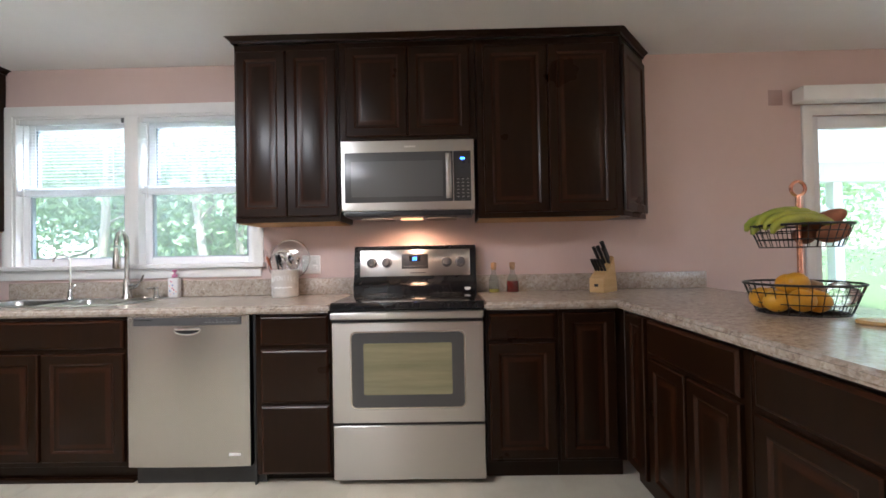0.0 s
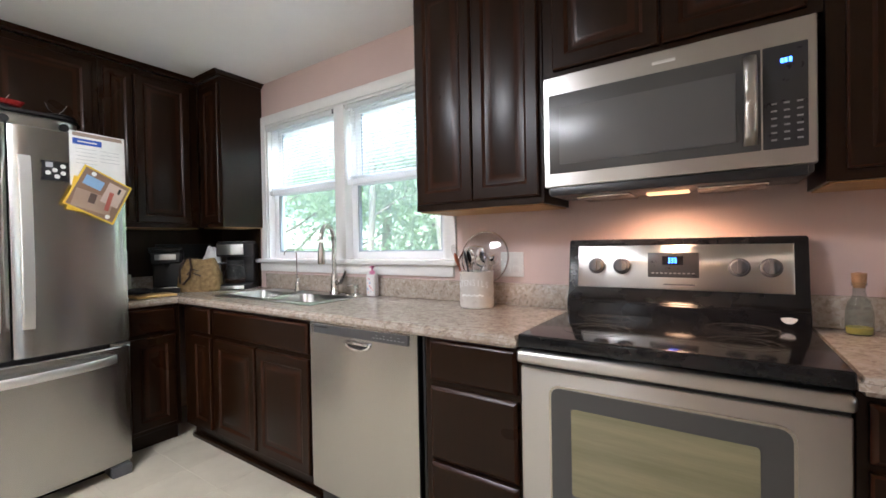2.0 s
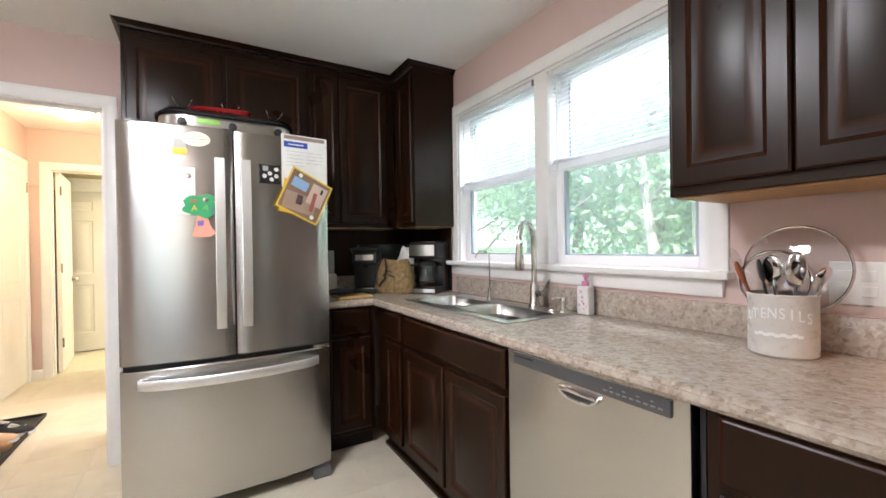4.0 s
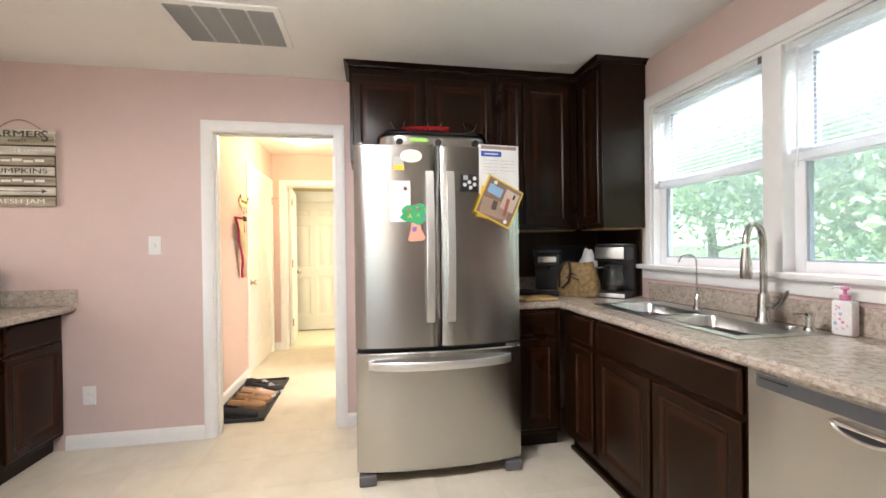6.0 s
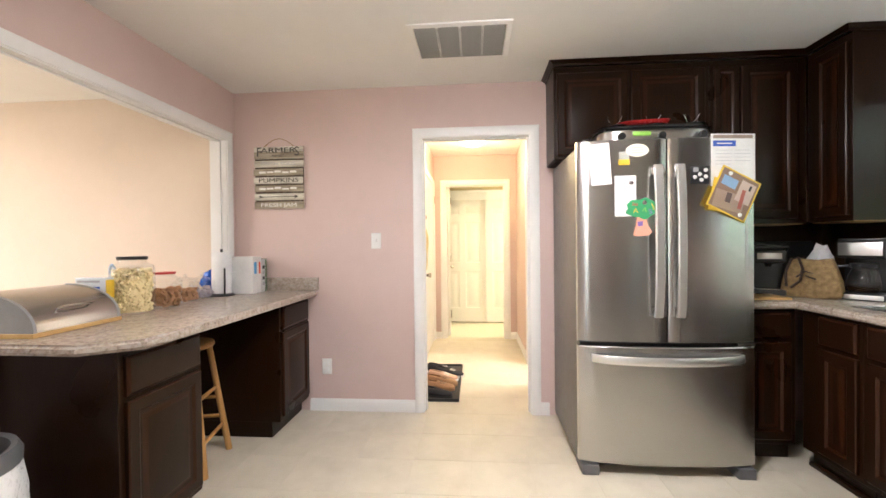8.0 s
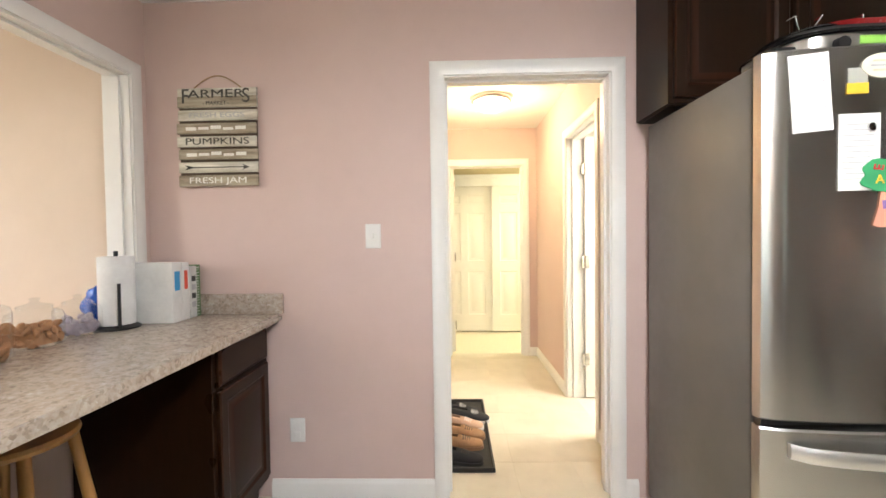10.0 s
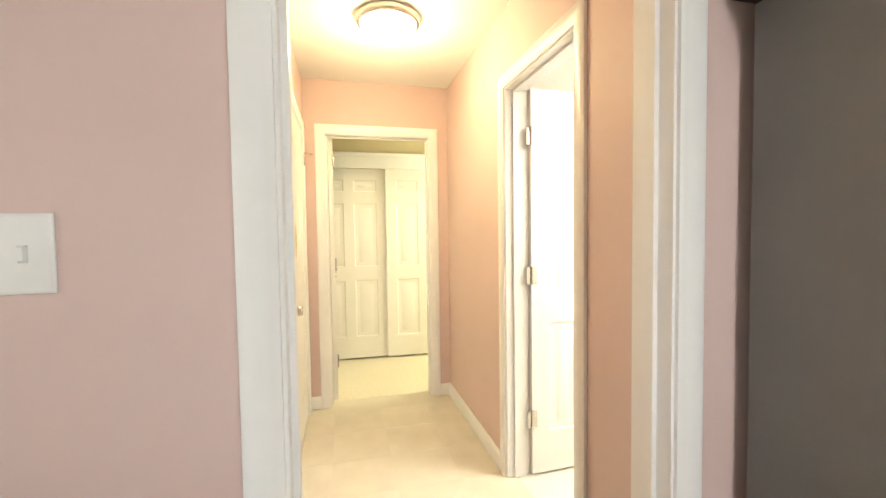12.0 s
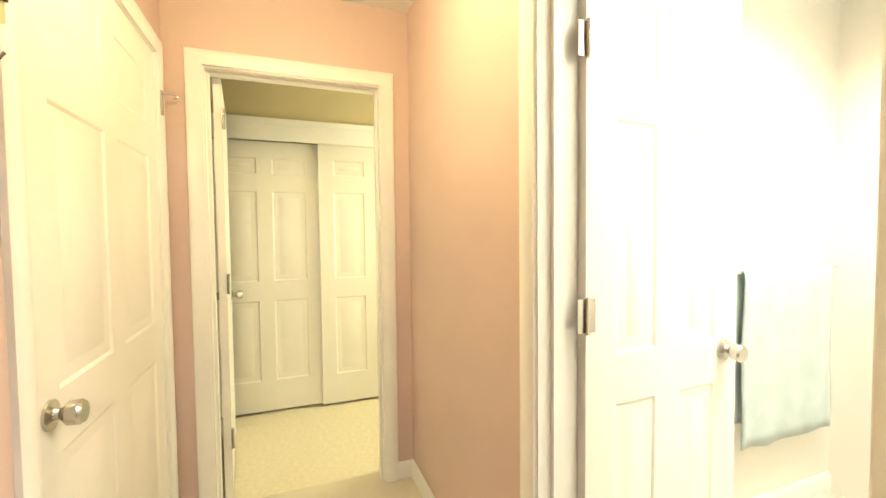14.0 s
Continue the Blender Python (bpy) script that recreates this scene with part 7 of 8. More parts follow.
piece_mark = part("maker_mark", prism(bmesh.new(), [(-0.012, 0.035), (0.012, 0.035), (0.012, 0.05), (-0.012, 0.05)], mk @ Matrix(((1, 0, 0, 0), (0, 0, -1, -0.0855), (0, 1, 0, 0), (0, 0, 0, 1))), 0.001), BLACK, t)


# Two-tier fruit basket on the peninsula
def fruit_basket(x, y):
    t = thing("fruit_basket", "two-tier black wire fruit basket with copper pole", "fruit basket", (x, y, 0.9075))
    part("pole", rod(bmesh.new(), (x, y, 0.915), (x, y, 1.34), 0.009), COPPER, t, "copper pole")
    part("ring_handle", tube(bmesh.new(), [(x + 0.026 * math.cos(g), y, 1.366 + 0.026 * math.sin(g)) for g in [2 * math.pi * k / 24 for k in range(24)]], 0.006, 8, True), COPPER, t, "copper ring handle")
    for z0, r0, r1, hh in ((0.913, 0.135, 0.172, 0.105), (1.15, 0.118, 0.146, 0.08)):
        basket = part("tier", tube(bmesh.new(), [(x + r1 * math.cos(g), y + r1 * math.sin(g), z0 + hh) for g in [2 * math.pi * k / 40 for k in range(40)]], 0.0045, 7, True), BLACKMETAL, t)
        for f_ in (0.0, 0.35, 0.7):
            rr = r0 + (r1 - r0) * f_
            part("hoop", tube(bmesh.new(), [(x + rr * math.cos(g), y + rr * math.sin(g), z0 + hh * f_) for g in [2 * math.pi * k / 36 for k in range(36)]], 0.0022, 6, True), BLACKMETAL, basket)
        for k in range(30):
            g = 2 * math.pi * k / 30
            part("wire", tube(bmesh.new(), [(x, y, z0), (x + r0 * math.cos(g), y + r0 * math.sin(g), z0), (x + r1 * math.cos(g), y + r1 * math.sin(g), z0 + hh)], 0.0016, 5), BLACKMETAL, basket)
    return t


BX, BY = 1.555, 1.48
fruit_basket(BX, BY)
BANANA = surface("green-yellow banana skin", (0.2, 0.26, 0.03), (0.42, 0.42, 0.05), 14, 0.45, 0.06)
for k in range(5):
    g0 = radians(150 + 11 * k)
    pts = [(BX - 0.03 + 0.115 * math.cos(radians(200 - 20 * q)) * 1.0, BY - 0.06 + 0.032 * k, 1.2 + 0.055 * math.sin(radians(200 - 20 * q)) + 0.014 * (k % 3)) for q in range(1, 10)]
    piece("banana", tube(bmesh.new(), pts, [0.006, 0.014, 0.018, 0.019, 0.0195, 0.019, 0.018, 0.013, 0.006], 10), BANANA, "greenish yellow banana in the upper basket", "fruit", "bananas", angle=60)
YAM = surface("sweet potato skin", (0.22, 0.08, 0.04), (0.36, 0.14, 0.07), 20, 0.7, 0.05, bump=0.4)
for dx, dy, dz, turn, tl in ((0.08, -0.05, 1.2, 20, 12), (0.1, 0.02, 1.24, -35, 30), (0.06, 0.05, 1.195, 60, 0)):
    bm = bmesh.new()
    bmesh.ops.create_icosphere(bm, subdivisions=3, radius=0.04, matrix=Matrix.Translation((BX + dx, BY + dy, dz)) @ Euler((0, radians(-tl), radians(turn))).to_matrix().to_4x4() @ Matrix.Diagonal((2.0, 0.85, 0.85, 1)))
    piece("sweet_potato", bm, YAM, "brown sweet potato in the upper basket", "vegetable", "sweet potatoes")
LEMON = surface("orange and lemon skin", (0.6, 0.26, 0.01), (0.75, 0.42, 0.03), 10, 0.4, 0.05, bump=0.3, bump_scale=220)
for k in range(9):
    g, rr = 2 * math.pi * k / 7, (0.088 if k < 7 else 0.03)
    bm = bmesh.new()
    bmesh.ops.create_icosphere(bm, subdivisions=3, radius=0.04, matrix=Matrix.Translation((BX - 0.045 + rr * math.cos(g) * 0.9, BY + rr * math.sin(g) * 0.9, 0.957 + (0.055 if k > 6 else 0) + 0.006 * (k % 2))) @ Matrix.Diagonal((1.05, 1, 0.98, 1)))
    piece("orange", bm, LEMON, "yellow-orange citrus fruit in the lower basket", "fruit", "citrus")
for k, (dx, dy) in enumerate(((0.085, 0.06), (0.1, -0.05))):
    bm = bmesh.new()
    bmesh.ops.create_icosphere(bm, subdivisions=3, radius=0.045, matrix=Matrix.Translation((BX + dx, BY + dy, 0.98)) @ Matrix.Diagonal((1.1, 0.9, 1.0, 1)))
    for v_ in bm.verts:
        v_.co += Vector((noise.noise(v_.co * 40), noise.noise(v_.co * 40 + Vector((3, 1, 2))), 0)) * 0.012
    piece("produce_bag", bm, glass("clear produce film", (0.9, 0.88, 0.85), 0.25, 1.1) if k else paint("brown onion", (0.3, 0.17, 0.07), 0.45), "crumpled clear produce bag in the lower basket" if k else "brown onion in the lower basket", "produce", angle=20)
piece("coaster", lathe(bmesh.new(), [(0, 0), (0.055, 0), (0.058, 0.004), (0.055, 0.012), (0, 0.012)], (1.59, 1.235, 0.9075), 30), BAMBOO, "round pale wooden coaster on the peninsula", "coaster")

# Dining chair beyond the peninsula
t = thing("dining_chair", "black padded dining chair beyond the peninsula", "chair", (2.75, 1.75, 0))
part("seat", new_box((2.53, 1.5, 0.42), (2.97, 1.93, 0.48), 0.02, 3), BLACK, t)
bm = bmesh.new()
bmesh.ops.create_cube(bm, size=1, matrix=Matrix.Translation((2.56, 1.72, 0.76)) @ Euler((0, radians(-8), 0)).to_matrix().to_4x4() @ Matrix.Diagonal((0.05, 0.42, 0.44, 1)))
bmesh.ops.bevel(bm, geom=list(bm.edges), offset=0.022, segments=4, affect='EDGES')
part("backrest", bm, paint("black leather", (0.015, 0.015, 0.02), 0.35), t)
for dx, dy in ((2.55, 1.53), (2.95, 1.53), (2.55, 1.9), (2.95, 1.9)):
    part("leg", rod(bmesh.new(), (dx, dy, 0.0), (dx, dy, 0.425), 0.016, 0.02, 12), BLACK, t)


# Things on the desk worktop
DZ = 0.9075
t = thing("bread_box", "stainless roll-top bread box on a wooden base", "bread box")
bm = new_box((-0.2, -0.13, 0), (0.2, 0.13, 0.018), 0.004)
part("base", bm, BAMBOO, t, "golden wooden base")
prof = [(-0.125, 0.0)] + [(0.125 - 0.0, 0.0)] + [(-0.125 + 0.25 * math.cos(radians(g)) if g < 90 else -0.125, 0.15 * math.sin(radians(g)) ** 0.9) for g in range(10, 91, 10)]
m = Matrix(((0, 0, 1, -0.195), (1, 0, 0, 0), (0, 1, 0, 0.018), (0, 0, 0, 1)))
part("roll_front", prism(bmesh.new(), prof, m @ Matrix.Translation((0, 0, 0.012)), 0.366), steel_material("satin steel shell", (2, 260, 260), (0.5, 0.49, 0.48), 0.22), t, "", 40)
for zz in (0.0, 0.378):
    part("end_cap", prism(bmesh.new(), [(x * 1.02, y * 1.03) for x, y in prof], m @ Matrix.Translation((0, 0, zz)), 0.0125), paint("pale grey plastic", (0.3, 0.3, 0.3), 0.4), t, "grey end cap", 40)
part("handle", tube(bmesh.new(), [(-0.07, 0.098, 0.098), (-0.065, 0.118, 0.105), (0.065, 0.118, 0.105), (0.07, 0.098, 0.098)], 0.005, 8), STEEL_S, t)
t.matrix_basis = pose(-1.795, -1.53, DZ, 0, 0, 2)


def jar(x, y, r, h, label, lid, fill, fill_h, category="jar"):
    t = thing("glass_jar", label, category, (x, y, DZ), group="storage jars")
    part("glass", lathe(bmesh.new(), [(0, 0), (r * 0.92, 0), (r, 0.01), (r, h * 0.74), (r * 0.94, h * 0.82), (r * 0.62, h * 0.9), (r * 0.6, h * 0.97)], (x, y, DZ), 32), CLEARGLASS, t, "clear glass wall", 60)
    if lid is CLEARGLASS:
        part("lid", lathe(bmesh.new(), [(r * 0.66, h * 0.95), (r * 0.6, h), (r * 0.2, h * 1.06), (r * 0.12, h * 1.1), (r * 0.2, h * 1.17), (0, h * 1.2)], (x, y, DZ), 28), lid, t, "glass knob lid", 60)
    else:
        part("lid", lathe(bmesh.new(), [(0, h * 0.94), (r * 0.66, h * 0.94), (r * 0.68, h * 0.95), (r * 0.68, h), (0, h * 1.005)], (x, y, DZ), 30), lid, t, "screw lid")
    mat_, size, shape, n = fill
    rng = random.Random(int(1000 * x * y))
    base = bmesh.new()
    bmesh.ops.create_icosphere(base, subdivisions=1, radius=size)
    bv = [v_.co.copy() for v_ in base.verts]
    base.verts.index_update()
    bf = [[v_.index for v_ in f.verts] for f in base.faces]
    base.free()
    ring = [2 * math.pi * k / 16 for k in range(16)]
    verts = [(x + r * 0.74 * math.cos(g), y + r * 0.74 * math.sin(g), DZ + zz) for zz in (0.008, fill_h * 0.8) for g in ring]
    faces = [[k, (k + 1) % 16, 16 + (k + 1) % 16, 16 + k] for k in range(16)] + [list(range(15, -1, -1)), list(range(16, 32))]
    for k in range(n):
        rr, g = r * 0.86 * math.sqrt(rng.random()), rng.uniform(0, 6.283)
        c = Vector((x + rr * math.cos(g), y + rr * math.sin(g), DZ + 0.012 + rng.random() * fill_h))
        rot = Euler((rng.uniform(0, 3), rng.uniform(0, 3), rng.uniform(0, 3))).to_matrix()
        q = len(verts)
        verts += [(c + rot @ Vector((p.x * shape[0], p.y * shape[1], p.z * shape[2])))[:] for p in bv]
        faces += [[q + i for i in f] for f in bf]
    me = bpy.data.meshes.new("contents")
    me.from_pydata(verts, [], faces)
    me.materials.append(mat_)
    ob = new("contents", me)
    ob.parent, ob.matrix_parent_inverse = t, t.matrix_basis.inverted()
    tagged(ob, "dry food filling", kind="stuff")
    return t


POP = paint("pale dry cereal", (0.9, 0.73, 0.4), 0.7)
TAN = paint("brown cookies", (0.4, 0.2, 0.09), 0.8)
jar(-2.2, -1.53, 0.098, 0.29, "large glass jar of pale dry cereal with black lid", BLACK, (POP, 0.011, (1, 0.8, 0.7), 1300), 0.212)
jar(-2.425, -1.54, 0.088, 0.195, "low glass jar of brown cookies with red lid", RED, (TAN, 0.022, (1, 1, 0.4), 95), 0.085)
jar(-2.645, -1.575, 0.078, 0.14, "low glass jar of brown snacks with glass lid", CLEARGLASS, (TAN, 0.02, (1, 0.7, 0.5), 70), 0.06)
jar(-2.82, -1.585, 0.075, 0.13, "low glass jar of wrapped candy with glass lid", CLEARGLASS, (paint("candy wrapper", (0.4, 0.35, 0.4), 0.3), 0.018, (1, 0.7, 0.6), 40), 0.06)
# cracker box, bottle, bag
t = thing("cereal_box", "white and blue cracker box with yellow spine on the desk worktop", "box", (-2.08, -1.62, DZ))
part("carton", new_box((-2.1, -1.7, DZ), (-2.055, -1.54, DZ + 0.19), 0.002), paint("white carton", (0.66, 0.7, 0.74), 0.5), t)
part("yellow_edge", new_box((-2.1, -1.5405, DZ), (-2.055, -1.5375, DZ + 0.18), 0.001), YELLOW, t)
for k in range(5):
    part("print_line", new_box((-2.0555, -1.69 + 0.008 * k, DZ + 0.168 - 0.03 * k), (-2.0542, -1.57, DZ + 0.178 - 0.03 * k)), BLUE if k == 1 else INKGREY, t)
t = thing("spray_bottle", "translucent bottle with pale blue cap", "bottle", (-2.25, -1.69, DZ))
part("bottle", lathe(bmesh.new(), [(0, 0), (0.035, 0), (0.037, 0.01), (0.037, 0.14), (0.03, 0.17), (0.014, 0.19), (0.014, 0.2), (0, 0.2)], (-2.25, -1.69, DZ), 24), paint("frosted plastic", (0.68, 0.72, 0.74), 0.3), t)
part("cap", lathe(bmesh.new(), [(0, 0.198), (0.018, 0.198), (0.016, 0.23), (0.006, 0.25), (0, 0.252)], (-2.25, -1.69, DZ), 18), paint("pale blue cap", (0.35, 0.5, 0.68), 0.35), t, "pale blue cap")
bm = bmesh.new()
bmesh.ops.create_icosphere(bm, subdivisions=4, radius=0.085)
for v_ in bm.verts:
    v_.co = Vector((v_.co.x * 1.15, v_.co.y * 0.8, v_.co.z * 1.05)) * (1 + 0.3 * noise.noise(v_.co * 22))
    v_.co.z = max(v_.co.z, -0.085)
bmesh.ops.translate(bm, verts=bm.verts, vec=(-3.0, -1.62, DZ + 0.0852))
t = piece("snack_bag", bm, paint("glossy blue bag", (0.02, 0.1, 0.5), 0.2), "crumpled glossy blue snack bag", "bag", angle=20)
# paper towel roll
t = thing("paper_towel_holder", "white paper towel roll on a black holder", "paper towels", (-2.925, -1.515, DZ))
part("base", lathe(bmesh.new(), [(0, 0), (0.08, 0), (0.082, 0.006), (0.07, 0.014), (0, 0.016)], (-2.925, -1.515, DZ), 30), BLACK, t)
part("roll", lathe(bmesh.new(), [(0.02, 0.018), (0.062, 0.018), (0.063, 0.022), (0.063, 0.294), (0.062, 0.298), (0.02, 0.298)], (-2.925, -1.515, DZ), 36), paint("white tissue", (0.8, 0.8, 0.79), 0.9, bump=0.4, bump_scale=200), t, "white paper roll")
part("spindle", rod(bmesh.new(), (-2.925, -1.515, DZ + 0.01), (-2.925, -1.515, DZ + 0.32), 0.008), BLACK, t)
part("side_arm", tube(bmesh.new(), [(-2.872, -1.462, DZ + 0.01), (-2.868, -1.458, DZ + 0.1), (-2.868, -1.458, DZ + 0.19)], 0.006, 8), BLACK, t)
# binders and books, spines to the north
for k, (x1, w_, h_, d_, mat_, lab, nm) in enumerate(((-3.005, 0.062, 0.265, 0.2, PAPER, "white ring binder with blue label", "binder"), (-3.07, 0.05, 0.262, 0.2, PAPER, "white ring binder with red label", "binder"), (-3.124, 0.05, 0.24, 0.185, paint("pale magazine", (0.6, 0.6, 0.58), 0.5), "pale recipe magazine standing upright", "magazine"), (-3.178, 0.024, 0.245, 0.19, paint("green cover", (0.12, 0.2, 0.08), 0.5), "green spiral-bound cookbook", "cookbook"))):
    yb = -1.335
    t = thing(nm, lab + " standing on the desk worktop", "book", (x1 - w_, yb, DZ), group="desk books")
    part("cover", new_box((x1 - w_, yb - d_, DZ), (x1, yb, DZ + h_), 0.003), mat_, t)
    if k < 2:
        part("label", new_box((x1 - w_ + 0.014, yb - 0.0005, DZ + 0.14), (x1 - 0.014, yb + 0.0012, DZ + 0.225)), paint("label blue", (0.05, 0.3, 0.6), 0.4) if k == 0 else paint("label red", (0.7, 0.08, 0.03), 0.4), t)
    if k == 2:
        for q in range(4):
            part("print_line", new_box((x1 - w_ + 0.01, yb - 0.0005, DZ + 0.05 + 0.04 * q), (x1 - 0.012, yb + 0.001, DZ + 0.075 + 0.04 * q)), BLACK if q % 2 else INKGREY, t)
    if k == 3:
        for q in range(18):
            part("spiral", tube(bmesh.new(), [(x1 + 0.002 + 0.006 * math.cos(g), yb + 0.008 * math.sin(g), DZ + 0.012 + 0.013 * q) for g in [2 * math.pi * s / 8 for s in range(8)]], 0.0012, 5, True), WHITEP, t)


# Wooden stool
def stool(x, y, turn):
    t = thing("wooden_stool", "honey pine bar stool tucked under the desk worktop", "stool")
    part("seat", lathe(bmesh.new(), [(0, 0.0), (0.13, 0.0), (0.15, 0.008), (0.155, 0.02), (0.15, 0.032), (0.13, 0.036), (0, 0.03)], (0, 0, 0.665), 36), PINE, t)
    feet = [(sx * 0.17, sy * 0.17) for sx, sy in ((-1, -1), (1, -1), (1, 1), (-1, 1))]
    for fx_, fy in feet:
        part("leg", rod(bmesh.new(), (fx_, fy, 0), (fx_ * 0.55, fy * 0.55, 0.67), 0.019, 0.016, 14), PINE, t)
    for k in range(4):
        for z_ in ((0.17, 0.4) if k % 2 == 0 else (0.22, 0.34)):
            f_ = 1 - 0.45 * z_ / 0.59
            a, b = feet[k], feet[(k + 1) % 4]
            part("rung", rod(bmesh.new(), (a[0] * f_, a[1] * f_, z_), (b[0] * f_, b[1] * f_, z_), 0.011, seg=10), PINE, t)
    t.matrix_basis = pose(x, y, 0, 0, 0, turn)
    return t


stool(-2.42, -1.42, 12)

# Trash can with liner
t = thing("trash_can", "dark trash can with white liner folded over the rim", "trash can", (-1.26, -1.335, 0))
tx, ty = -1.26, -1.335
part("bin", lathe(bmesh.new(), [(0, 0), (0.14, 0), (0.145, 0.01), (0.18, 0.6), (0.176, 0.6), (0.14, 0.02), (0, 0.015)], (tx, ty, 0), 32), GREYPLASTIC, t)
part("rim", lathe(bmesh.new(), [(0.183, 0.575), (0.195, 0.58), (0.197, 0.61), (0.185, 0.635), (0.168, 0.63), (0.165, 0.6)], (tx, ty, 0), 32), paint("grey rim", (0.1, 0.105, 0.11), 0.4), t, "grey swing rim", 60)
bm, rings = bmesh.new(), []
for q, (r_, z_) in enumerate(((0.188, 0.59), (0.197, 0.55), (0.2, 0.48), (0.196, 0.42), (0.2, 0.385))):
    rings.append([bm.verts.new((tx + (r_ + 0.009 * math.sin(7 * g + q) * q / 2) * math.cos(g), ty + (r_ + 0.009 * math.sin(7 * g + q) * q / 2) * math.sin(g), z_ + 0.012 * math.sin(5 * g) * (q > 2))) for g in [2 * math.pi * k / 56 for k in range(56)]])
for a, b in zip(rings, rings[1:]):
    for k in range(56):
        bm.faces.new((a[k], a[(k + 1) % 56], b[(k + 1) % 56], b[k]))
part("liner", bm, paint("thin white liner", (0.78, 0.78, 0.78), 0.3), t, "white plastic liner", 70)


# Slatted farm sign on the west wall
def farm_sign():
    x, y0, y1, z0, z1 = XW, -1.432, -1.048, 1.528, 1.995
    t = thing("wall_sign", "weathered slatted wooden farm sign hung on twine", "sign", (x, (y0 + y1) / 2, z0))
    OLD = surface("weathered white boards", (0.36, 0.325, 0.25), (0.8, 0.77, 0.67), 9, 0.8, 0.06, stretch=(1, 0.5, 4), bump=0.5, bump_scale=60)
    OLDB = surface("weathered brown boards", (0.17, 0.13, 0.085), (0.5, 0.44, 0.33), 9, 0.8, 0.06, stretch=(1, 0.5, 4), bump=0.5, bump_scale=60)
    INK, PALE = paint("black sign ink", (0.07, 0.065, 0.055), 0.8), paint("white sign ink", (0.78, 0.76, 0.7), 0.8)
    part("backing", new_box((x + 0.0005, y0 + 0.004, z0 + 0.004), (x + 0.0115, y1 - 0.004, z1 - 0.004)), paint("dark backing", (0.1, 0.07, 0.045), 0.8), t)
    rows = [("FARMERS", OLD, INK, 0.092, 0.05), ("FRESH EGGS", OLD, INKGREY, 0.05, 0.033), ("", OLDB, PALE, 0.05, 0.03), ("PUMPKINS", OLD, INK, 0.05, 0.045), ("", OLDB, PALE, 0.048, 0.03), ("arrow", OLD, INK, 0.05, 0.0), ("FRESH JAM", OLDB, PALE, 0.052, 0.04)]
    z = z1
    rng = random.Random(2)
    for text, board, ink, hh, size in rows:
        wob = rng.uniform(-0.004, 0.004)
        part("board", new_box((x + 0.012, y0 + wob, z - hh), (x + 0.024, y1 + wob, z), 0.002), board, t)
        m = facing("E", x + 0.0242, (y0 + y1) / 2, z - hh / 2)
        if text == "FARMERS":
            part("board_half", new_box((x + 0.024, y0 + wob, z - hh), (x + 0.0255, y1 + wob, z - 0.04), 0.0005), OLDB, t)
            m = facing("E", x + 0.0262, (y0 + y1) / 2, z - 0.03)
            letters("ARMER", 0.056, m, ink, t, squeeze=1.55)
            for ch, u in (("F", -0.15), ("S", 0.145)):
                letters(ch, 0.098, m @ Matrix.Translation((u, -0.012, 0)), ink, t, squeeze=0.9)
            letters("- MARKET -", 0.026, facing("E", x + 0.0262, (y0 + y1) / 2, z - 0.073), ink, t)
        elif text == "arrow":
            bm = bmesh.new()
            rings_panel(bm, m, -0.14, -0.0025, 0.27, 0.005, [(0, 0), (0, 0.001)])
            prism(bm, [(0.12, -0.014), (0.155, 0), (0.12, 0.014), (0.13, 0)], m, 0.001)
            prism(bm, [(-0.16, -0.012), (-0.12, -0.003), (-0.12, 0.003), (-0.16, 0.012), (-0.145, 0)], m, 0.001)
            part("arrow", bm, ink, t)
        elif text:
            letters(text, size, m, ink, t, squeeze=1.5)
        else:
            for k in range(5):
                part("script_mark", rings_panel(bmesh.new(), m, -0.15 + 0.06 * k, -0.009 + 0.003 * (k % 3), 0.05, 0.016 - 0.003 * (k % 2), [(0, 0), (0, 0.0008)]), ink, t)
        z -= hh + 0.0125
    ym = (y0 + y1) / 2
    part("twine", tube(bmesh.new(), [(x + 0.01, ym - 0.12 + 0.02 * k, z1 + 0.062 * math.sin(math.pi * k / 12)) for k in range(13)], 0.003, 7), surface("jute twine", (0.3, 0.2, 0.1), (0.45, 0.32, 0.18), 60, 0.9), t, "jute twine loop")
    return t


farm_sign()

# Hall: boot tray with shoes
t = thing("boot_tray", "black rubber boot tray on the hall floor", "tray", (-3.95, -0.1, 0.0))
x0, x1, y0, y1 = -4.4, -3.44, HALL_S + 0.03, 0.095
bm = new_box((x0, y0, 0.0005), (x1, y1, 0.008), 0.003)
for lo, hi in (((x0, y0, 0.0075), (x1, y0 + 0.014, 0.026)), ((x0, y1 - 0.014, 0.0075), (x1, y1, 0.026)), ((x0, y0 + 0.014, 0.0075), (x0 + 0.014, y1 - 0.014, 0.026)), ((x1 - 0.014, y0 + 0.014, 0.0075), (x1, y1 - 0.014, 0.026))):
    box(bm, lo, hi, 0.003)
part("tray", bm, paint("black rubber", (0.02, 0.02, 0.02), 0.6, bump=0.4, bump_scale=150), t)


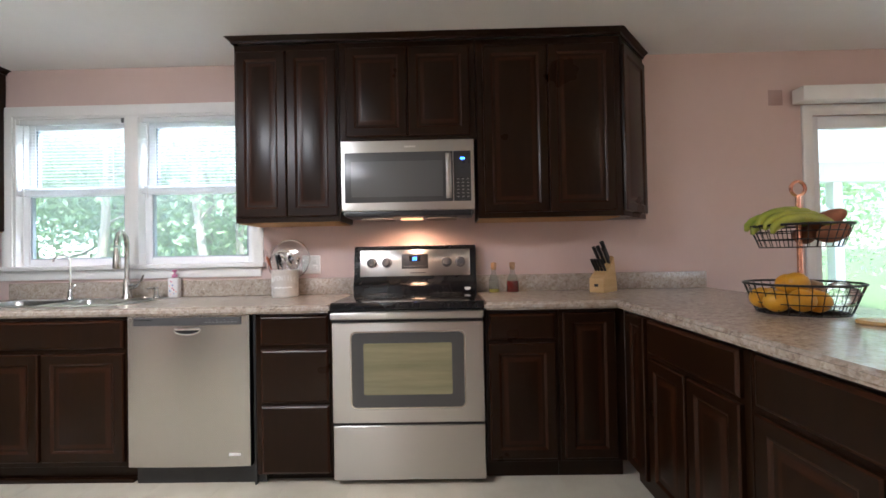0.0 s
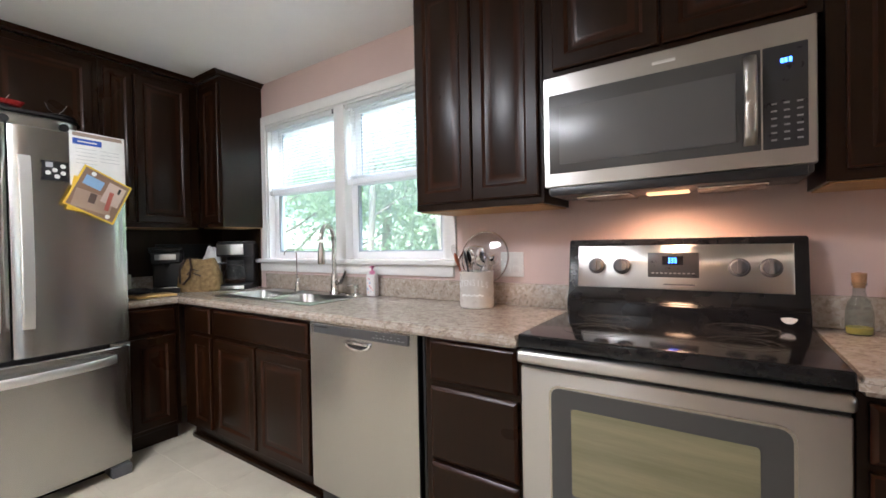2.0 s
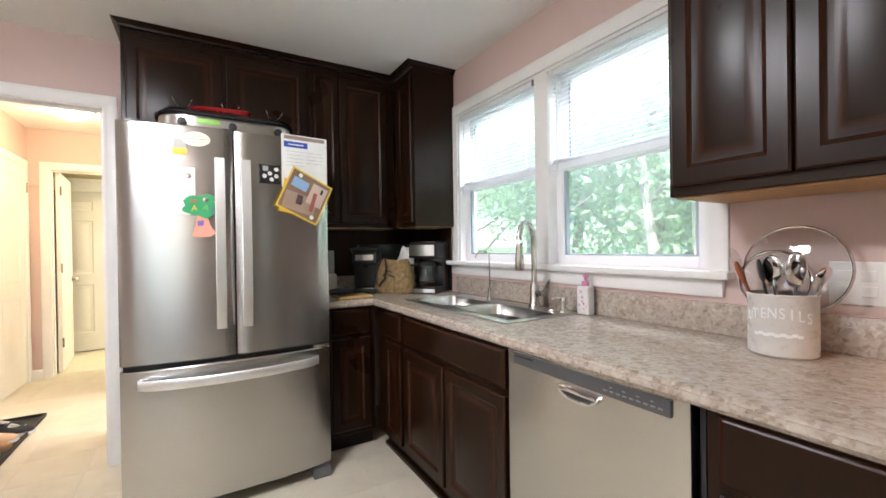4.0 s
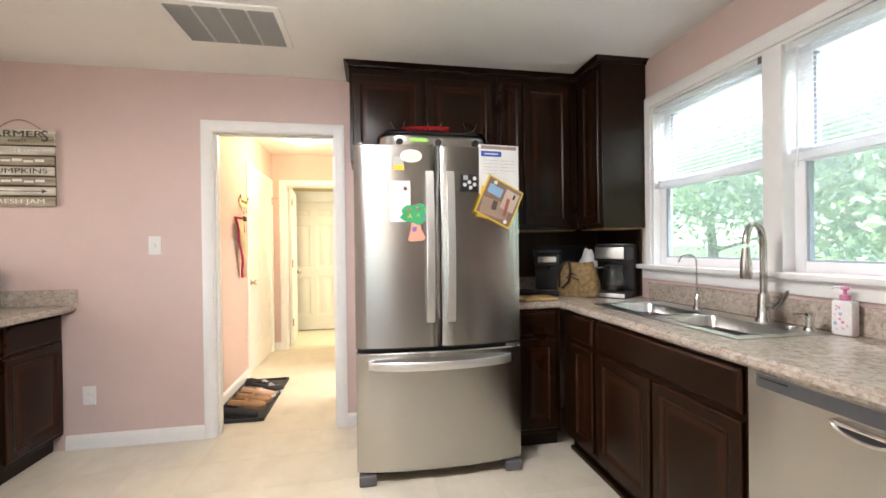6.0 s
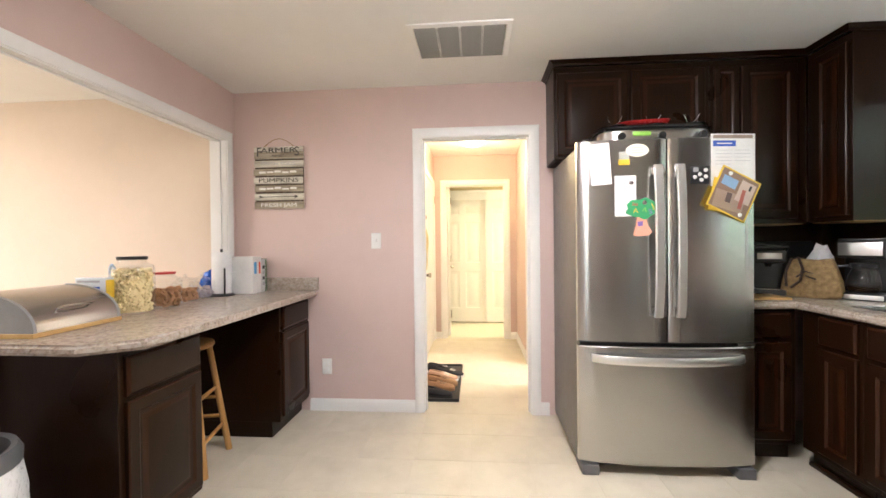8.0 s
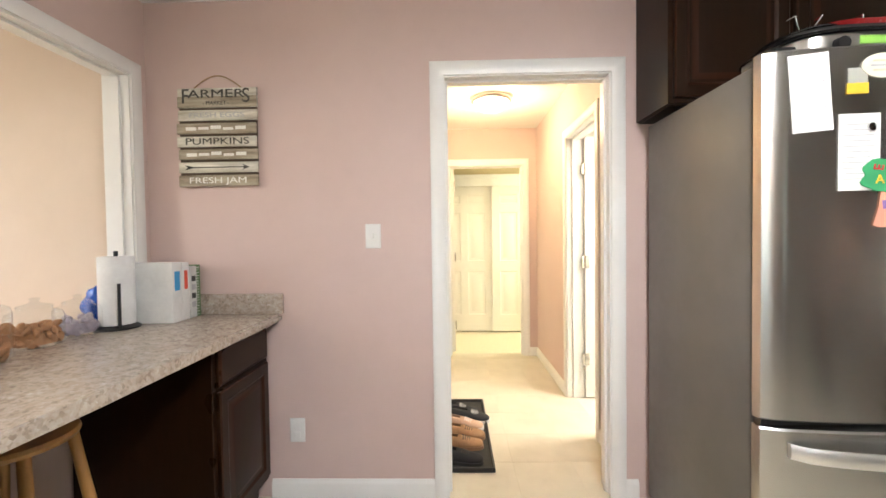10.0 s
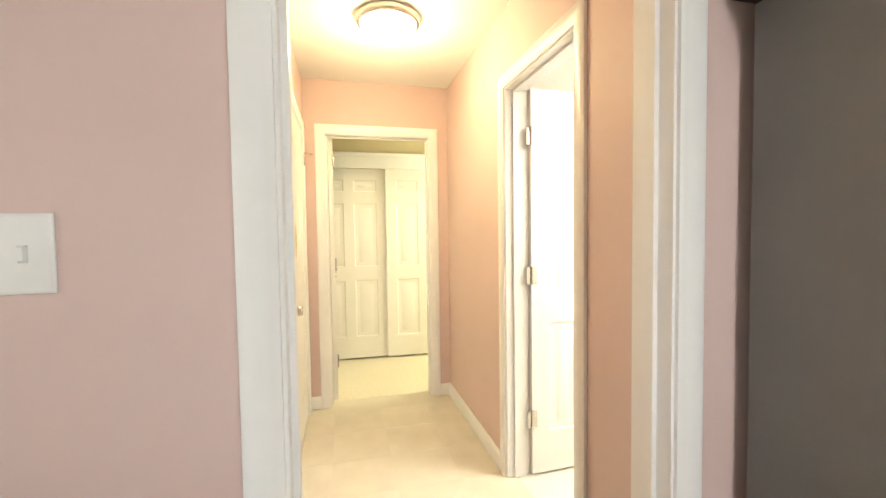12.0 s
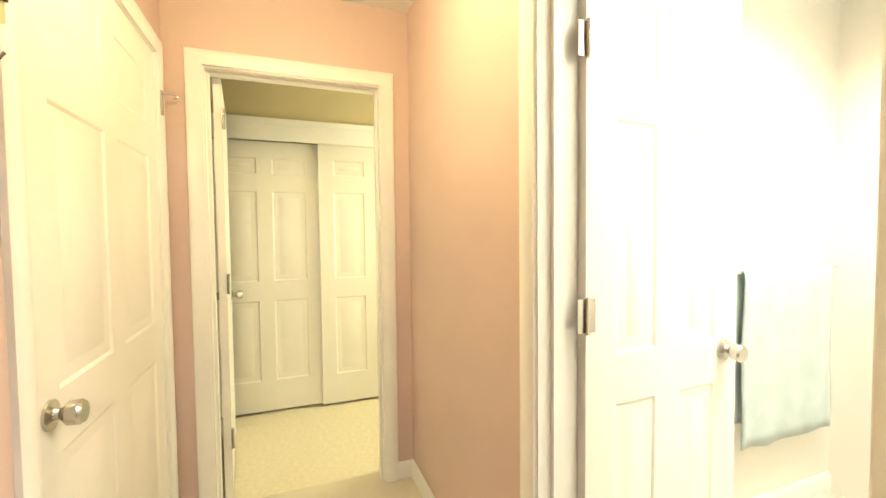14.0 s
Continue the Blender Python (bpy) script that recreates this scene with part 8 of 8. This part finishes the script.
def shoe(x, y, turn, upper, sole, label, high=0.06, length=0.27):
    t = thing("shoe", label, "shoe", group="shoes on the tray")
    bm, rings = bmesh.new(), []
    secs = [(-0.5, 0.6, 0.9), (-0.47, 0.8, 1.25), (-0.35, 0.92, 1.3), (-0.2, 0.86, 1.15), (-0.05, 0.86, 1.05), (0.1, 0.96, 0.85), (0.25, 1.02, 0.65), (0.38, 0.92, 0.52), (0.46, 0.7, 0.42), (0.5, 0.35, 0.3)]
    for s, w, h_ in secs:
        ww, hh = 0.046 * w, high * h_
        rings.append([bm.verts.new((s * length, math.cos(g) * ww, 0.014 + max(0, math.sin(g)) ** 0.7 * hh)) for g in [math.pi * k / 12 for k in range(13)]])
    for a, b in zip(rings, rings[1:]):
        for k in range(12):
            if not (rings.index(a) in (1, 2, 3) and 4 <= k <= 7):
                bm.faces.new((a[k], a[k + 1], b[k + 1], b[k]))
    bm.faces.new(rings[0]), bm.faces.new(rings[-1][::-1])
    up = part("upper", bm, upper, t, "", 60)
    so_ = up.modifiers.new("thick", 'SOLIDIFY')
    so_.thickness = 0.004
    pts = [(s * length * 1.03, 0.05 * w) for s, w, _ in secs] + [(s * length * 1.03, -0.05 * w) for s, w, _ in reversed(secs)]
    part("sole", prism(bmesh.new(), pts, Matrix.Identity(4), 0.018), sole, t)
    bm = bmesh.new()
    for k in range(4):
        s = 0.02 + 0.045 * k
        tube(bm, [(s * length * 1.0 + 0.01, -0.026, 0.014 + high * (0.8 - 0.07 * k)), (s * length + 0.015, 0.0, 0.014 + high * (1.0 - 0.09 * k)), (s * length + 0.01, 0.026, 0.014 + high * (0.8 - 0.07 * k))], 0.003, 6)
    part("laces", bm, WHITEP if sole is WHITEP else LEATHER, t)
    t.matrix_basis = pose(x, y, 0.0085, 0, 0, turn)
    return t


TANL = surface("tan suede", (0.28, 0.15, 0.065), (0.44, 0.25, 0.12), 18, 0.7, 0.05)
BLKC = paint("black canvas", (0.02, 0.02, 0.022), 0.8)
GUM = paint("gum sole", (0.3, 0.17, 0.09), 0.7)
PEACH = paint("peach sneaker", (0.55, 0.36, 0.24), 0.6)
shoe(-3.83, -0.07, 84, TANL, GUM, "tan leather moccasin shoe on the boot tray")
shoe(-3.7, -0.09, 92, TANL, GUM, "tan leather moccasin shoe on the boot tray")
shoe(-3.955, -0.07, 82, PEACH, WHITEP, "peach sneaker with white sole on the boot tray")
shoe(-4.07, -0.02, 80, BLKC, WHITEP, "black sneaker with white sole on the boot tray")
shoe(-4.18, -0.1, 84, BLKC, WHITEP, "black sneaker with white sole on the boot tray")
shoe(-3.54, -0.1, 84, BLKC, paint("black rubber sole", (0.02, 0.02, 0.02), 0.7), "black canvas slipper on the boot tray")

# Hall wall: welcome plaque, keys and pennant
t = thing("welcome_plaque", "small cream WELCOME plaque with key hooks on the hall wall", "plaque", (-4.435, HALL_S, 1.68))
m = facing("N", -4.435, HALL_S + 0.0005, 1.69)
pts = [(0.128 * (1 + 0.06 * math.cos(6 * g)) * math.copysign(abs(math.cos(g)) ** 0.7, math.cos(g)), 0.052 * (1 + 0.1 * math.cos(6 * g)) * math.copysign(abs(math.sin(g)) ** 0.7, math.sin(g))) for g in [2 * math.pi * k / 48 for k in range(48)]]
part("board", prism(bmesh.new(), pts, m, 0.016), paint("cream plaque", (0.62, 0.52, 0.3), 0.6), t)
for u in (-0.115, 0.115):
    part("corner_piece", prism(bmesh.new(), [(u - 0.015, 0.02), (u + 0.015, 0.02), (u + 0.012, 0.06), (u - 0.012, 0.06)], m @ Matrix.Translation((0, 0, 0.016)), 0.005), paint("dark wood", (0.06, 0.03, 0.015), 0.6), t)
letters("WELCOME", 0.042, m @ Matrix.Translation((0, 0, 0.0168)), paint("brown ink", (0.1, 0.07, 0.04), 0.8), t, squeeze=0.9)
for u in (-0.08, 0.0, 0.08):
    part("hook", tube(bmesh.new(), [m @ Vector((u, -0.045, 0.012)), m @ Vector((u, -0.085, 0.014)), m @ Vector((u, -0.1, 0.026)), m @ Vector((u, -0.085, 0.036))], 0.003, 7), STEEL_S, t)
t = thing("key_bunch", "bunch of keys and a black fob on a hook", "keys", (-4.415, HALL_S + 0.03, 1.55))
part("ring", tube(bmesh.new(), [(-4.370 + 0.018 * math.cos(g), HALL_S + 0.035, 1.595 + 0.02 * math.sin(g)) for g in [2 * math.pi * k / 18 for k in range(18)]], 0.0018, 6, True), CHROME, t)
part("fob", new_box((-4.410, HALL_S + 0.026, 1.505), (-4.350, HALL_S + 0.05, 1.55), 0.009, 3), BLACK, t, "black key fob")
for k in range(3):
    part("key", new_box((-4.365 + 0.012 * k, HALL_S + 0.03, 1.53 - 0.01 * k), (-4.357 + 0.012 * k, HALL_S + 0.033, 1.58), 0.001), CHROME, t)
t = thing("pennant", "cream cloth pennant with crimson border hanging from a hook", "pennant", (-4.22, HALL_S + 0.02, 1.55))
bm, rim = bmesh.new(), bmesh.new()
rows, edge = [], [[], []]
for k in range(15):
    s = k / 14
    z = 1.523 - 0.536 * s
    half = 0.085 * (1 - s) + 0.008
    mid = -4.212 - 0.1 * s
    bulge = 0.04 + 0.045 * math.sin(math.pi * s) * 0.6
    row = []
    for q in range(7):
        f_ = q / 6 * 2 - 1
        row.append(bm.verts.new((mid + half * f_, HALL_S + 0.012 + bulge * (1 - 0.5 * f_ * f_) + 0.006 * math.sin(4 * s * 3 + q), z)))
    rows.append(row)
    edge[0].append(row[0].co.copy()), edge[1].append(row[-1].co.copy())
for a, b in zip(rows, rows[1:]):
    for k in range(6):
        bm.faces.new((a[k], a[k + 1], b[k + 1], b[k]))
top_edge = [v_.co.copy() for v_ in rows[0]]
part("cloth", bm, paint("cream felt", (0.62, 0.52, 0.28), 0.9), t, "", 70).modifiers.new("thick", 'SOLIDIFY').thickness = 0.003
for e_ in (edge[0], edge[1], top_edge):
    part("border", tube(bmesh.new(), e_, [0.009 + 0.002 * (k % 2) for k in range(len(e_))], 8), paint("crimson wool", (0.38, 0.02, 0.08), 0.9), t, "crimson wool border")
# hook latch high on the hall door
t = thing("door_latch", "small chrome hook latch high on the hall door", "latch", (-5.6, HALL_S + 0.02, 1.86))
part("plate", new_box((-5.585, HALL_S - 0.003, 1.78), (-5.565, HALL_S + 0.02, 1.88), 0.002), STEEL_S, t)
part("hook", tube(bmesh.new(), [(-5.575, HALL_S + 0.02, 1.865), (-5.6, HALL_S + 0.05, 1.875), (-5.62, HALL_S + 0.07, 1.87), (-5.61, HALL_S + 0.05, 1.86)], 0.004, 7), CHROME, t)


# Floor tiles, each a piece of its own where the walk passes; the dining room's joined
TS, GAP = 0.33, 0.0018
bm = new_box((-(TS - GAP) / 2, -(TS - GAP) / 2, -0.006), ((TS - GAP) / 2, (TS - GAP) / 2, 0.0), 0.0005, 1)
tile_mesh = finish(bm, "tile", TILE)


def lay(x0, x1, y0, y1, skip=None):
    i0, i1 = math.ceil((x0 - 0.08) / TS), math.floor((x1 - 0.08) / TS)
    j0, j1 = math.ceil((y0 - 0.2) / TS), math.floor((y1 - 0.2) / TS)
    for i in range(i0 - 1, i1 + 1):
        for j in range(j0 - 1, j1 + 1):
            cx, cy = 0.08 + (i + 0.5) * TS, 0.2 + (j + 0.5) * TS
            yield cx, cy


rng = random.Random(5)
count = 0
for cx, cy in list(lay(-3.3, 1.15, -1.6, 2.1)) + list(lay(-5.75, -3.36, HALL_S, HALL_N)):
    if cx > -3.3 or (-5.78 < cx and HALL_S - 0.2 < cy < HALL_N + 0.2):
        if count < 298 and not (cx > -3.3 and cy > 2.2) and cx > -5.62:
            ob = new("tile", tile_mesh)
            ob.parent = floor
            ob.matrix_basis = pose(cx, cy, 0.0 + rng.uniform(-0.0004, 0.0), 0, 0, 90 * rng.randrange(4))
            count += 1
bm = bmesh.new()
for cx, cy in lay(1.15, 4.7, -1.6, 2.7):
    if cx > 1.2:
        box(bm, (cx - (TS - GAP) / 2, cy - (TS - GAP) / 2, -0.006), (cx + (TS - GAP) / 2, cy + (TS - GAP) / 2, 0.0))
rest = part("tile_field", bm, TILE, floor)
tagged(rest, kind="stuff")
